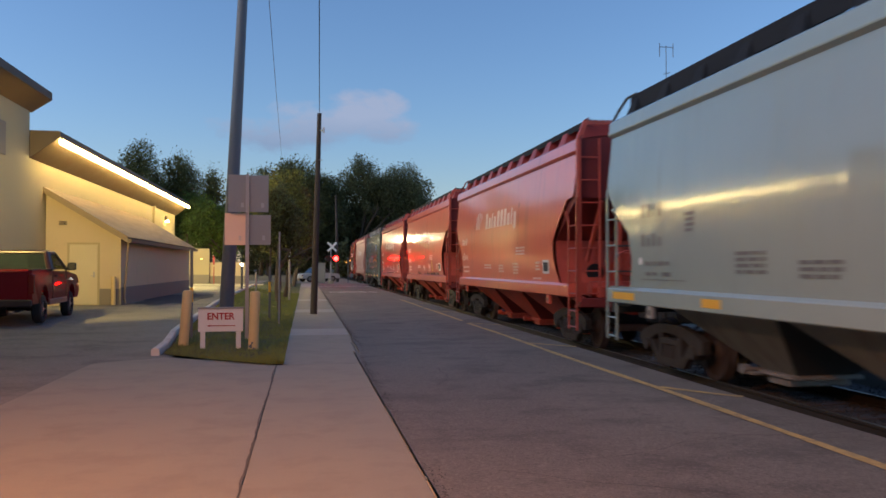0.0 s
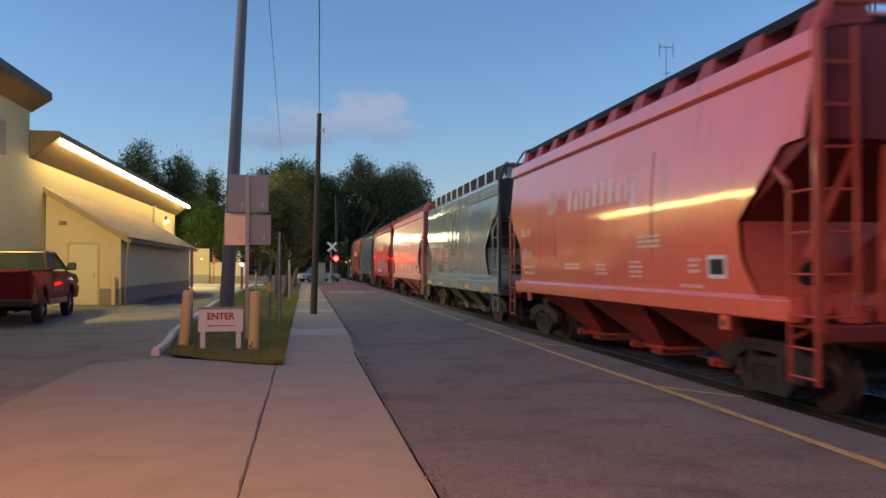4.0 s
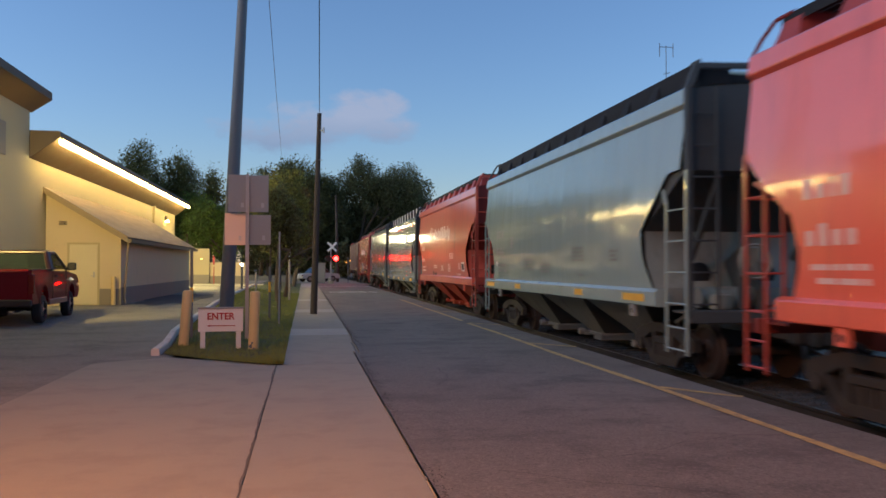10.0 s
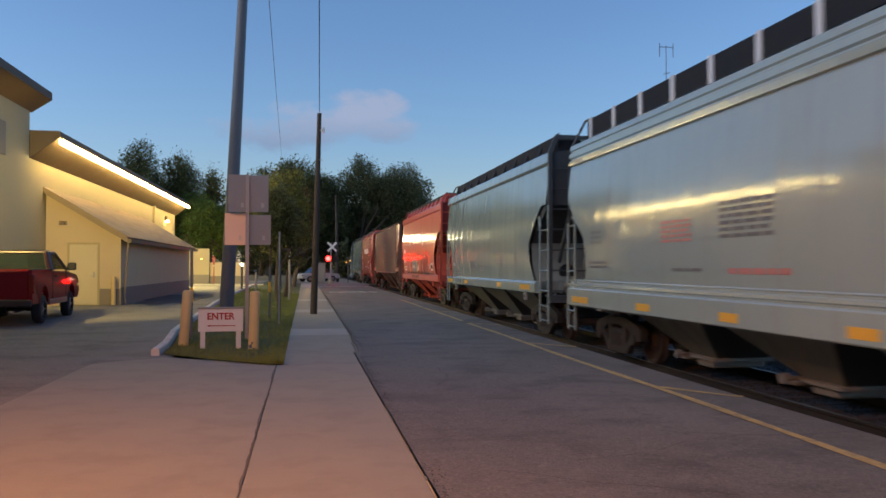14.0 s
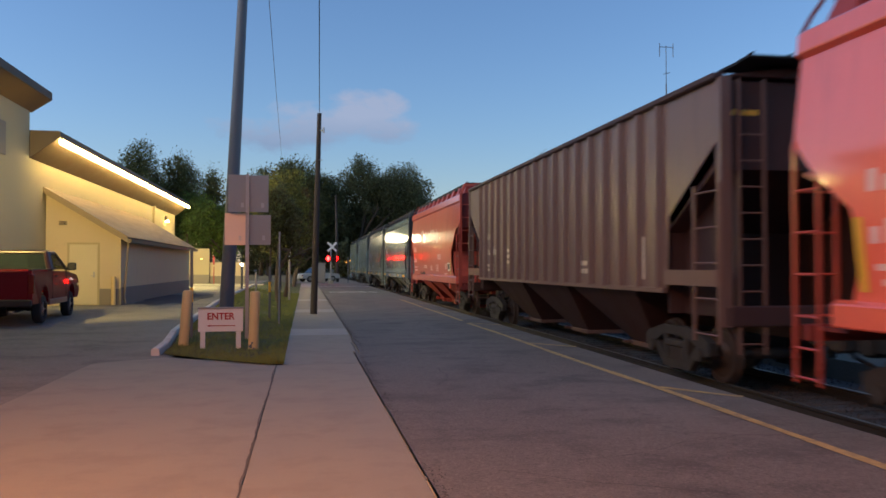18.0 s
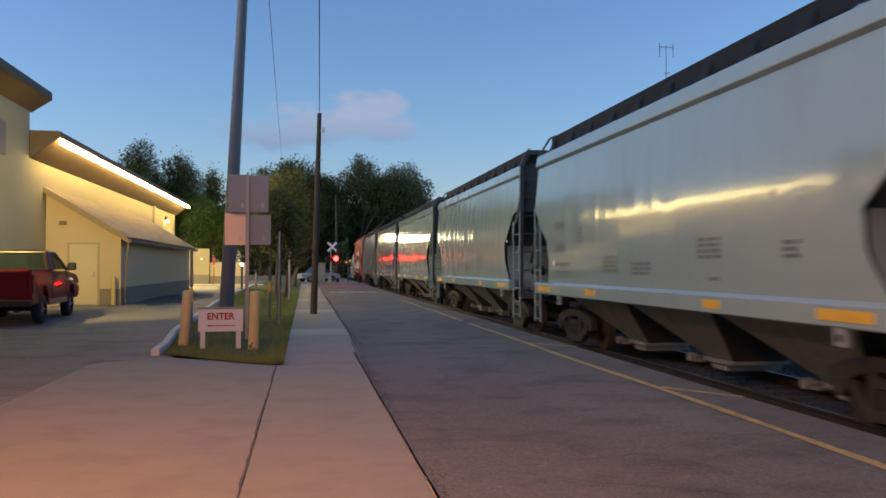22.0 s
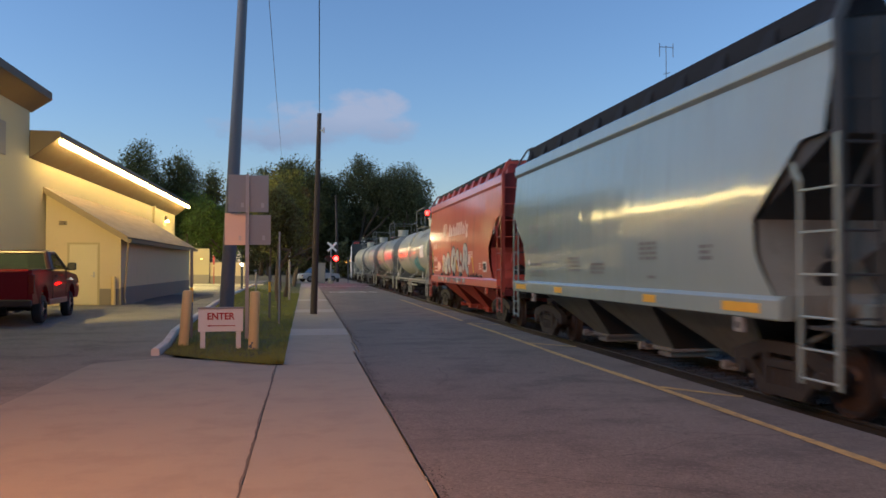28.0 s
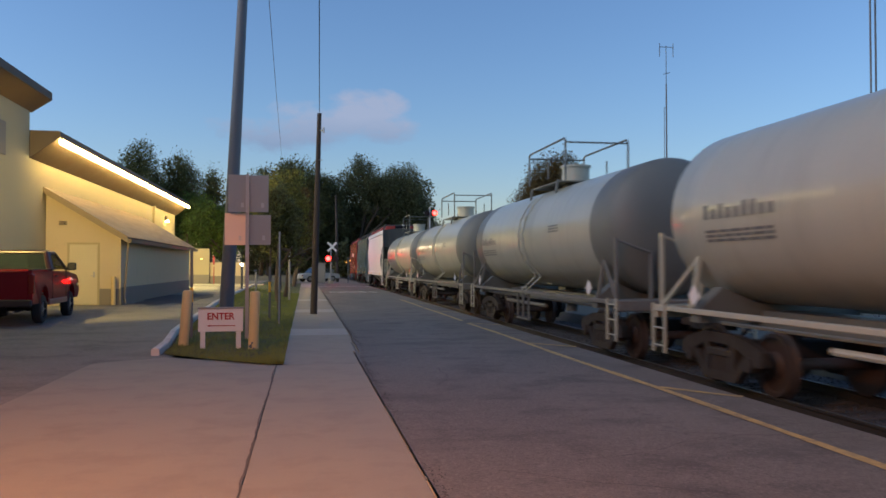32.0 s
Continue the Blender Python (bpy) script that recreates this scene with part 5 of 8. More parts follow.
RUBBER = surface("tyre_rubber", (0.018, 0.018, 0.019), 0.85, vary=0.2, fine=60, bump=0.3)
RIM = surface("wheel_rim", (0.35, 0.35, 0.36), 0.35, metal=0.9, vary=0.1)
CHROME = surface("chrome", (0.6, 0.6, 0.62), 0.15, metal=1.0, vary=0.05)
GLASS_DARK = glass_mat("pickup_glass", (0.05, 0.07, 0.072), 0.02, transmission=0.7)
TAIL_RED = glass_mat("tail_lamp_red", (0.12, 0.004, 0.005), 0.15)


def pickup(m):
    car = thing("pickup_truck", m, "dark red pickup truck parked beside the shop", "pickup truck")
    W = 0.98
    zb, zt = 0.52, 1.34
    ra = 0.45
    # y from the rear bumper (0) to the nose (4.95); wheels at 1.0 and 3.95
    out = [(0.0, zb)] + wheel_arch(1.0, ra, zb) + wheel_arch(3.95, ra, zb) + [(4.85, zb), (4.95, zb + 0.2), (4.92, 1.0), (4.7, 1.18), (3.45, zt - 0.04), (0.0, zt)]
    for sx in (-1, 1):
        s = Shape()
        prof = [(y_, z_) for y_, z_ in out]
        a = [(sx * (W - 0.05 * ((z_ - 0.85) / 0.4) ** 2 * 0.6), y_, z_) for y_, z_ in prof]
        b = [(sx * (W - 0.12), y_, z_) for y_, z_ in prof]
        s.loft([a, b], 0, True)
        build("body_side", s, PICK_RED, car)
        s = Shape()
        for yc in (1.0, 3.95):
            pts = wheel_arch(yc, ra + 0.03, zb, 12)
            pin = wheel_arch(yc, ra - 0.01, zb, 12)
            s.loft([[(sx * (W + 0.012), *p) for p in pts], [(sx * (W + 0.02), *p) for p in pin]], 0, False, closed=False)
        build("arch_trim", s, PICK_RED, car)
        build("rocker_trim", Shape().box(*sorted((sx * (W - 0.06), sx * (W + 0.008))), 1.5, 3.45, 0.44, 0.58, bev=0.015), PICK_DARK, car)
    build("tailgate", Shape().box(-W + 0.12, W - 0.12, 0.0, 0.07, zb + 0.05, zt - 0.01, bev=0.02).box(-0.2, 0.2, -0.012, 0.0, 0.98, 1.06, bev=0.004), PICK_RED, car)
    build("bed_floor", Shape().box(-W + 0.12, W - 0.12, 0.07, 1.75, 0.72, 0.76), BLACK, car)
    build("bed_rail", Shape().box(-W + 0.03, -W + 0.14, 0.0, 1.75, zt, zt + 0.03, bev=0.01).box(W - 0.14, W - 0.03, 0.0, 1.75, zt, zt + 0.03, bev=0.01), BLACK, car)
    build("front_wall", Shape().box(-W + 0.12, W - 0.12, 1.75, 1.82, 0.55, zt + 0.02), PICK_RED, car)
    build("hood", Shape().slab([(3.45, zt - 0.04), (4.7, 1.18), (4.92, 1.0), (4.92, 0.6), (3.45, 0.6)], "x", -W + 0.121, W - 0.121), PICK_RED, car)
    # cab: lower box and tapered greenhouse
    build("cab_floor", Shape().box(-W + 0.121, W - 0.121, 1.821, 3.449, 0.5, 0.62), BLACK, car)
    zr_ = 1.80
    base = [(-W + 0.07, 1.8, zt), (W - 0.07, 1.8, zt), (W - 0.07, 3.6, zt), (-W + 0.07, 3.6, zt)]
    top = [(-W + 0.22, 1.98, zr_), (W - 0.22, 1.98, zr_), (W - 0.22, 2.85, zr_), (-W + 0.22, 2.85, zr_)]
    s = Shape()
    for k in range(4):
        s.tube(base[k], top[k], 0.085 if k < 2 else 0.05, 0.07 if k < 2 else 0.045, 8)
        s.tube(top[k], top[(k + 1) % 4], 0.045, n=8)
    s.tube((W - 0.09, 2.0, zt), (W - 0.21, 2.1, zr_), 0.07)
    build("cab_pillars", s, PICK_ROOF_SHADED, car)
    build("cab_roof", Shape().loft([[(x_ * 1.03, 2.415 + (y_ - 2.415) * 1.08, zr_ - 0.02) for x_, y_, _ in top], [(x_, y_, zr_ + 0.035) for x_, y_, _ in top], [(x_ * 0.85, 2.415 + (y_ - 2.415) * 0.8, zr_ + 0.075) for x_, y_, _ in top]], 0, True), PICK_ROOF_SHADED, car, smooth=True)
    for k, nm in ((0, "rear_window"), (1, "side_window"), (2, "windscreen"), (3, "side_window")):
        a, b, c, d = base[k], base[(k + 1) % 4], top[(k + 1) % 4], top[k]
        cen = (Vector(a) + Vector(b) + Vector(c) + Vector(d)) / 4
        s = Shape()
        q = [cen + (Vector(p) - cen) * 0.95 for p in (a, b, c, d)]
        nrm = (q[1] - q[0]).cross(q[3] - q[0]).normalized() * 0.006
        s.loft([[p - nrm for p in q], [p + nrm for p in q]], 0, True)
        build(nm, s, GLASS_DARK, car)
    build("seat", Shape().box(-0.7, 0.7, 2.05, 2.25, 0.62, 1.30, bev=0.06).box(-0.55, -0.25, 2.1, 2.2, 1.32, 1.5, bev=0.04).box(0.25, 0.55, 2.1, 2.2, 1.32, 1.5, bev=0.04), BLACK, car)
    for yc in (1.0, 3.95):
        for sx in (-1, 1):
            s = Shape()
            n = 28
            prof = [(0.0, 0.20), (0.0, 0.30), (0.03, 0.345), (0.05, 0.36), (0.19, 0.36), (0.22, 0.345), (0.235, 0.30), (0.225, 0.21)]
            s.loft([[(sx * (W - 0.24 + a), yc + r_ * math.cos(2 * math.pi * k / n), 0.36 + r_ * math.sin(2 * math.pi * k / n)) for k in range(n)] for a, r_ in prof], 0, False)
            wheel = build("wheel", s, RUBBER, car, smooth=True, angle=35)
            s = Shape()
            s.tube((sx * (W - 0.10), yc, 0.36), (sx * (W - 0.06), yc, 0.36), 0.215, 0.20, 24)
            s.tube((sx * (W - 0.06), yc, 0.36), (sx * (W - 0.02), yc, 0.36), 0.07, 0.06, 12)
            for k in range(5):
                a = 2 * math.pi * k / 5
                s.bar((sx * (W - 0.05), yc + 0.05 * math.cos(a), 0.36 + 0.05 * math.sin(a)), (sx * (W - 0.05), yc + 0.19 * math.cos(a), 0.36 + 0.19 * math.sin(a)), 0.06, 0.03)
            build("rim", s, RIM, wheel)
    build("bumper", Shape().box(-W + 0.02, W - 0.02, -0.16, -0.01, 0.46, 0.64, bev=0.03), BLACK, car)
    build("plate_blank", Shape().box(-0.16, 0.16, -0.168, -0.161, 0.47, 0.62), SIGN_WHITE, car)
    for sx in (-1, 1):
        build("tail_lamp", Shape().box(*sorted((sx * (W - 0.13), sx * (W + 0.0))), -0.015, 0.10, 0.78, 1.24, bev=0.015), TAIL_RED, car, "red tail lamp")
        mir = build("mirror", Shape().box(*sorted((sx * (W + 0.05), sx * (W + 0.27))), 3.18, 3.30, 1.32, 1.54, bev=0.03).bar((sx * (W - 0.05), 3.28, 1.36), (sx * (W + 0.08), 3.26, 1.40), 0.05, 0.05), BLACK, car)
        build("door_handle", Shape().box(*sorted((sx * (W + 0.0), sx * (W + 0.03))), 2.05, 2.25, 1.16, 1.20, bev=0.008), BLACK, car)
        s = Shape()
        s.box(*sorted((sx * (W - 0.01), sx * (W + 0.004))), 1.82, 1.83, 0.6, zt)
        s.box(*sorted((sx * (W - 0.01), sx * (W + 0.004))), 3.3, 3.31, 0.6, zt)
        build("door_seam", s, BLACK, car)
        build("marker_lamp", Shape().box(*sorted((sx * (W - 0.03), sx * (W + 0.012))), 4.6, 4.8, 0.86, 0.94, bev=0.01), CHROME, car)
    build("exhaust", Shape().tube((0.55, -0.05, 0.34), (0.55, 1.4, 0.34), 0.03), CHROME, car)
    build("axle", Shape().tube((-0.8, 1.0, 0.36), (0.8, 1.0, 0.36), 0.05).tube((-0.12, 1.0, 0.36), (0.12, 1.0, 0.36), 0.16).box(-0.5, -0.42, 0.1, 4.7, 0.45, 0.56).box(0.42, 0.5, 0.1, 4.7, 0.45, 0.56), BLACK, car)
    return car


pickup(pose(-7.44, 20.75, lot_z(-7, 22) + 0.015, 0.2, 0, 3.0))


def small_car(m):
    """A pale saloon waiting beyond the crossing."""
    car = thing("parked_car", m, "pale grey saloon car standing beyond the level crossing", "car")
    W = 0.86
    out = [(0.0, 0.35), (0.0, 0.72), (0.35, 0.86), (1.25, 0.92), (3.0, 0.92), (4.2, 0.84), (4.35, 0.6), (4.35, 0.35)]
    s = Shape()
    rings = [[(x * (1 - 0.06 * (z > 0.8)), y_, z) for y_, z in out] for x in (-W, -W * 0.97, W * 0.97, W)]
    s.loft(rings, 0, True)
    build("body", s, CAR_PALE, car, smooth=True, angle=35)
    s = Shape()
    base = [(-W * 0.92, 0.95, 0.91), (W * 0.92, 0.95, 0.91), (W * 0.92, 3.25, 0.91), (-W * 0.92, 3.25, 0.91)]
    top = [(-W * 0.72, 1.55, 1.40), (W * 0.72, 1.55, 1.40), (W * 0.72, 2.75, 1.40), (-W * 0.72, 2.75, 1.40)]
    s.loft([base, top], 0, True)
    build("glasshouse", s, GLASS_DARK, car)
    build("roof", Shape().loft([[(x, y_, 1.395) for x, y_, _ in top], [(x * 0.9, 2.15 + (y_ - 2.15) * 0.9, 1.45) for x, y_, _ in top]], 0, True), CAR_PALE, car, smooth=True)
    for yc in (0.8, 3.5):
        for sx in (-1, 1):
            wheel = build("wheel", Shape().tube((sx * (W - 0.2), yc, 0.31), (sx * (W + 0.01), yc, 0.31), 0.31, n=20), RUBBER, car, smooth=True)
            build("rim", Shape().tube((sx * (W + 0.011), yc, 0.31), (sx * (W + 0.02), yc, 0.31), 0.19, n=16), RIM, wheel)
    for sx in (-1, 1):
        build("tail_lamp", Shape().box(*sorted((sx * 0.55, sx * 0.82)), -0.02, 0.04, 0.6, 0.74, bev=0.01), TAIL_RED, car, "red tail lamp")
        build("headlight", Shape().box(*sorted((sx * 0.5, sx * 0.8)), 4.32, 4.37, 0.55, 0.68, bev=0.01), CHROME, car)
    build("bumper", Shape().box(-W, W, -0.05, 0.08, 0.36, 0.56, bev=0.02).box(-W, W, 4.28, 4.40, 0.34, 0.52, bev=0.02), CAR_PALE, car)
    return car


CAR_PALE = surface("car_pale_paint", (0.42, 0.43, 0.44), 0.3, vary=0.05, scale=1, fine=60, bump=0.01, coat=0.6)
small_car(pose(-0.6, 84.5, 0.03, 0, 0, -62))

# ---------------------------------------------------------------- rolling stock
# Each car stands on the rail at z = 0 of its own space, its length along y, +y its trailing end, -x the side towards the street.
WHEEL_R = 0.457
HALF = {"white": 7.2, "red": 7.04, "pink": 7.04, "grey": 7.04, "silver": 7.2}


def side_half(z):
    """Half width of a hopper car's bowed side at a height."""
    t_ = (z - 1.4) / 2.8
    return 1.505 + 0.10 * math.sin(math.pi * max(0.0, min(1.0, t_ * 0.85 + 0.12))) - 0.02 * t_


def truck_part(parent, yc):
    t = build("truck", Shape().box(-1.0, 1.0, -0.17, 0.17, 0.36, 0.74, bev=0.03).tube((0, 0, 0.7), (0, 0, 0.95), 0.2, n=12), TRUCK_IRON, parent, m=pose(0, yc, 0))
    for sx in (-1, 1):
        s = Shape()
        x0, x1 = (sx * 1.02, sx * 1.16) if sx > 0 else (sx * 1.16, sx * 1.02)
        s.slab([(-1.18, 0.66), (-0.98, 0.74), (-0.45, 0.86), (0.45, 0.86), (0.98, 0.74), (1.18, 0.66), (1.18, 0.46), (0.98, 0.42), (0.80, 0.54), (0.42, 0.70), (-0.42, 0.70), (-0.80, 0.54), (-0.98, 0.42), (-1.18, 0.46)], "x", x0, x1)
        s.slab([(-0.86, 0.52), (-0.70, 0.56), (-0.40, 0.27), (0.40, 0.27), (0.70, 0.56), (0.86, 0.52), (0.48, 0.14), (-0.48, 0.14)], "x", x0 + 0.01, x1 - 0.01)
        s.box(x0 + 0.005, x1 - 0.005, -0.44, -0.30, 0.20, 0.74)
        s.box(x0 + 0.005, x1 - 0.005, 0.30, 0.44, 0.20, 0.74)
        for yy in (-0.2, 0.0, 0.2):
            s.tube(((x0 + x1) / 2, yy, 0.27), ((x0 + x1) / 2, yy, 0.52), 0.07, n=10)
        s.box(x0 - 0.01, x1 + 0.01, -0.32, 0.32, 0.50, 0.62, bev=0.02)
        build("side_frame", s, TRUCK_IRON, t, smooth=True, angle=35)
        for yy in (-0.89, 0.89):
            build("bearing_cap", Shape().tube((sx * 1.0, yy, WHEEL_R), (sx * 1.21, yy, WHEEL_R), 0.125, 0.11, 14), TRUCK_IRON, t, smooth=True)
    for yy in (-0.89, 0.89):
        s = Shape()
        n = 28
        for sx in (-1, 1):
            prof = [(0.70, 0.10), (0.68, 0.32), (0.66, 0.40), (0.665, WHEEL_R + 0.028), (0.70, WHEEL_R + 0.028), (0.72, WHEEL_R), (0.80, WHEEL_R - 0.003), (0.805, 0.40), (0.775, 0.37), (0.765, 0.20), (0.82, 0.14), (0.84, 0.10)]
            rings = [[(sx * a, r_ * math.cos(2 * math.pi * k / n), r_ * math.sin(2 * math.pi * k / n)) for k in range(n)] for a, r_ in prof]
            s.loft(rings, 0, True)
        s.tube((-1.0, 0, 0), (1.0, 0, 0), 0.09, n=10)
        for k in range(3):
            a = k * 2.094
            s.tube((-0.835, 0.05 * math.cos(a), 0.05 * math.sin(a)), (-0.86, 0.05 * math.cos(a), 0.05 * math.sin(a)), 0.012, n=6)
        build("wheelset", s, WHEEL_STEEL, t, smooth=True, angle=35, m=pose(0, yy, WHEEL_R))
    return t


def coupler_part(parent, ye, sy):
    s = Shape()
    s.box(-0.13, 0.13, min(ye, ye + sy * 0.75), max(ye, ye + sy * 0.75), 0.74, 0.96, bev=0.02)
    s.box(-0.2, 0.2, min(ye + sy * 0.55, ye + sy * 0.82), max(ye + sy * 0.55, ye + sy * 0.82), 0.68, 1.02, bev=0.04)
    s.path([(0.35, ye, 0.8), (0.38, ye + sy * 0.4, 0.55), (0.3, ye + sy * 0.8, 0.5)], 0.03, 6)
    return build("coupler", s, TRUCK_IRON, parent)


def ladder_part(parent, x, y0, y1, z0, z1, mat, n, r_=0.016, lying="y"):
    s = Shape()
    for yy in (y0, y1):
        s.box(x - 0.02, x + 0.02, yy - 0.028, yy + 0.028, z0, z1)
    lad = build("ladder", s, mat, parent)
    rung = None
    for k in range(n):
        z = z0 + 0.12 + (z1 - z0 - 0.24) * k / (n - 1)
        if rung is None:
            rung = build("rung", Shape().tube((x, y0, 0), (x, y1, 0), r_, n=6), mat, lad, m=pose(0, 0, z))
        else:
            again(rung, lad, pose(0, 0, z))
    return lad


def on_side(s, quads, mat, off=0.006):
    """Flat lettering laid on the bowed street side: quads are outlines of (distance from the trailing end, z)."""
    for pts, end in quads:
        vs = [(-side_half(z) - off, end - d, z) for d, z in pts]
        s.add(vs, [tuple(range(len(vs)))], mat)


def rect(d0, d1, z0, z1):
    return [(d0, z0), (d1, z0), (d1, z1), (d0, z1)]


def glyphs(text_shape, d0, z0, h_, w, gap, end):
    """A row of plain upright bars in place of lettering; text_shape gives the bars' heights: a tall, o and x low, p with a foot, i thin."""
    out = []
    d = d0
    for ch in text_shape:
        lo, hi = {"a": (0, 1), "x": (0, 0.7), "p": (-0.28, 0.7), "o": (0, 0.7), "i": (0, 0.95)}[ch]
        ww = w * (0.4 if ch == "i" else 0.72)
        cut_ = 0.12 * ww
        za, zb = z0 + h_ * lo, z0 + h_ * hi
        out.append([(d + cut_, za), (d + ww - cut_, za), (d + ww, za + cut_), (d + ww, zb - cut_), (d + ww - cut_, zb), (d + cut_, zb), (d, zb - cut_), (d, za + cut_)])
        d += ww + gap + w * 0.2
    return [(q, end) for q in out]


def bars(d0, d1, z_top, rows, h_, end, step_=None, ragged=0):
    step_ = step_ or h_ * 1.7
    out = []
    r = random.Random(int(d0 * 100) + ragged)
    for k in range(rows):
        d = d0
        while d < d1 - 0.05:
            w = r.uniform(0.14, 0.38)
            out.append((rect(d, min(d + w, d1), z_top - k * step_ - h_, z_top - k * step_), end))
            d += w + 0.05
    return out


def outline_at(pts, z):
    """The value at a height of a line given by (z, value) corners."""
    for (za, a), (zb, b) in zip(pts, pts[1:]):
        if z <= zb:
            return a + (b - a) * max(0.0, (z - za) / (zb - za))
    return pts[-1][1]


# how far the side sheet stands back from the car's end, by height, at the leading and the trailing end
LEAD_CUT = [(1.46, 1.30), (1.55, 1.36), (1.84, 1.58), (2.05, 1.69), (2.5, 1.72), (3.16, 0.96), (3.36, 0.76), (3.40, 0.66), (3.42, 0.28), (5, 0.10)]
TRAIL_CUT = [(1.46, 0.98), (1.55, 1.03), (1.84, 1.15), (2.05, 1.18), (2.5, 1.03), (2.91, 0.44), (3.36, -0.02), (3.42, -0.03), (5, 0.05)]


def end_sheets(car, i, cut, plate, panel, sy):
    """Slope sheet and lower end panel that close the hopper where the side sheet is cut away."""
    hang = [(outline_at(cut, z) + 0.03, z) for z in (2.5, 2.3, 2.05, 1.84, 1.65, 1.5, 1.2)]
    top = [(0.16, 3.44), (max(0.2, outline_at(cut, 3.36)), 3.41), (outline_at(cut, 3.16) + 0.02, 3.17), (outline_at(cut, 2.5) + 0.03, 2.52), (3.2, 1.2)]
    # slope sheet faces down; its shade comes with the darkened end paint
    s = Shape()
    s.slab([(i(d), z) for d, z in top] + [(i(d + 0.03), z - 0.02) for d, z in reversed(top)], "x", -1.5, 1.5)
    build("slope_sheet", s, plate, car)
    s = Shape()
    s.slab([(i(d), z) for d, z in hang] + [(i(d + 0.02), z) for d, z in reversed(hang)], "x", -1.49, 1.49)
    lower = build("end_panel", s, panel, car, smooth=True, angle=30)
    d_hole = outline_at(cut, 1.7) - 0.03
    # black discs drawn for the holes: their dark inside is put into the colour
    for xx in (-0.62, 0.62):
        build("lightening_hole", Shape().tube((xx, i(d_hole), 1.74), (xx, i(d_hole + 0.05), 1.74), 0.21, n=20), BLACK, lower, "black disc in place of a round hole in the end panel")


def hopper(style, m):
    """A three-bay covered hopper car with bowed sides."""
    P = {"red": (CAR_RED, CAR_END_RED_SHADED, BAY_RED, "orange-red covered hopper car with bowed steel sides"), "pink": (CAR_PINK, CAR_END_PINK_SHADED, BAY_PINK, "faded pink-red covered hopper car with bowed steel sides"),
         "grey": (CAR_GREY, CAR_END_GREY_SHADED, BAY_GREY, "light grey covered hopper car with yellow reflector patches"), "silver": (CAR_SILVER, CAR_END_GREY_SHADED, BAY_GREY, "pale grey covered hopper car with ribbed eaves and big blue lettering"),
         "white": (CAR_WHITE, CAR_END_GREY_SHADED, BAY_GREY, "chalky white covered hopper car with bowed steel sides")}[style]
    side, shaded_end, bay_mat, label = P
    silver = style == "silver"
    warm = style in ("red", "pink")
    car = thing("hopper_car", m, label, "freight car", "cars of the freight train")
    A = HALF[style]
    z_top = 4.13 if silver else 4.42
    z_eave = 4.60 if silver else 4.71
    zt = z_eave + 0.10
    zw = 5.10 if silver else 5.13
    sill_lead, sill_trail = {"grey": (1.08, 0.08), "silver": (0.02, 0.08)}.get(style, (0.50, 0.72))
    zs = [1.46, 1.52, 1.6, 1.7, 1.84, 1.95, 2.05, 2.2, 2.35, 2.5, 2.65, 2.8, 2.91, 3.03, 3.16, 3.26, 3.36, 3.40, 3.42, 3.6, 3.8, 4.0, z_top]
    for sx in (-1, 1):
        s = Shape()
        rows = []
        for z in zs:
            y0, y1 = -A + outline_at(LEAD_CUT, z), A - outline_at(TRAIL_CUT, z)
            rows.append([(sx * side_half(z), y0 + (y1 - y0) * k / 12, z) for k in range(13)] + [(sx * (side_half(z) - 0.012), y1 - (y1 - y0) * k / 12, z) for k in range(13)])
        s.loft(rows, 0, False, closed=True)
        build("side_sheet", s, side, car, smooth=True, angle=30)
        # weld seams between the sheets
        s = Shape()
        for za, zb in zip(zs, zs[1:]):
            s.add([(sx * (side_half(za) + 0.003), -0.012, za), (sx * (side_half(za) + 0.003), 0.012, za), (sx * (side_half(zb) + 0.003), 0.012, zb), (sx * (side_half(zb) + 0.003), -0.012, zb)], [(0, 1, 2, 3)])
        sm = build("seam", s, side, car, m=pose(0, -3.9, 0))
        for yy in (-1.3, 1.3, 3.9):
            again(sm, car, pose(0, yy, 0))
        # top chord: a flat band with a lip below it
        s = Shape()
        w = side_half(z_top)
        prof = [(w - 0.02, z_top - 0.06), (w + 0.075, z_top + 0.01), (w + 0.08, z_top + 0.03), (w + 0.05, z_eave - 0.03), (w + 0.02, z_eave), (w - 0.10, z_eave + 0.01)]
        if silver:
            prof = [(w - 0.03, z_top - 0.02), (w + 0.05, z_top), (w + 0.06, z_top + 0.10), (w + 0.015, z_top + 0.125), (w + 0.015, z_top + 0.15), (w + 0.05, z_top + 0.175), (w + 0.05, z_top + 0.27), (w + 0.005, z_top + 0.295), (w + 0.005, z_top + 0.32), (w + 0.035, z_top + 0.345), (w + 0.02, z_eave - 0.02), (w - 0.02, z_eave), (w - 0.10, z_eave + 0.01)]
        s.loft([[(sx * a, yy, z) for a, z in prof] for yy in (-A + 0.10, A - 0.04)], 0, False, closed=False)
        build("top_chord", s, side, car)
        # side sill with a ledge along its top
        s = Shape()
        zl = 1.02 if silver else 1.19
        prof = [(1.42, zl), (1.60, zl), (1.615, zl + 0.02), (1.615, 1.44), (1.60, 1.46), (1.545, 1.50), (1.49, 1.505), (1.42, 1.505)]
        if silver:
            prof = [(1.42, zl), (1.60, zl), (1.615, zl + 0.02), (1.615, 1.38), (1.60, 1.40), (1.575, 1.41), (1.575, 1.44), (1.60, 1.46), (1.595, 1.50), (1.56, 1.52), (1.56, 1.55), (1.575, 1.57), (1.545, 1.60), (1.49, 1.605), (1.42, 1.605)]
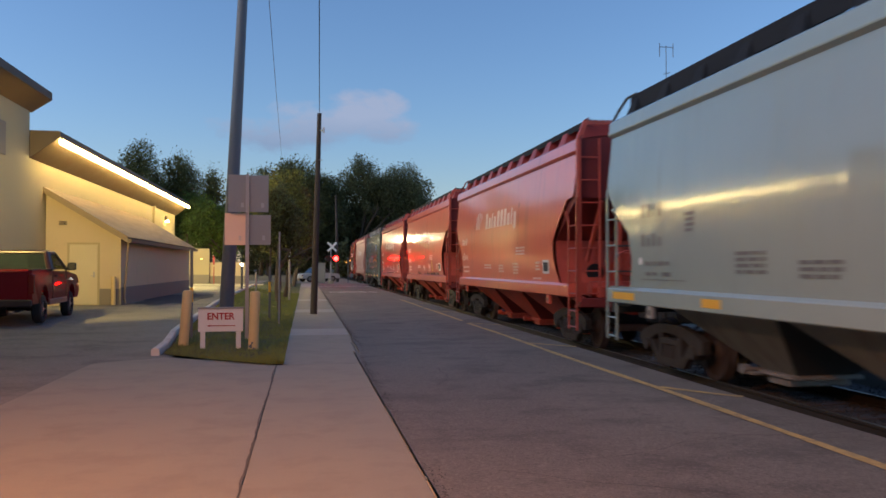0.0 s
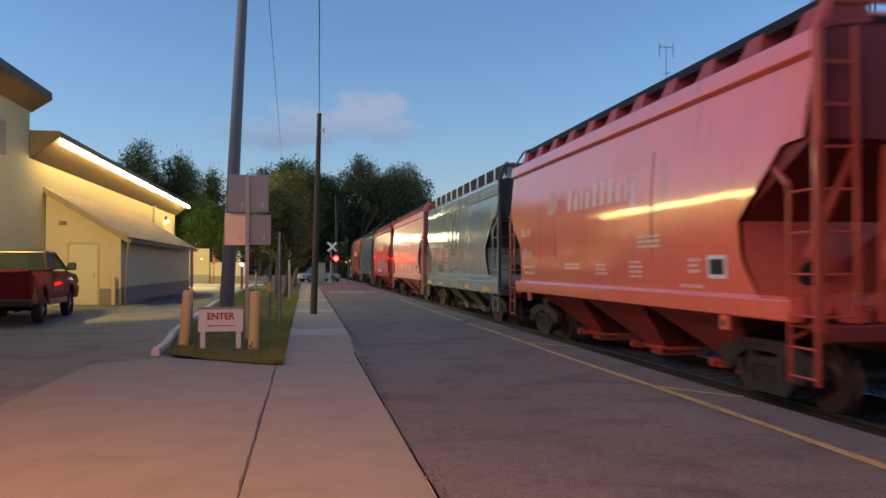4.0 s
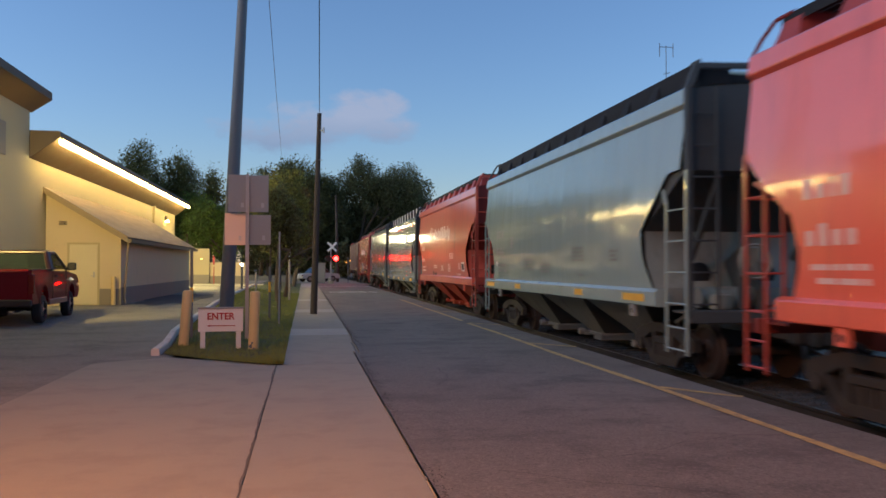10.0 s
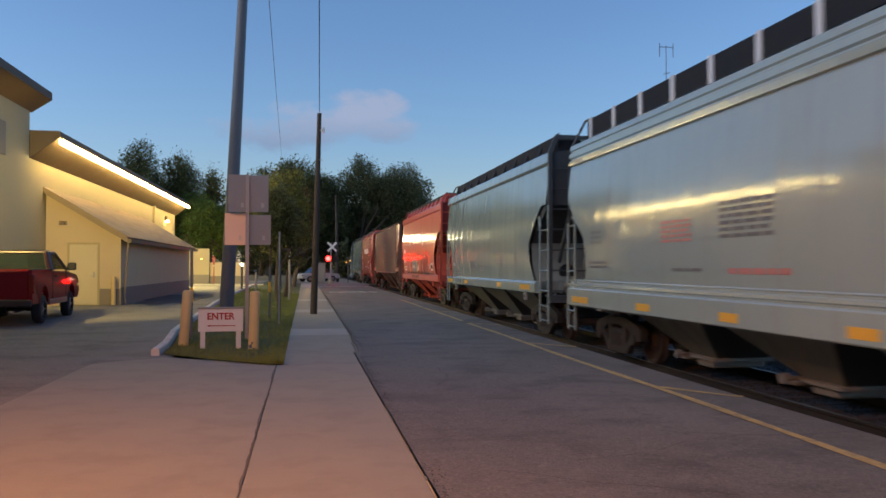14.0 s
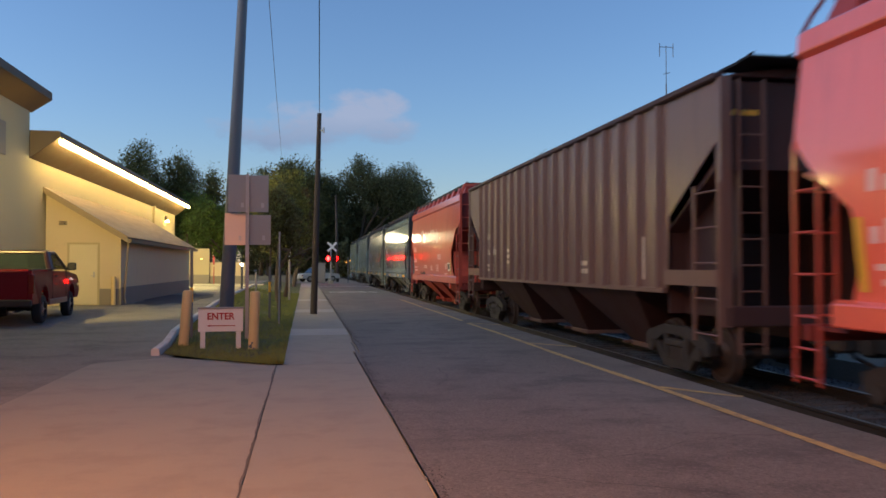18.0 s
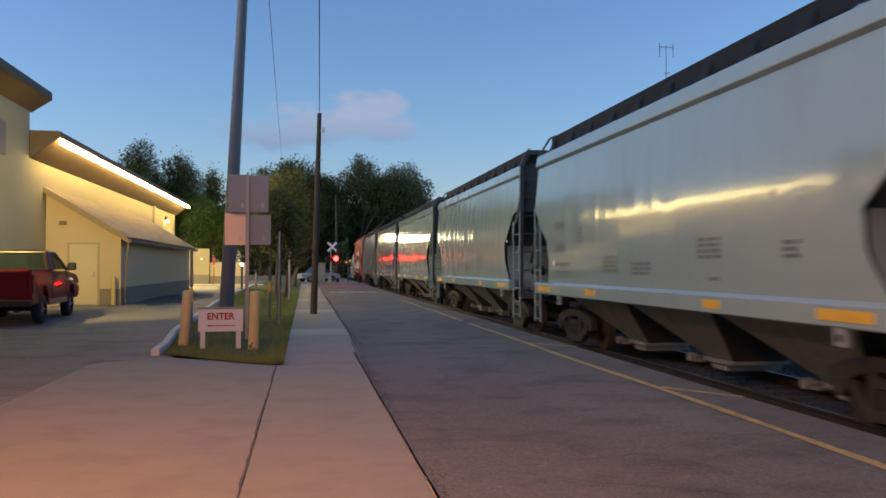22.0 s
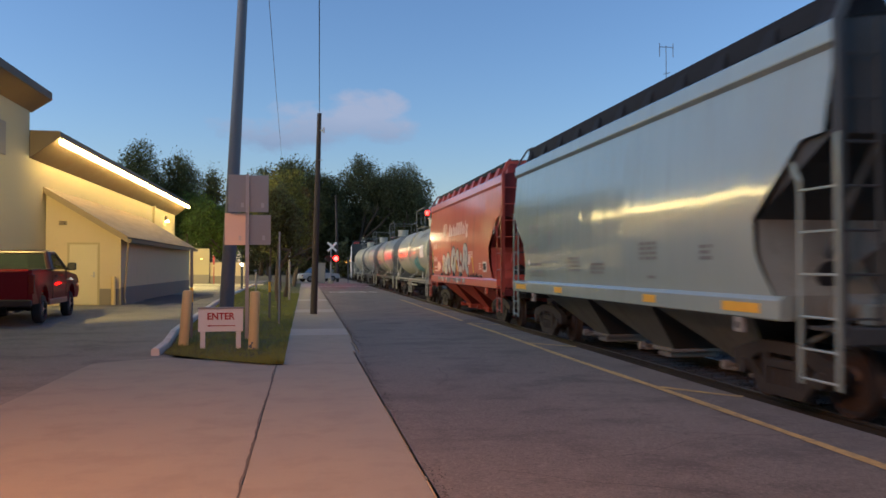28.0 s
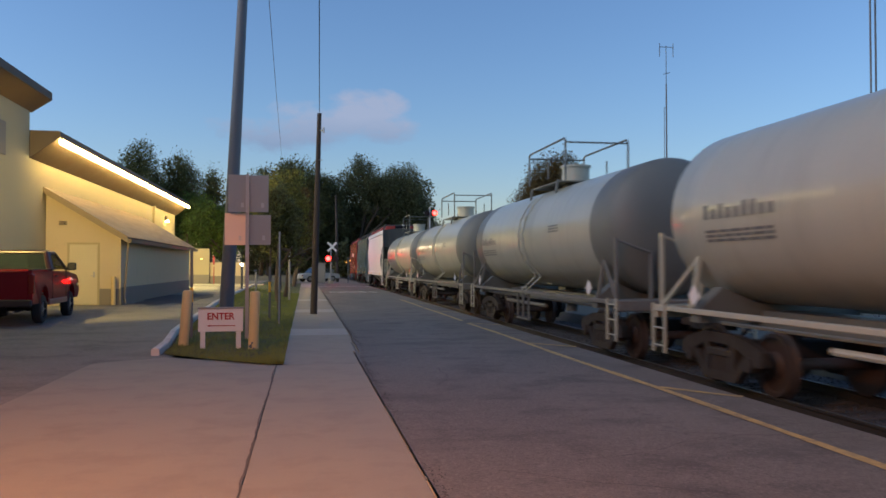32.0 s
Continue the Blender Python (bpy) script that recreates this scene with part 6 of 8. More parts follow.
        s.loft([[(sx * a, yy, z) for a, z in prof] for yy in (-A + sill_lead, A - sill_trail)], 0, True)
        sill = build("side_sill", s, side, car)
        if not warm:
            ends_ = ((0.36, 1.36), (3.84, 4.40), (6.75, 7.25), (9.5, 10.0), (12.35, 13.35)) if silver else ((0.36, 1.36), (3.84, 4.40), (8.9, 9.4), (11.6, 12.55))
            zc = 1.16 if silver else 1.33
            for d0, d1 in ends_:
                build("reflector", Shape().box(min(sx * 1.616, sx * 1.621), max(sx * 1.616, sx * 1.621), A - d1, A - d0, zc - 0.065, zc + 0.065), REFLECTOR, sill, "yellow reflective patch")
    # roof, arched between the chords
    s = Shape()
    w = side_half(z_top) - 0.09
    prof = [(-w, z_eave), (-w * 0.75, z_eave + 0.06), (-w * 0.4, z_eave + 0.1), (0, z_eave + 0.12), (w * 0.4, z_eave + 0.1), (w * 0.75, z_eave + 0.06), (w, z_eave)]
    s.loft([[(a, yy, z) for a, z in prof] for yy in (-A + 0.1, A - 0.04)], 0, False, closed=False)
    build("roof", s, side, car, smooth=True)
    for yy in (-5.2, -2.6, 0, 2.6, 5.2):
        build("hatch_cover", Shape().box(-0.5, 0.5, yy - 1.15, yy + 1.15, zw - 0.06, zw + 0.03, bev=0.03), side, car)
    build("hatch_coaming", Shape().box(-0.62, 0.62, -A + 0.6, A - 0.4, zt - 0.05, zw - 0.06), WALK_GRATE, car)
    # running boards on brackets
    for sx in (-1, 1):
        s = Shape()
        for k in range(4):
            xa = sx * (0.66 + k * 0.145)
            s.box(min(xa, xa + sx * 0.11), max(xa, xa + sx * 0.11), -A + 0.3, A - 0.3, zw, zw + 0.035)
        n_b = 11
        wk = build("running_board", s, WALK_GRATE, car, "dark grated roof walkway")
        for k in range(n_b):
            yy = -A + 0.55 + (2 * A - 1.1) * k / (n_b - 1)
            bt, bb = {"silver": (0.05, 0.05), "grey": (0.12, 0.22)}.get(style, (0.17, 0.30))
            s = Shape()
            low = [(sx * 0.6, zt - 0.02), (sx * (1.2 if silver else 1.36), z_eave - 0.01)]
            high = [(sx * 0.6, zw), (sx * 1.2, zw)]
            s.loft([[(low[0][0], yy - bb, low[0][1]), (low[1][0], yy - bb, low[1][1]), (low[1][0], yy + bb, low[1][1]), (low[0][0], yy + bb, low[0][1])],
                    [(high[0][0], yy - bt, high[0][1]), (high[1][0], yy - bt, high[1][1]), (high[1][0], yy + bt, high[1][1]), (high[0][0], yy + bt, high[0][1])]], 0, True)
            if silver:
                s.box(min(sx * 1.22, sx * 1.25), max(sx * 1.22, sx * 1.25), yy - 0.06, yy + 0.06, z_eave, zw + 0.05)
            build("walkway_bracket", s, SIGN_WHITE if silver else WALK_GRATE if style == "grey" else BRACKET_RED, wk)
        # skirt of mesh seen dark under the walkway edge
        s = Shape()
        s.box(min(sx * 1.206, sx * 1.216), max(sx * 1.206, sx * 1.216), -A + 0.3, A - 0.3, zw - {"silver": 0.36, "grey": 0.26}.get(style, 0.10), zw + 0.04)
        build("toe_board", s, WALK_GRATE, wk)
    # ends
    rungs = (0.55, 0.90, 1.28, 1.78, 2.28, 2.78)
    for sy in (-1, 1):
        e = sy * A
        i = lambda d: e - sy * d
        lead = sy < 0
        cut = LEAD_CUT if lead else TRAIL_CUT
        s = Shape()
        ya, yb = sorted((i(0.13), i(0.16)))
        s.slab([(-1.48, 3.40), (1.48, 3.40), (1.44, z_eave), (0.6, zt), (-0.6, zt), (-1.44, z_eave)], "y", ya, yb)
        build("end_wall", s, shaded_end, car)
        end_sheets(car, i, cut, shaded_end, bay_mat, sy)
        # added dark plate: hides the bright background seen through the open end
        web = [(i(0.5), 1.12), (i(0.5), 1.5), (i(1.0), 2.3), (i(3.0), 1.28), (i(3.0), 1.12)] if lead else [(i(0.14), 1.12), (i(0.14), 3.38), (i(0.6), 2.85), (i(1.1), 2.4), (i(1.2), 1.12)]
        build("centre_web", Shape().slab(web, "x", -0.02, 0.02), shaded_end, car)
        for sx in (-1, 1):
            if lead:
                # slim corner post that bends in over the roof
                s = Shape()
                s.box(*sorted((sx * 1.47, sx * 1.56)), *sorted((i(0.0), i(0.11))), 1.1, z_eave - 0.02)
                s.bar((sx * 1.515, i(0.055), z_eave - 0.05), (sx * 1.36, i(0.055), zw - 0.08), 0.10, 0.09)
                s.bar((sx * 1.37, i(0.055), zw - 0.09), (sx * 0.1, i(0.055), zw - 0.05), 0.10, 0.09)
                build("corner_post", s, shaded_end if not warm else bay_mat, car)
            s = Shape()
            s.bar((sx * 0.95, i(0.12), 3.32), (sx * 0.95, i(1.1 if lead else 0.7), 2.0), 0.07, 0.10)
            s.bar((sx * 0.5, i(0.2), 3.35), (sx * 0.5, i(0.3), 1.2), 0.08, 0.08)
            build("end_brace", s, shaded_end if not warm else bay_mat, car)
            # side ladder: a long outer stile, a short inner one bent back to the sheet, rungs half a metre apart
            s = Shape()
            inner = 0.52 if warm else 0.68
            if not lead:
                inner = 0.44
            s.box(*sorted((sx * 1.565, sx * 1.60)), *sorted((i(-0.025), i(0.025))), 0.48, 3.38 if not (silver and not lead) else 2.85)
            s.box(*sorted((sx * 1.565, sx * 1.60)), *sorted((i(inner), i(inner + 0.045))), 0.48, 2.90)
            s.bar((sx * 1.58, i(inner + 0.03), 2.88), (sx * 1.53, i(outline_at(cut, 3.16) - 0.02), 3.14 if lead else 2.98), 0.05, 0.05)
            lad_mat = LADDER_RED if style == "red" else side
            lad = build("ladder", s, lad_mat, car)
            rung = None
            for z in rungs:
                if rung is None:
                    rung = build("rung", Shape().tube((sx * 1.585, i(0.0), 0), (sx * 1.585, i(inner + 0.03), 0), 0.017, n=6), lad_mat, lad, m=pose(0, 0, z))
                else:
                    again(rung, lad, pose(0, 0, z))
            s = Shape()
            s.path([(sx * 1.2, i(0.55), zw + 0.05), (sx * 1.24, i(0.2), zw + 0.03), (sx * 1.36, i(0.06), z_eave + 0.22), (sx * 1.5, i(0.02), z_eave - 0.05)], 0.028, 7)
            build("grab_rail", s, shaded_end, car)
        # end sill, platform, end ladder
        s = Shape()
        ya, yb = sorted((i(0.0), i(0.16)))
        s.box(-1.5, 1.5, ya, yb, 0.98, 1.18, bev=0.015)
        ya, yb = sorted((i(0.2), i(0.75)))
        s.box(-1.45, 1.45, ya, yb, 1.12, 1.16)
        build("end_sill", s, shaded_end, car)
        s = Shape()
        s.box(-1.06, -1.02, *sorted((i(0.0), i(0.05))), 1.2, z_eave)
        climb = build("end_ladder", s, shaded_end if not warm else bay_mat, car)
        rung = build("rung", Shape().tube((-1.50, i(0.025), 0), (-1.04, i(0.025), 0), 0.016, n=6), shaded_end if not warm else bay_mat, climb, m=pose(0, 0, 1.28))
        for k in range(1, 7):
            again(rung, climb, pose(0, 0, 1.28 + k * 0.5))
        if lead:
            s = Shape()
            n = 20
            rings = []
            for k in range(n + 1):
                a = 2 * math.pi * k / n
                c = Vector((-0.42 + 0.27 * math.cos(a), i(0.0), 1.95 + 0.27 * math.sin(a)))
                rings.append([c + Vector((0.022 * math.cos(a) * math.cos(b), 0.022 * math.sin(b), 0.022 * math.sin(a) * math.cos(b))) for b in (0, 1.57, 3.14, 4.71)])
            s.loft(rings, 0, False)
            for k in range(5):
                a = 2 * math.pi * k / 5
                s.tube((-0.42, i(0.0), 1.95), (-0.42 + 0.27 * math.cos(a), i(0.0), 1.95 + 0.27 * math.sin(a)), 0.012, n=5)
            s.box(-0.57, -0.27, *sorted((i(0.06), i(0.2))), 1.7, 2.2, bev=0.03)
            build("brake_wheel", s, bay_mat, car)
            s = Shape()
            s.tube((-1.0, i(0.8), 1.36), (0.1, i(0.8), 1.36), 0.18, n=14)
            build("air_tank", s, bay_mat, car, smooth=True)
            s = Shape()
            s.path([(-1.3, i(0.3), 1.2), (-1.32, i(0.9), 0.95), (-1.1, i(1.2), 0.85)], 0.025, 6)
            build("brake_pipe", s, bay_mat, car)
            build("brake_valve", Shape().box(-0.9, -0.6, *sorted((i(0.35), i(0.6))), 1.17, 1.42, bev=0.02), bay_mat, car)
        coupler_part(car, i(0.1), sy)
        truck_part(car, i(1.80))
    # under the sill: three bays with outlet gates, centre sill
    build("centre_sill", Shape().box(-0.25, 0.25, -A + 0.2, A - 0.2, 0.8, 1.12), shaded_end, car)
    for yy in (-3.3, 0.0, 3.3):
        s = Shape()
        top = [(-1.40, yy - 1.63, 1.24), (1.40, yy - 1.63, 1.24), (1.40, yy + 1.63, 1.24), (-1.40, yy + 1.63, 1.24)]
        yo_ = yy - 0.30
        low = [(-0.48, yo_ - 0.42, 0.30), (0.48, yo_ - 0.42, 0.30), (0.48, yo_ + 0.42, 0.30), (-0.48, yo_ + 0.42, 0.30)]
        s.loft([low, top], 0, True)
        # slope faces take the darkened end paint, shade under the car put into colour
        for q in (0, 2):
            s.m[q] = 1
        bay = build("hopper_bay", s, [bay_mat, shaded_end], car)
        s = Shape()
        s.box(-0.56, 0.56, yo_ - 0.44, yo_ + 0.44, 0.24, 0.305, bev=0.01)
        s.box(-0.5, 0.5, yo_ - 0.26, yo_ + 0.26, 0.12, 0.24, bev=0.02)
        s.tube((-0.72, yo_ + 0.62, 0.28), (0.72, yo_ + 0.62, 0.28), 0.03, n=8)
        s.tube((-0.74, yo_ + 0.62, 0.28), (-0.62, yo_ + 0.62, 0.28), 0.08, n=8)
        s.box(-0.66, 0.66, yo_ + 0.46, yo_ + 0.72, 0.20, 0.25, bev=0.01)
        build("outlet_gate", s, bay_mat if warm else SIGN_BACK, bay)
    for sx in (-1, 1):
        for yy in (A - 1.95, -A + 2.1):
            tow = build("tow_plate", Shape().box(min(sx * 1.53, sx * 1.6), max(sx * 1.53, sx * 1.6), yy - 0.11, yy + 0.11, 0.98, 1.19, bev=0.008), side if warm else SIGN_BACK, car)
            # no opening: a black disc gives the eye its darkness
            build("tow_eye", Shape().tube((sx * 1.595, yy, 1.08), (sx * 1.604, yy, 1.08), 0.05, n=14), BLACK, tow, "black disc in place of the plate's round eye")
    # plain blocks of lettering on the street side
    s = Shape()
    if warm:
        on_side(s, glyphs("aoia", 1.30, 2.66, 0.24, 0.20, 0.06, A), 0)
        on_side(s, glyphs("oaoo", 1.33, 2.11, 0.26, 0.20, 0.06, A), 0)
        on_side(s, bars(1.4, 2.4, 1.90, 1, 0.07, A) + bars(1.5, 2.4, 1.74, 1, 0.07, A), 0)
        on_side(s, glyphs("aoioaaaoip", 5.12, 3.10, 0.50, 0.36, 0.09, A), 0)
        icon = []
        for k in range(5):
            b0, t0 = 3.60 + k * 0.13, 3.62 + k * 0.17
            icon.append(([(b0, 3.13), (b0 + 0.07, 3.13), (t0 + 0.11, 3.48 + 0.05 * math.sin(k)), (t0 + 0.02, 3.50 + 0.05 * math.sin(k))], A))
        for k in range(8):
            a0, a1 = 0.38 * k + 0.1, 0.38 * (k + 1) + 0.1
            for r0, r1 in ((0.50, 0.43), (0.37, 0.31), (0.25, 0.2)):
                icon.append(([(4.10 - r0 * math.cos(a0), 3.46 + 0.46 * r0 * math.sin(a0)), (4.10 - r0 * math.cos(a1), 3.46 + 0.46 * r0 * math.sin(a1)), (4.10 - r1 * math.cos(a1), 3.46 + 0.46 * r1 * math.sin(a1)), (4.10 - r1 * math.cos(a0), 3.46 + 0.46 * r1 * math.sin(a0))], A))
        on_side(s, icon, 0)
        for d0, d1, z, n in ((4.9, 5.9, 1.95, 2), (6.9, 7.5, 1.93, 3), (8.6, 9.2, 1.98, 4), (9.0, 9.9, 2.42, 3), (10.9, 11.3, 2.0, 3), (10.6, 11.4, 1.6, 1)):
            on_side(s, bars(d0, d1, z, n, 0.05, A), 0)
        build("lettering", s, LETTER_WHITE if style == "pink" else LETTER_FADED, car, "faded white stencilled lettering")["kind"] = "stuff"
        s = Shape()
        on_side(s, [(rect(11.5, 12.05, 1.70, 2.04), A)], 0, 0.006)
        on_side(s, [(rect(11.58, 11.97, 1.76, 1.98), A)], 1, 0.010)
        build("placard", s, [LETTER_WHITE, BLACK], car, "white-framed black square placard")
    elif style == "grey":
        on_side(s, glyphs("aaia", 1.66, 2.72, 0.24, 0.18, 0.07, A), 0)
        on_side(s, glyphs("aoao", 1.66, 2.22, 0.22, 0.18, 0.05, A), 0)
        on_side(s, bars(1.75, 2.7, 1.96, 1, 0.07, A) + bars(1.75, 2.2, 1.78, 1, 0.06, A) + bars(2.4, 2.75, 1.78, 1, 0.07, A) + [(rect(1.55, 3.25, 1.64, 1.655), A)], 0)
        for d0, d1, z, n in ((3.3, 3.6, 2.72, 4), (4.75, 5.5, 2.08, 4), (6.2, 7.0, 1.95, 3), (8.7, 9.4, 2.30, 4), (9.0, 9.3, 1.72, 1), (10.9, 11.3, 2.2, 3)):
            on_side(s, bars(d0, d1, z, n, 0.05, A), 0)
        build("lettering", s, LETTER_DARK, car, "small dark stencilled lettering")["kind"] = "stuff"
        n = 14
        s = Shape()
        on_side(s, [([(1.58 + 0.07 * math.cos(2 * math.pi * k / n), 1.97 + 0.07 * math.sin(2 * math.pi * k / n)) for k in range(n)], A)], 0)
        build("round_decal", s, SIGN_WHITE, car, "small round white decal")
    elif silver:
        on_side(s, glyphs("aaaa", 10.3, 3.22, 0.50, 0.36, 0.09, A), 1)
        on_side(s, bars(1.5, 2.1, 2.60, 3, 0.06, A) + bars(1.4, 2.4, 1.98, 2, 0.05, A) + bars(5.2, 6.2, 1.85, 1, 0.05, A) + bars(6.75, 8.1, 2.80, 6, 0.055, A) + bars(11.4, 11.95, 2.02, 3, 0.04, A), 0)
        on_side(s, bars(4.85, 5.9, 2.62, 5, 0.045, A), 2)
        on_side(s, bars(6.95, 8.5, 1.85, 1, 0.08, A), 2)
        build("lettering", s, [LETTER_DARK, LETTER_BLUE, LETTER_RED], car, "big dark blue initials and small stencils")["kind"] = "stuff"
    return car


def ribbed_hopper(m):
    """A long ribbed brown hopper car with straight posts along its sides."""
    car = thing("ribbed_hopper_car", m, "dull brown ribbed hopper car with tan lettering", "freight car", "cars of the freight train")
    A, H, W = 9.0, 4.60, 1.52
    for sx in (-1, 1):
        s = Shape()
        out = [(-A + 0.12, 3.75), (-A + 0.12, H), (A - 0.12, H), (A - 0.12, 3.75), (A - 1.75, 2.70), (A - 1.82, 1.48), (-A + 1.82, 1.48), (-A + 1.75, 2.70)]
        s.slab(out, "x", *sorted((sx * (W - 0.015), sx * W)))
        build("side_sheet", s, CAR_BROWN, car)
        n = 18
        s = Shape()
        s.slab([(sx * W, 0), (sx * (W + 0.09), 0.03), (sx * (W + 0.10), 0.05), (sx * (W + 0.10), 0.10), (sx * (W + 0.09), 0.12), (sx * W, 0.15)], "z", 1.50, H - 0.02)
        r0 = None
        for k in range(n):
            yy = -A + 1.98 + (2 * A - 4.1) * k / (n - 1)
            m2 = pose(0, yy, 0)
            if r0 is None:
                r0 = build("side_rib", s, CAR_BROWN, car, m=m2)
            else:
                again(r0, car, m2)
        build("side_sill", Shape().box(*sorted((sx * (W + 0.001), sx * (W + 0.075))), -A + 1.83, A - 1.83, 1.44, 1.52), CAR_BROWN, car)
        for ya, yb in ((-A + 0.1, -A + 1.86), (A - 1.86, A - 0.1)):
            build("end_sill_bar", Shape().box(*sorted((sx * (W - 0.1), sx * (W + 0.06))), ya, yb, 1.58, 1.82), CAR_BROWN, car)
        build("top_chord", Shape().box(*sorted((sx * (W - 0.1), sx * (W + 0.09))), -A + 0.1, A - 0.1, H, H + 0.10, bev=0.02), CAR_END_BROWN_SHADED, car)
        for sy in (-1, 1):
            e = sy * A
            build("corner_post", Shape().box(*sorted((sx * 1.38, sx * 1.55)), *sorted((e, e - sy * 0.13)), 1.0, H + 0.02), CAR_BROWN, car)
            ladder_part(car, sx * 1.56, *sorted((e - sy * 0.05, e - sy * 0.80)), 0.75, 3.1, CAR_BROWN, 5)
            build("end_brace", Shape().bar((sx * 1.35, e - sy * 0.2, 3.55), (sx * 1.35, e - sy * 1.7, 2.60), 0.08, 0.12), CAR_END_BROWN_SHADED, car)
    build("roof", Shape().slab([(-W + 0.08, H + 0.06), (W - 0.08, H + 0.06), (0.5, H + 0.2), (-0.5, H + 0.2)], "y", -A + 0.12, A - 0.12), CAR_END_BROWN_SHADED, car)
    build("running_board", Shape().box(-0.7, -0.4, -A + 0.1, A - 0.1, H + 0.24, H + 0.28).box(0.4, 0.7, -A + 0.1, A - 0.1, H + 0.24, H + 0.28).box(-1.2, 1.2, -A, -A + 0.7, H + 0.24, H + 0.28).box(-1.2, 1.2, A - 0.7, A, H + 0.24, H + 0.28), WALK_GRATE, car)
    for sy in (-1, 1):
        e = sy * A
        i = lambda d: e - sy * d
        # end plates in the darkened brown that carries their shade
        build("end_wall", Shape().box(-W + 0.02, W - 0.02, *sorted((i(0.2), i(0.24))), 3.3, H), CAR_END_BROWN_SHADED, car)
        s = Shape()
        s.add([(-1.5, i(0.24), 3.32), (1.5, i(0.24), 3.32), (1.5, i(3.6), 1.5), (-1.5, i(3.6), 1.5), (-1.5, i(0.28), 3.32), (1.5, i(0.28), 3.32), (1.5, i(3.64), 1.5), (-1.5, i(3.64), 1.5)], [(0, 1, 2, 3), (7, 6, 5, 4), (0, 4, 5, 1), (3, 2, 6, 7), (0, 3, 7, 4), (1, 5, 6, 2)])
        build("slope_sheet", s, CAR_END_BROWN_SHADED, car)
        build("end_sill", Shape().box(-1.5, 1.5, *sorted((i(0), i(0.18))), 1.0, 1.3, bev=0.02), CAR_END_BROWN_SHADED, car)
        build("end_panel", Shape().box(-1.45, 1.45, *sorted((i(1.88), i(1.92))), 1.1, 2.55), CAR_END_BROWN_SHADED, car)
        # extra plates in darkened brown block the view through this end
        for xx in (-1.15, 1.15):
            build("end_web", Shape().slab([(i(0.19), 1.1), (i(0.19), 3.28), (i(0.28), 3.28), (i(1.87), 2.41), (i(1.87), 1.1)], "x", xx - 0.012, xx + 0.012), CAR_END_BROWN_SHADED, car)
        s = Shape()
        for xx in (-1.2, -0.6, 0.6, 1.2):
            s.bar((xx, i(0.05), H + 0.26), (xx, i(-0.28), H + 0.30), 0.03, 0.03)
        s.box(-1.25, 1.25, *sorted((i(-0.3), i(0.05))), H + 0.24, H + 0.27)
        build("roof_step", s, WALK_GRATE, car, "grated step at the end of the roof walk")
        s = Shape()
        s.box(-1.3, -0.85, *sorted((i(0.185), i(0.199))), H - 0.5, H - 0.42)
        build("reflector", s, REFLECTOR, car, "small yellow patch on the end wall")
        s = Shape()
        s.box(-1.27, -1.23, *sorted((i(0.02), i(0.06))), 0.6, H)
        climb = build("end_ladder", s, CAR_BROWN, car)
        build("ladder_rail", Shape().box(-0.87, -0.83, *sorted((i(0.02), i(0.06))), 0.6, H), CAR_BROWN, climb)
        rung = build("rung", Shape().tube((-1.25, i(0.04), 0), (-0.85, i(0.04), 0), 0.014, n=6), CAR_BROWN, climb, m=pose(0, 0, 0.75))
        for k in range(1, 9):
            again(rung, climb, pose(0, 0, 0.75 + k * 0.38))
        coupler_part(car, i(0.1), sy)
        truck_part(car, i(2.3))
    build("centre_sill", Shape().box(-0.25, 0.25, -A + 0.2, A - 0.2, 0.8, 1.1), CAR_END_BROWN_SHADED, car)
    for yy in (-3.9, 0, 3.9):
        s = Shape()
        s.loft([[(-0.6, yy - 0.9, 0.32), (0.6, yy - 0.9, 0.32), (0.6, yy + 0.2, 0.32), (-0.6, yy + 0.2, 0.32)], [(-1.5, yy - 1.85, 1.5), (1.5, yy - 1.85, 1.5), (1.5, yy + 1.85, 1.5), (-1.5, yy + 1.85, 1.5)]], 0, True)
        # both kinds of face take the darkened end brown
        for q in (0, 2):
            s.m[q] = 1
        bay = build("hopper_bay", s, [CAR_END_BROWN_SHADED, CAR_END_BROWN_SHADED], car)
        build("outlet_gate", Shape().box(-0.65, 0.65, yy - 0.95, yy + 0.25, 0.24, 0.33, bev=0.01).tube((-0.8, yy + 0.35, 0.3), (0.8, yy + 0.35, 0.3), 0.03), CAR_BROWN, bay)
    s = Shape()
    flat = lambda qs: [s.add([(-W - 0.004, A - d, z) for d, z in q], [tuple(range(len(q)))]) for q, _ in qs]
    flat(glyphs("axxa", 2.55, 2.75, 0.24, 0.2, 0.14, 0))
    flat(glyphs("aaoaao", 2.55, 2.25, 0.24, 0.2, 0.10, 0))
    flat(bars(2.6, 3.8, 1.95, 2, 0.08, 0) + bars(5.5, 6.2, 2.4, 3, 0.1, 0) + bars(12.0, 12.6, 2.0, 2, 0.1, 0))
    flat([(rect(15.15, 15.3, 1.65, 2.4), 0), (rect(7.6, 7.75, 1.6, 2.1), 0)])
    build("lettering", s, LETTER_TAN, car, "faded tan stencilled lettering")["kind"] = "stuff"
    return car


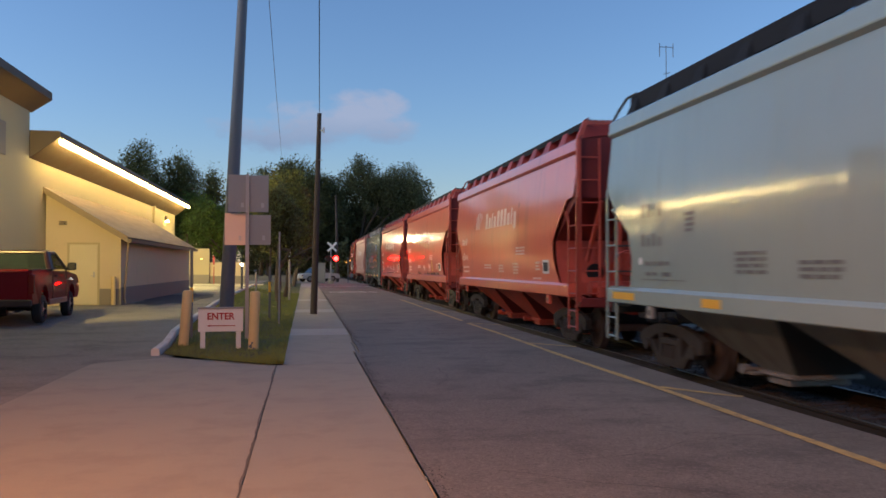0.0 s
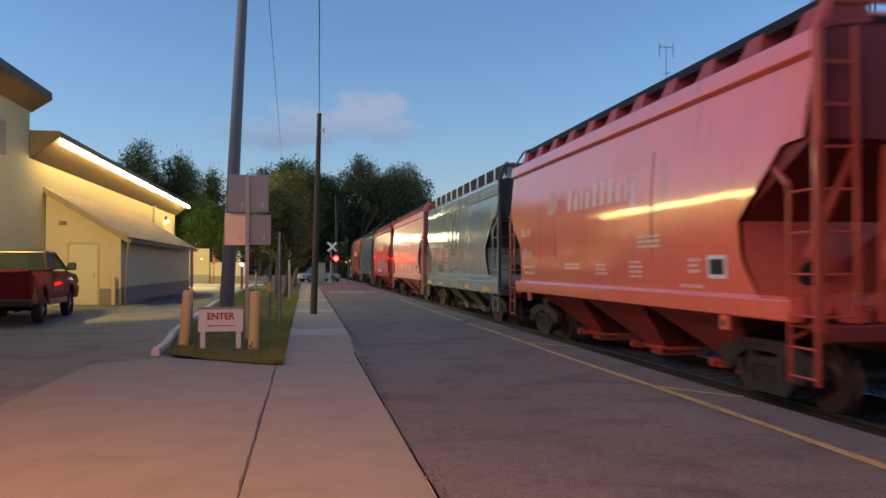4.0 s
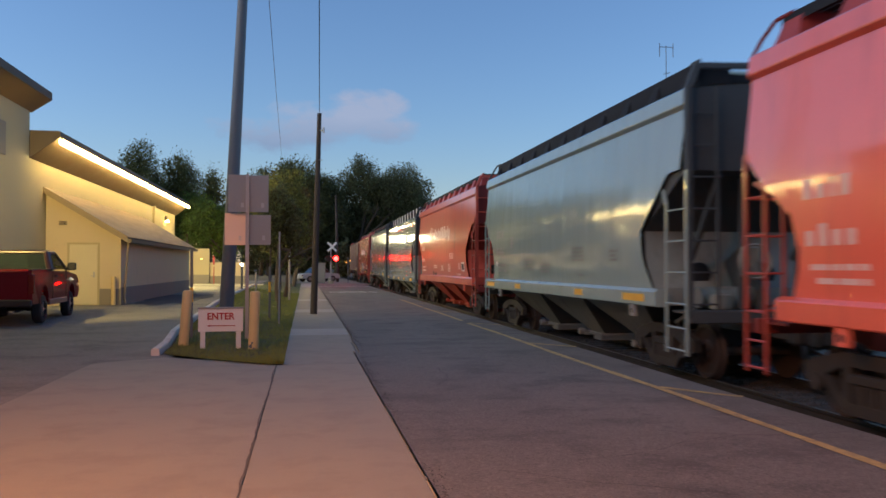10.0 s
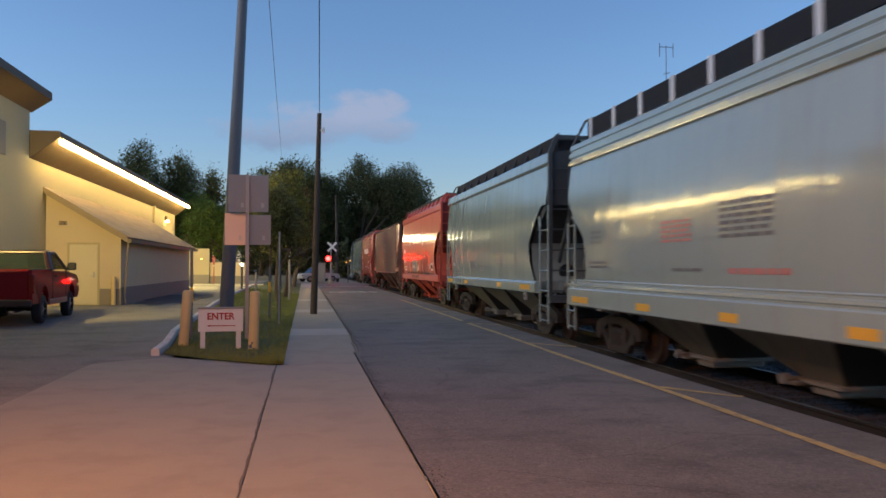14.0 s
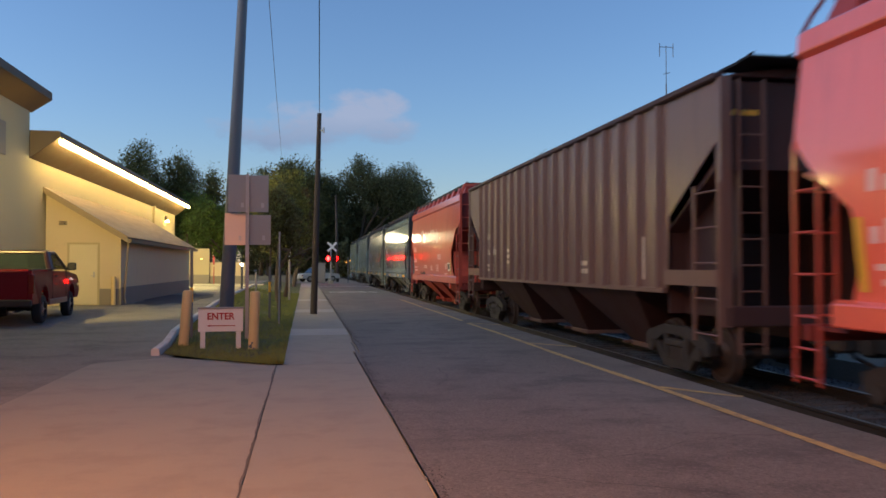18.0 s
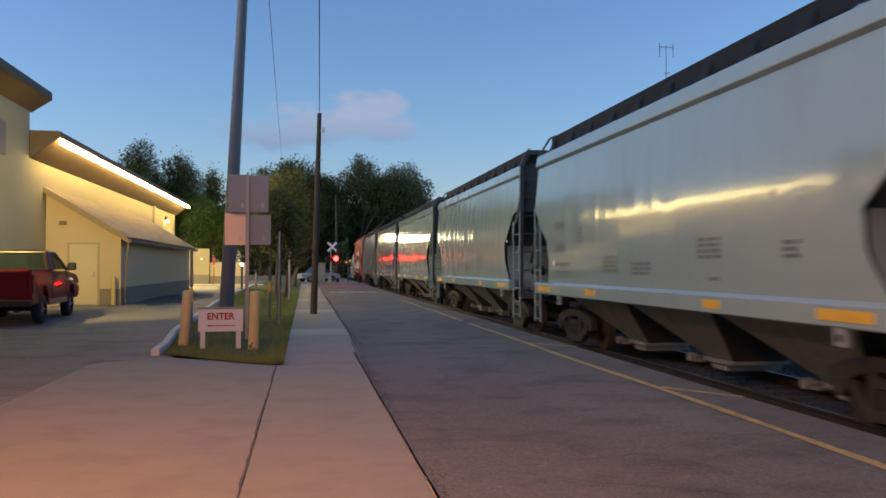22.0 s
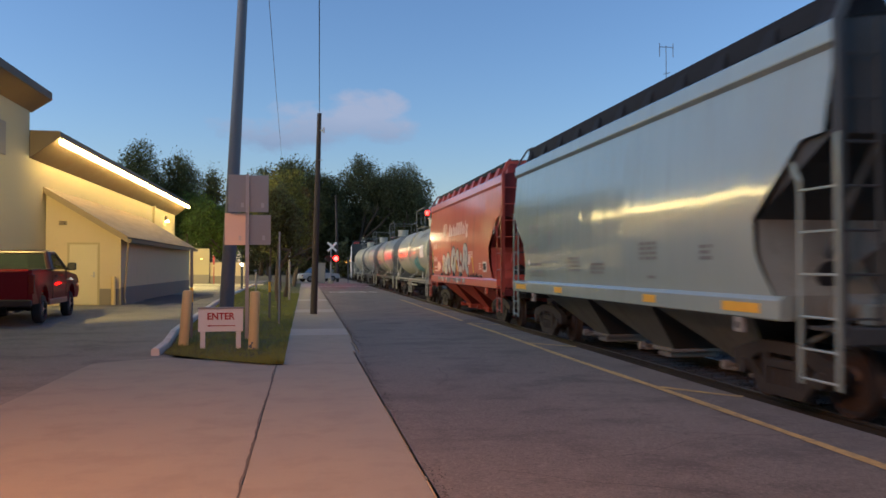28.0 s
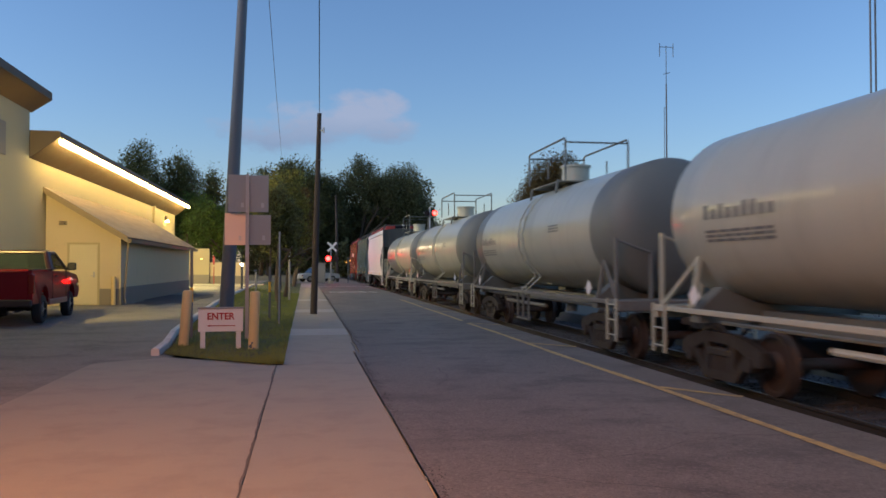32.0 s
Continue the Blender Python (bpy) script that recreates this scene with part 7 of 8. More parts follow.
def tank_car(m, length, dark_ends, label):
    """A tank car on a narrow frame with top platform, rails and saddles."""
    car = thing("tank_car", m, label, "freight car", "cars of the freight train")
    A = length / 2 - 0.75
    frame_mat = TANK_FRAME_DARK if dark_ends else TANK_GREY
    R, C = 1.42, 2.70
    T = A - 0.72
    n = 40
    s = Shape()
    rings, kinds = [], []
    for yy, q in ((-T - 0.42, 0.02), (-T - 0.41, 0.25), (-T - 0.36, 0.55), (-T - 0.25, 0.8), (-T - 0.10, 0.95), (-T, 1.0), (-T + 1.0, 1.0), (T - 1.0, 1.0), (T, 1.0), (T + 0.10, 0.95), (T + 0.25, 0.8), (T + 0.36, 0.55), (T + 0.41, 0.25), (T + 0.42, 0.02)):
        rings.append([(R * q * math.cos(2 * math.pi * k / n), yy, C + R * q * math.sin(2 * math.pi * k / n)) for k in range(n)])
    s.loft(rings, 0, True)
    # heads always dark, their shade put into colour; dark_ends adds painted shell ends
    for r_ in range(13):
        if r_ < (6 if dark_ends else 5) or r_ >= (7 if dark_ends else 8):
            for k in range(n):
                s.m[r_ * n + k] = 1
    s.m[-1] = s.m[-2] = 1
    tank = build("tank", s, [TANK_GREY, TANK_DARK], car, smooth=True, angle=50)
    for yy in (-T * 0.33, T * 0.33, -T + 1.0, T - 1.0):
        build("weld_band", Shape().tube((0, yy - 0.015, C), (0, yy + 0.015, C), R + 0.004, n=40), TANK_GREY, tank, smooth=True)
    # frame and side walks
    build("centre_sill", Shape().box(-0.35, 0.35, -A, A, 0.9, 1.18), TANK_DARK, car)
    for sx in (-1, 1):
        build("side_rail", Shape().box(*sorted((sx * 1.34, sx * 1.46)), -A + 0.05, A - 0.05, 1.13, 1.21, bev=0.01), frame_mat, car)
        for sy in (-1, 1):
            y0 = sy * (T - 0.1)
            s = Shape()
            s.bar((sx * 1.38, y0 - sy * 0.5, 1.2), (sx * 1.22, y0 - sy * 0.5, 2.05), 0.07, 0.06)
            s.bar((sx * 1.38, y0 + sy * 0.55, 1.2), (sx * 1.24, y0 - sy * 0.5, 2.0), 0.06, 0.06)
            build("saddle_strut", s, frame_mat, car)
            s = Shape()
            s.box(*sorted((sx * 1.36, sx * 1.42)), *sorted((sy * (A - 0.32), sy * (A - 0.25))), 1.2, 2.45)
            s.tube((sx * 1.38, sy * (A - 0.28), 2.4), (sx * 0.66, sy * (A - 0.28), 2.15), 0.025)
            s.box(*sorted((sx * 0.63, sx * 0.69)), *sorted((sy * (A - 0.32), sy * (A - 0.25))), 1.1, 2.2)
            build("end_rail", s, frame_mat, car)
        s = Shape()
        for yy in (-0.55, 0.0, 0.55):
            s.box(*sorted((sx * 1.4, sx * 1.45)), yy - 0.02, yy + 0.02, 0.45, 1.15)
        s.box(*sorted((sx * 1.38, sx * 1.46)), -0.6, 0.6, 0.42, 0.46)
        rails = []
        for d in (-0.25, 0.25):
            pts = [(sx * (1.42 if z < 1.3 else R * math.cos(math.asin(max(-1, min(1, (z - C) / R)))) + 0.09), d, z) for z in (1.2, 1.6, 2.0, 2.4, 2.8, 3.2, 3.6, 3.85)]
            rails.append(pts)
        build("side_step", s, frame_mat, car)
        lad = build("ladder", Shape().path(rails[0], 0.022, 6), TANK_GREY, car)
        build("ladder_rail", Shape().path(rails[1], 0.022, 6), TANK_GREY, lad)
        rung = build("rung", Shape().tube((0, -0.25, 0), (0, 0.25, 0), 0.016, n=6), TANK_GREY, lad, m=pose(sx * 1.42, 0, 1.3))
        for k in range(8):
            z = 1.4 + k * 0.31
            again(rung, lad, pose(sx * (max(0.55, R * math.cos(math.asin(max(-1, min(1, (z - C) / R)))) + 0.09)), 0, z))
        for sy in (-1, 1):
            ladder_part(car, sx * 1.47, *sorted((sy * (A - 0.1), sy * (A - 0.55))), 0.42, 1.25, TANK_GREY, 3)
        build("pipe_run", Shape().tube((sx * 1.2, -T + 1.2, 1.02), (sx * 1.2, T - 1.2, 1.02), 0.03, n=6).tube((sx * 1.25, -1.6, 0.86), (sx * 1.25, 2.4, 0.86), 0.05, n=8), frame_mat, car)
    # top platform
    zt = C + R
    s = Shape()
    s.box(-0.8, 0.8, -1.3, 1.3, zt + 0.02, zt + 0.05)
    for yy in (-1.2, 1.2):
        for sx in (-1, 1):
            s.bar((sx * 0.8, yy, zt + 0.03), (sx * 0.85, yy, zt - 0.3), 0.06, 0.06)
    build("platform", s, TANK_DARK, car)
    s = Shape()
    for sx in (-1, 1):
        pts = [(sx * 0.85, -2.0, zt - 0.05), (sx * 0.85, -2.0, zt + 1.0), (sx * 0.85, -1.9, zt + 1.07), (sx * 0.85, 1.25, zt + 1.07), (sx * 0.85, 1.35, zt + 1.0), (sx * 0.85, 1.35, zt + 0.15)]
        s.path(pts, 0.028, 7)
        s.tube((sx * 0.85, -0.5, zt + 0.15), (sx * 0.85, -0.5, zt + 0.7), 0.022)
        s.path([(-0.85, 1.35, zt + 0.96), (0.85, 1.36, zt + 0.96)], 0.022)
    s.path([(-0.85, -2.0, zt + 0.96), (0.85, -2.0, zt + 0.96)], 0.022)
    build("railing", s, TANK_DARK, car)
    build("dome", Shape().tube((0, -0.35, zt - 0.05), (0, -0.35, zt + 0.5), 0.38, n=20).tube((0, -0.35, zt + 0.5), (0, -0.35, zt + 0.56), 0.42, n=20), TANK_GREY, car, smooth=True)
    build("valve", Shape().tube((0, 0.55, zt), (0, 0.55, zt + 0.42), 0.12, n=12).tube((0.2, 0.9, zt), (0.2, 0.9, zt + 0.35), 0.08, n=10).box(-0.2, 0.3, 0.65, 0.75, zt + 0.2, zt + 0.3), TANK_DARK, car)
    build("bottom_outlet", Shape().tube((0, 0, 0.62), (0, 0, 1.32), 0.16, n=14).box(-0.3, 0.3, -0.3, 0.3, 1.2, 1.35, bev=0.02), TANK_DARK, car)
    for sy in (-1, 1):
        build("end_sill", Shape().box(-1.46, 1.46, *sorted((sy * A, sy * (A - 0.2))), 1.0, 1.22, bev=0.02).box(-1.4, 1.4, *sorted((sy * (A - 0.2), sy * (A - 0.8))), 1.18, 1.22), frame_mat, car)
        build("bolster", Shape().slab([(-1.4, 1.0), (1.4, 1.0), (1.4, 1.2), (1.0, 1.55), (0.4, 1.3), (-0.4, 1.3), (-1.0, 1.55), (-1.4, 1.2)], "y", *sorted((sy * (T - 0.6), sy * (T - 0.9)))), TANK_DARK, car)
        coupler_part(car, sy * (A - 0.1), sy)
        truck_part(car, sy * (A - 1.75))
        build("placard", Shape().slab([(sy * (A - 1.6) - 0.17, 1.42), (sy * (A - 1.6), 1.25), (sy * (A - 1.6) + 0.17, 1.42), (sy * (A - 1.6), 1.59)], "x", -1.482, -1.472), SIGN_WHITE, car, "white diamond placard")
    # blocks of lettering on the curved shell
    def on_shell(qs, off=0.006):
        s2 = Shape()
        for q, e_ in qs:
            cols = []
            d0, d1 = min(p[0] for p in q), max(p[0] for p in q)
            z0, z1 = min(p[1] for p in q), max(p[1] for p in q)
            zz = steps(z0, z1, 0.12)
            rows = [[(-math.sqrt(max(0.01, (R + off) ** 2 - (z - C) ** 2)), e_ - d, z) for d in (d0, d1)] for z in zz]
            s2.loft(rows, 0, False, closed=False)
        return s2
    build("lettering", on_shell(glyphs("axaxoaaoo", 1.1, 2.58, 0.22, 0.17, 0.06, T) + bars(1.1, 2.9, 2.42, 3, 0.04, T) + bars(8.6, 9.4, 2.9, 3, 0.04, T)), LETTER_DARK, car, "small dark stencilled lettering")["kind"] = "stuff"
    return car, on_shell, T


def curve_through(ps, n=5):
    """Points along a smooth line through the given ones."""
    out = []
    for k in range(len(ps) - 1):
        p0, p1, p2, p3 = ps[max(0, k - 1)], ps[k], ps[k + 1], ps[min(len(ps) - 1, k + 2)]
        for j in range(n):
            t_ = j / n
            out.append(tuple(0.5 * (2 * b + (c - a) * t_ + (2 * a - 5 * b + 4 * c - d) * t_ ** 2 + (3 * b - a - 3 * c + d) * t_ ** 3) for a, b, c, d in zip(p0, p1, p2, p3)))
    return out + [ps[-1]]


# loose strokes, each a bent line in a unit box; a group of them makes one fat sprayed shape
FAT = [[[(0.0, 0.1), (0.1, 0.6), (0.35, 1.0), (0.5, 0.75), (0.42, 0.3)], [(0.42, 0.3), (0.7, 0.0), (1.0, 0.25)]],
       [[(0.05, 0.9), (0.2, 0.35), (0.5, 0.1), (0.7, 0.5), (0.55, 0.95), (0.95, 1.05)], [(0.2, 0.0), (0.6, -0.02)]],
       [[(0.0, 0.35), (0.3, 0.15), (0.6, 0.35), (0.5, 0.75), (0.85, 1.0)], [(0.15, 0.95), (0.35, 0.7)], [(0.7, 0.05), (1.0, 0.4)]],
       [[(0.1, 1.0), (0.45, 0.8), (0.25, 0.45), (0.6, 0.25), (1.05, 0.5)], [(0.0, 0.0), (0.5, 0.02), (0.9, 0.1)]]]
LOOPS = [[[(0.2, 0.0), (0.05, 0.5), (0.25, 0.98), (0.55, 0.8), (0.5, 0.35), (0.8, 0.05)]], [[(0.1, 0.2), (0.3, 0.9), (0.6, 1.0), (0.75, 0.55), (0.45, 0.1), (0.15, 0.45)]],
         [[(0.05, 0.8), (0.3, 1.0), (0.45, 0.5), (0.6, 0.05), (0.95, 0.2)], [(0.75, 0.6), (0.9, 1.0)]], [[(0.15, 0.1), (0.35, 0.6), (0.3, 1.05), (0.7, 0.9), (0.65, 0.3), (1.0, 0.0)]]]


def spray(parent, end, d0, d1, z0, z1, letters, fill, line, seed, outlined=99, drop=0.0, forms=FAT, half_at=None, low=1.5, fat=0.2):
    """Sprayed graffiti: fat curved strokes with an outline, laid on the car's side."""
    r = random.Random(seed)
    w = (d1 - d0) / letters
    s = Shape()
    half_at = half_at or (lambda z: side_half(z) if z > 1.505 else 1.618)

    def ribbon(ps, width, mat, off):
        rows = []
        for k, (d, z) in enumerate(ps):
            (da, za), (db, zb) = ps[max(0, k - 1)], ps[min(len(ps) - 1, k + 1)]
            ln = math.hypot(db - da, zb - za) or 1.0
            q = width * (1 + 0.22 * math.sin(k * 0.45 + seed)) * (0.6 if k in (0, len(ps) - 1) else 1.0)
            nx, nz = -(zb - za) / ln * q, (db - da) / ln * q
            o = off + 0.00025 * k
            rows.append([(-half_at(max(low, zz)) - o, end - dd, max(low, zz)) for dd, zz in ((d + nx, z + nz), (d, z), (d - nx, z - nz))])
        s.loft(rows, mat, False, closed=False)

    first = r.randrange(len(forms))
    for k in range(letters):
        form = forms[(first + k) % len(forms)]
        hgt = (z1 - z0) * r.uniform(0.82, 1.0) * (0.8 + 0.2 * k / max(1, letters - 1))
        lw = min(w, hgt) * fat * r.uniform(0.85, 1.15)
        base = max(low + 0.02, z0 + lw)
        lean = r.uniform(0.05, 0.22)
        strokes = [curve_through([(d0 + w * (k + 0.02 + 1.12 * x) + lean * w * z, base + (hgt - 2 * lw) * z) for x, z in st]) for st in form]
        for q, ps in enumerate(strokes):
            if k < outlined:
                ribbon(ps, lw * 1.35, 1, 0.004 + 0.0008 * (q + 3 * (k % 2)))
        for q, ps in enumerate(strokes):
            ribbon(ps, lw, 0, 0.013 + 0.0008 * (q + 3 * (k % 2)))
        if drop and k % 3 != 2:
            a = d0 + w * (k + r.uniform(0.0, 0.2))
            b = a + w * r.uniform(0.3, 0.7)
            e = drop * r.uniform(0.5, 1.0)
            s.add([(-1.6185, end - a, 1.44), (-1.6185, end - b, 1.44), (-1.6185, end - (b - 0.15 * w), 1.44 - e), (-1.6185, end - (a + 0.2 * w), 1.44 - e)], [(0, 1, 2, 3)], 0)
    return build("sprayed_lettering", s, [fill, line], parent, "loose sprayed graffiti in thick curved strokes")


def worn_patch(parent, end, d0, d1, z0, z1, mat, seed, label):
    """A torn, irregular patch of other paint on the side."""
    r = random.Random(seed)
    s = Shape()
    nd, nz = int((d1 - d0) / 0.06), int((z1 - z0) / 0.06)
    qs = []
    for a in range(nd):
        for b in range(nz):
            u, v = (a + 0.5) / nd * 2 - 1, (b + 0.5) / nz * 2 - 1
            if 1.15 - (abs(u) ** 3 + abs(v) ** 3) + 0.9 * noise.noise(Vector((a * 0.22, b * 0.22, seed))) + r.uniform(-0.15, 0.15) > 0.35:
                x, z = d0 + (d1 - d0) * a / nd, z0 + (z1 - z0) * b / nz
                qs.append((rect(x, x + (d1 - d0) / nd, z, z + (z1 - z0) / nz), end))
    on_side(s, qs, 0, 0.004)
    ob = build("paint_patch", s, mat, parent, label)
    ob["kind"] = "stuff"
    return ob


def streaks(idx, at, seed):
    """Thin dark runs of rust down the side sheet."""
    r = random.Random(seed)
    s = Shape()
    for d in at:
        z, zb, w = r.uniform(3.2, 4.0), r.uniform(1.7, 2.6), r.uniform(0.012, 0.03)
        qs = []
        while z > zb:
            ln = r.uniform(0.08, 0.22)
            e, w2 = d + r.uniform(-0.012, 0.012), w * r.uniform(0.4, 1.6)
            qs.append(([(d - w, z), (d + w, z), (e + w2, z - ln), (e - w2, z - ln)], A_))
            d, w, z = e, max(0.008, min(0.035, w2)), z - ln
        on_side(s, qs, 0, 0.0045)
    build("rust_streak", s, RUST_RUN, CARS[idx][0], "thin dark rust runs down the side")["kind"] = "stuff"


# ---- the train: trailing ends of the cars along the track at the start, metres from the viewer
V_TRAIN = 10.0
ENDS = (14.97, 30.86, 46.74, 62.51, 78.46, 94.08, 109.95, 125.74, 141.44, 157.37, 172.95, 188.86, 208.65, 224.42, 240.0, 255.58, 271.07, 286.6, 302.13, 317.69, 333.23, 348.72, 364.31, 380.01, 395.8, 411.6, 427.4, 443.19)
KINDS = ("grey", "red", "red", "red", "silver", "pink", "red", "grey", "red", "silver", "grey", "red", "brown", "red", "grey", "grey", "grey", "grey", "grey", "red", "tank", "tank", "tank", "tank", "white", "grey", "red", "grey")
I4 = Matrix.Identity(4)
PROTO, CARS = {}, []
for idx, (kind_, end_) in enumerate(zip(KINDS, ENDS)):
    prev = ENDS[idx - 1] if idx else end_ - 15.5
    if kind_ == "tank":
        car_, shell, T_ = tank_car(I4, end_ - prev, idx in (21, 22), "dirty grey tank car with teal sprayed lettering" if idx == 20 else "dirty grey tank car with darker ends")
        half = (end_ - prev) / 2 - 0.75
        if idx == 20:
            spray(car_, T_, 7.25, 9.35, 1.60, 2.52, 4, SPRAY_TEAL, SPRAY_TEAL_DARK, 21, half_at=lambda z: math.sqrt(max(0.01, 1.42 ** 2 - (z - 2.70) ** 2)), low=1.5)
            build("blank_panel", shell([(rect(10.12, 11.42, 2.36, 3.0), T_)]), SIGN_WHITE, car_, "white panel of small print")
            build("faded_lettering", shell(glyphs("aoaxoa", 9.15, 3.42, 0.34, 0.32, 0.08, T_)), TANK_DARK, car_)
    elif kind_ == "brown":
        car_ = ribbed_hopper(I4)
        half = 9.0
    elif kind_ in PROTO:
        car_ = copy_thing(PROTO[kind_], I4)
        half = HALF[kind_]
    else:
        car_ = PROTO[kind_] = hopper(kind_, I4)
        half = HALF[kind_]
    CARS.append((car_, end_ - half))


RUST_RUN = surface("rust_run", (0.20, 0.055, 0.04), 0.85, vary=0.4, scale=6, fine=40, bump=0.3)
RUST = surface("rust_dark", (0.05, 0.028, 0.022), 0.9, vary=0.4, scale=8, fine=40, bump=0.5)
A_ = HALF["red"]
spray(CARS[6][0], A_, 4.0, 10.6, 1.50, 2.90, 6, SPRAY_GREY, SPRAY_WHITE, 4, outlined=3, drop=0.22, fat=0.19)
worn_patch(CARS[11][0], A_, 4.85, 7.2, 1.52, 2.38, SPRAY_GREY, 5, "torn grey patch of old paint")
spray(CARS[11][0], A_, 7.95, 10.3, 1.52, 2.55, 3, SPRAY_MAROON, SPRAY_BLACK, 6, forms=LOOPS, fat=0.13)
spray(CARS[19][0], A_, 3.3, 8.9, 1.50, 2.74, 5, SPRAY_WHITE, SPRAY_BLACK, 12, drop=0.22, forms=LOOPS, fat=0.15)
worn_patch(CARS[19][0], A_, 8.7, 9.5, 1.95, 2.3, LETTER_FADED, 8, "small faded sprayed tag")
worn_patch(CARS[19][0], A_, 2.1, 3.1, 1.7, 2.1, LETTER_FADED, 9, "small faded sprayed tag")
worn_patch(CARS[11][0], A_, 4.2, 4.8, 1.85, 2.15, RUST_RUN, 7, "small dark sprayed scribble")
spray(CARS[4][0], HALF["silver"], 3.0, 4.4, 1.64, 2.28, 3, SPRAY_GREY, SPRAY_BLACK, 9, fat=0.06, low=1.62)
CARS[6][0]["label"] = "orange-red covered hopper car with large grey sprayed graffiti"
CARS[11][0]["label"] = "orange-red covered hopper car with small sprayed graffiti and rust"
CARS[19][0]["label"] = "orange-red covered hopper car with white sprayed graffiti and yellow stripes"


def stripe(idx, d0, z0, d1, z1):
    """An upright yellow reflector stripe, leaning as the sheet's edge does."""
    s = Shape()
    on_side(s, [([(d0 + (d1 - d0) * a, z0 + (z1 - z0) * a), (d0 + (d1 - d0) * a + 0.13, z0 + (z1 - z0) * a), (d0 + (d1 - d0) * b + 0.13, z0 + (z1 - z0) * b), (d0 + (d1 - d0) * b, z0 + (z1 - z0) * b)], A_) for a, b in ((0, 0.25), (0.25, 0.5), (0.5, 0.75), (0.75, 1))], 0, 0.02)
    build("reflector_stripe", s, SPRAY_YELLOW, CARS[idx][0], "upright yellow reflector stripe")


for idx, d0, z0, d1, z1 in ((11, 4.0, 1.56, 3.8, 2.08), (11, 6.79, 1.57, 6.6, 2.12), (11, 1.16, 1.6, 1.1, 2.4), (19, 1.06, 1.60, 0.98, 2.60), (19, 3.92, 1.65, 3.68, 2.13), (19, 6.89, 1.66, 6.70, 2.25), (2, 9.8, 1.66, 9.62, 2.17), (13, 12.1, 1.56, 12.25, 2.2)):
    stripe(idx, d0, z0, d1, z1)


def rust_run(idx, d0, d1, seed):
    """Dark broken rust along the foot of the side sheet."""
    r = random.Random(seed)
    s = Shape()
    d = d0
    while d < d1:
        w = r.uniform(0.2, 0.55)
        h0 = 1.505
        pts = [(d, h0), (d + w, h0), (d + w * 0.9, h0 + r.uniform(0.03, 0.10)), (d + w * 0.6, h0 + r.uniform(0.06, 0.2)), (d + w * 0.3, h0 + r.uniform(0.05, 0.17)), (d + w * 0.05, h0 + 0.04)]
        on_side(s, [(pts, A_)], 0, 0.012)
        d += w * r.uniform(0.75, 1.6)
    build("rust_patch", s, RUST, CARS[idx][0], "dark flaking rust along the sill")["kind"] = "stuff"


for idx, at in ((1, (3.4, 6.1, 9.2)), (2, (5.9, 7.7, 8.6, 10.4)), (3, (4.2, 9.6)), (6, (5.2, 10.8, 11.6)), (8, (3.9, 8.3, 10.2)), (11, (2.9, 5.6, 9.9)), (13, (4.4, 7.1, 11.2)), (19, (3.1, 4.3, 5.8, 8.9, 10.1))):
    streaks(idx, at, idx)
rust_run(2, 7.2, 11.4, 2)
rust_run(2, 4.9, 5.6, 12)
rust_run(11, 2.4, 12.0, 3)
rust_run(13, 3.4, 5.2, 4)
rust_run(8, 4.6, 5.6, 5)
rust_run(19, 2.9, 4.7, 6)
rust_run(19, 8.9, 11.0, 7)


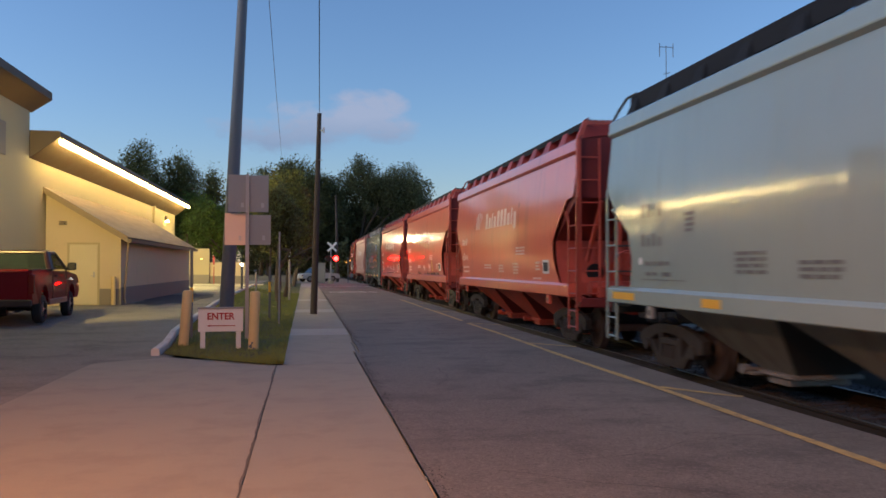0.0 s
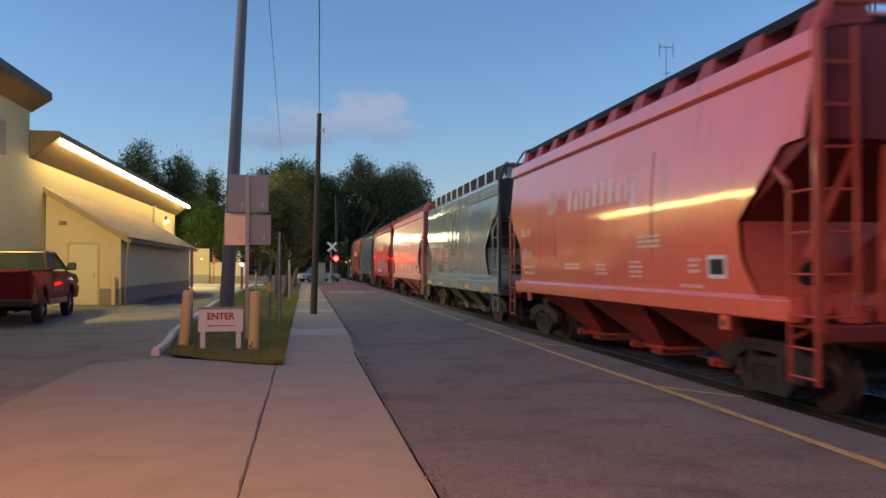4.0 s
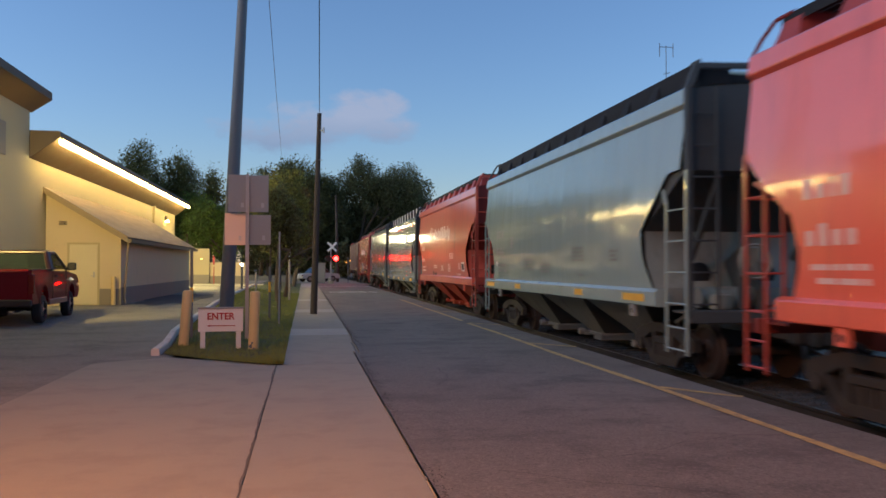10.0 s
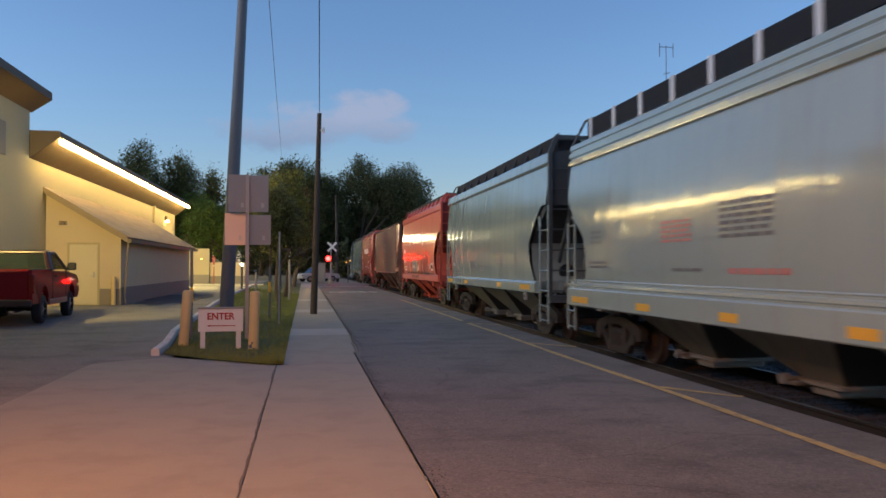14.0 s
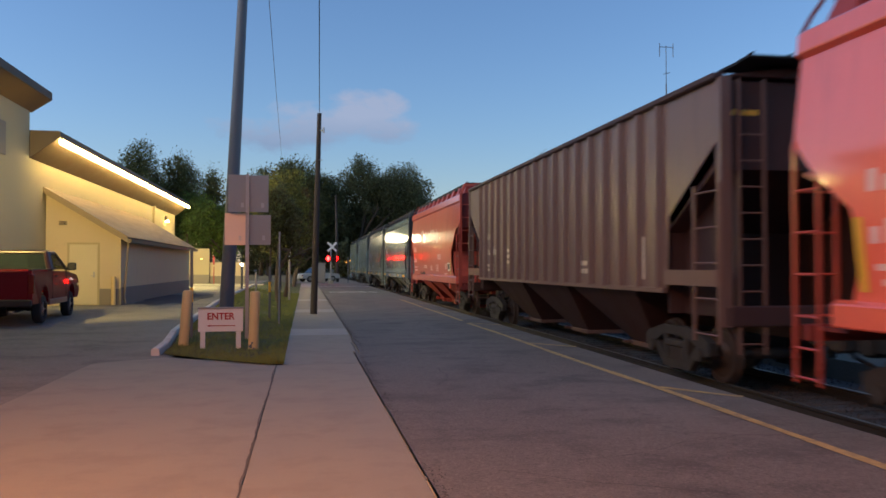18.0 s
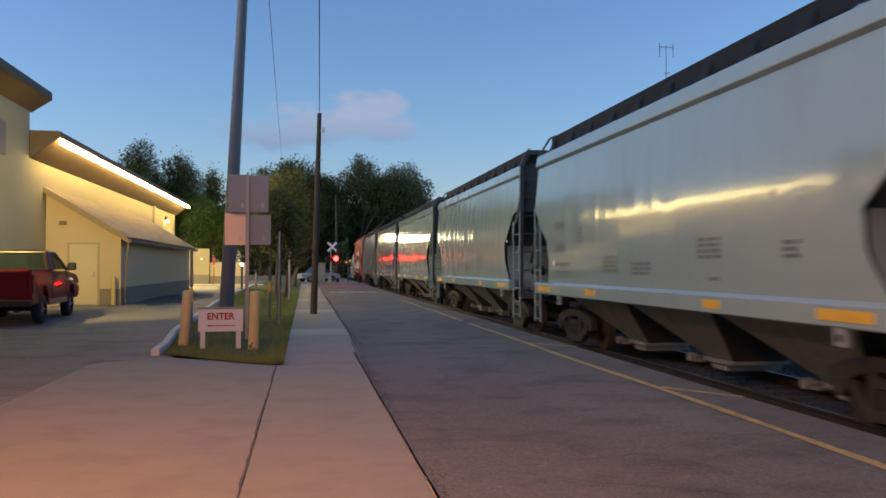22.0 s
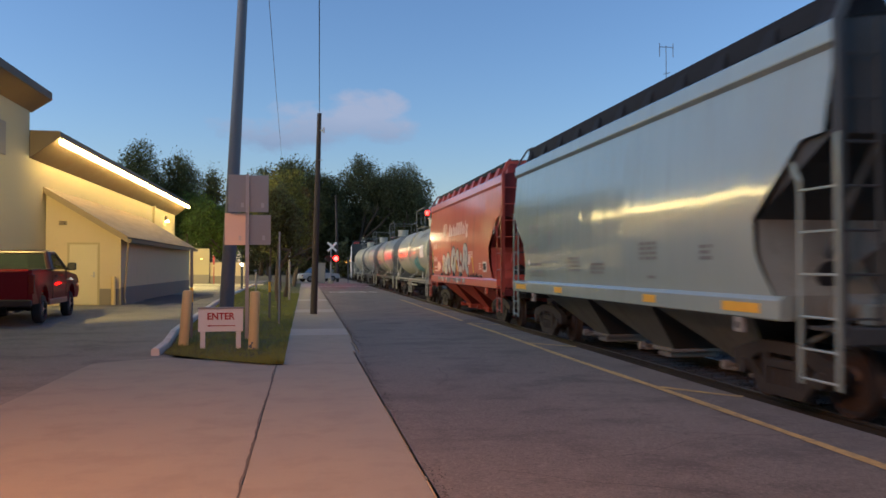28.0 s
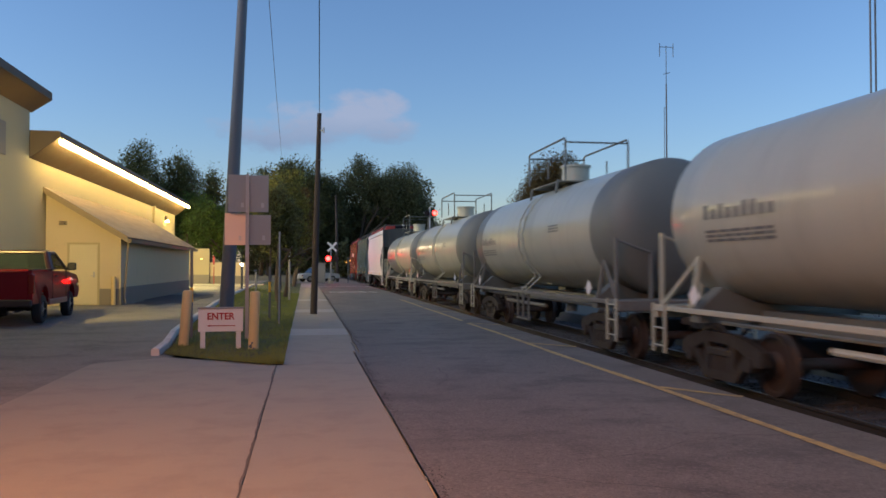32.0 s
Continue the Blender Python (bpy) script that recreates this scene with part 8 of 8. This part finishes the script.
def sill_smear(idx, d0, d1, mat, seed, label):
    """Paint and dirt that ran down over the face of the side sill."""
    r = random.Random(seed)
    s = Shape()
    d = d0
    while d < d1:
        w = r.uniform(0.12, 0.5)
        low = r.uniform(1.2, 1.34)
        pts = [(d, 1.437), (d + w, 1.437), (d + w * 0.95, low + r.uniform(0.0, 0.08)), (d + w * 0.6, low), (d + w * 0.35, low + r.uniform(0.0, 0.1)), (d + w * 0.06, low + r.uniform(0.02, 0.1))]
        s.add([(-1.6185, A_ - a, z) for a, z in pts], [tuple(range(len(pts)))])
        d += w * r.uniform(0.7, 1.5)
    build("sill_smear", s, mat, CARS[idx][0], label)["kind"] = "stuff"


sill_smear(19, 2.6, 8.6, SPRAY_GREY, 3, "grey smears run down the sill")
sill_smear(11, 5.0, 7.4, RUST_RUN, 4, "rust runs down the sill")
sill_smear(6, 4.2, 9.4, RUST_RUN, 5, "rust runs down the sill")
stripe(19, 9.95, 1.66, 9.80, 2.2)


def on_track(s_):
    """The pose of a car whose middle lies s_ metres along the line; past 98 m the track bends away from the street."""
    bend = max(0.0, s_ - 98.0)
    return pose(TRACK_X + bend * bend / 460.0, s_, RAIL_Z, 0, 0, -math.degrees(math.atan(2 * bend / 460.0)))


def motions():
    for car_, mid in CARS:
        walk(car_, [(float(t), on_track(mid - V_TRAIN * t)) for t in range(0, 33)])
        for tr in [c for c in car_.children if c.name.startswith("truck")]:
            for ws in [c for c in tr.children if c.name.startswith("wheelset")]:
                y0 = ws.matrix_basis.translation.y
                t0, t1 = max(0.0, (mid - 45) / V_TRAIN), min(32.0, (mid + 12) / V_TRAIN)
                if t1 <= 0 or t0 >= 32:
                    continue
                n = int((t1 - t0) / 0.0667)
                rows = [(t0 + k * 0.0667, pose(0, y0, WHEEL_R, math.degrees(k * 0.0667 * V_TRAIN / WHEEL_R))) for k in range(n + 1)]
                if t0 > 0.1:
                    rows.insert(0, (0.0, pose(0, y0, WHEEL_R)))
                if rows[-1][0] < 31.9:
                    rows.append((32.0, rows[-1][1]))
                walk(ws, rows)
    # crossing lamps: each lens drum turns over every 0.744 s, the two of a pair in turn
    for lens, x, z, phase in FLASH:
        rows = [(0.0, pose(x, -0.19, z, 0, 0, 180.0 * phase))]
        a = 180.0 * phase
        for k in range(43):
            t = 0.13 + k * 0.7438
            if t > 31.8:
                break
            f0 = round(t * 30) - 1
            if f0 > 0:
                rows.append((f0 / 30, pose(x, -0.19, z, 0, 0, a)))
            for q in (1, 2, 3):
                rows.append(((f0 + q) / 30, pose(x, -0.19, z, 0, 0, a + 60 * q)))
            a += 180
        rows.append((32.0, rows[-1][1]))
        walk(lens, rows)


motions()
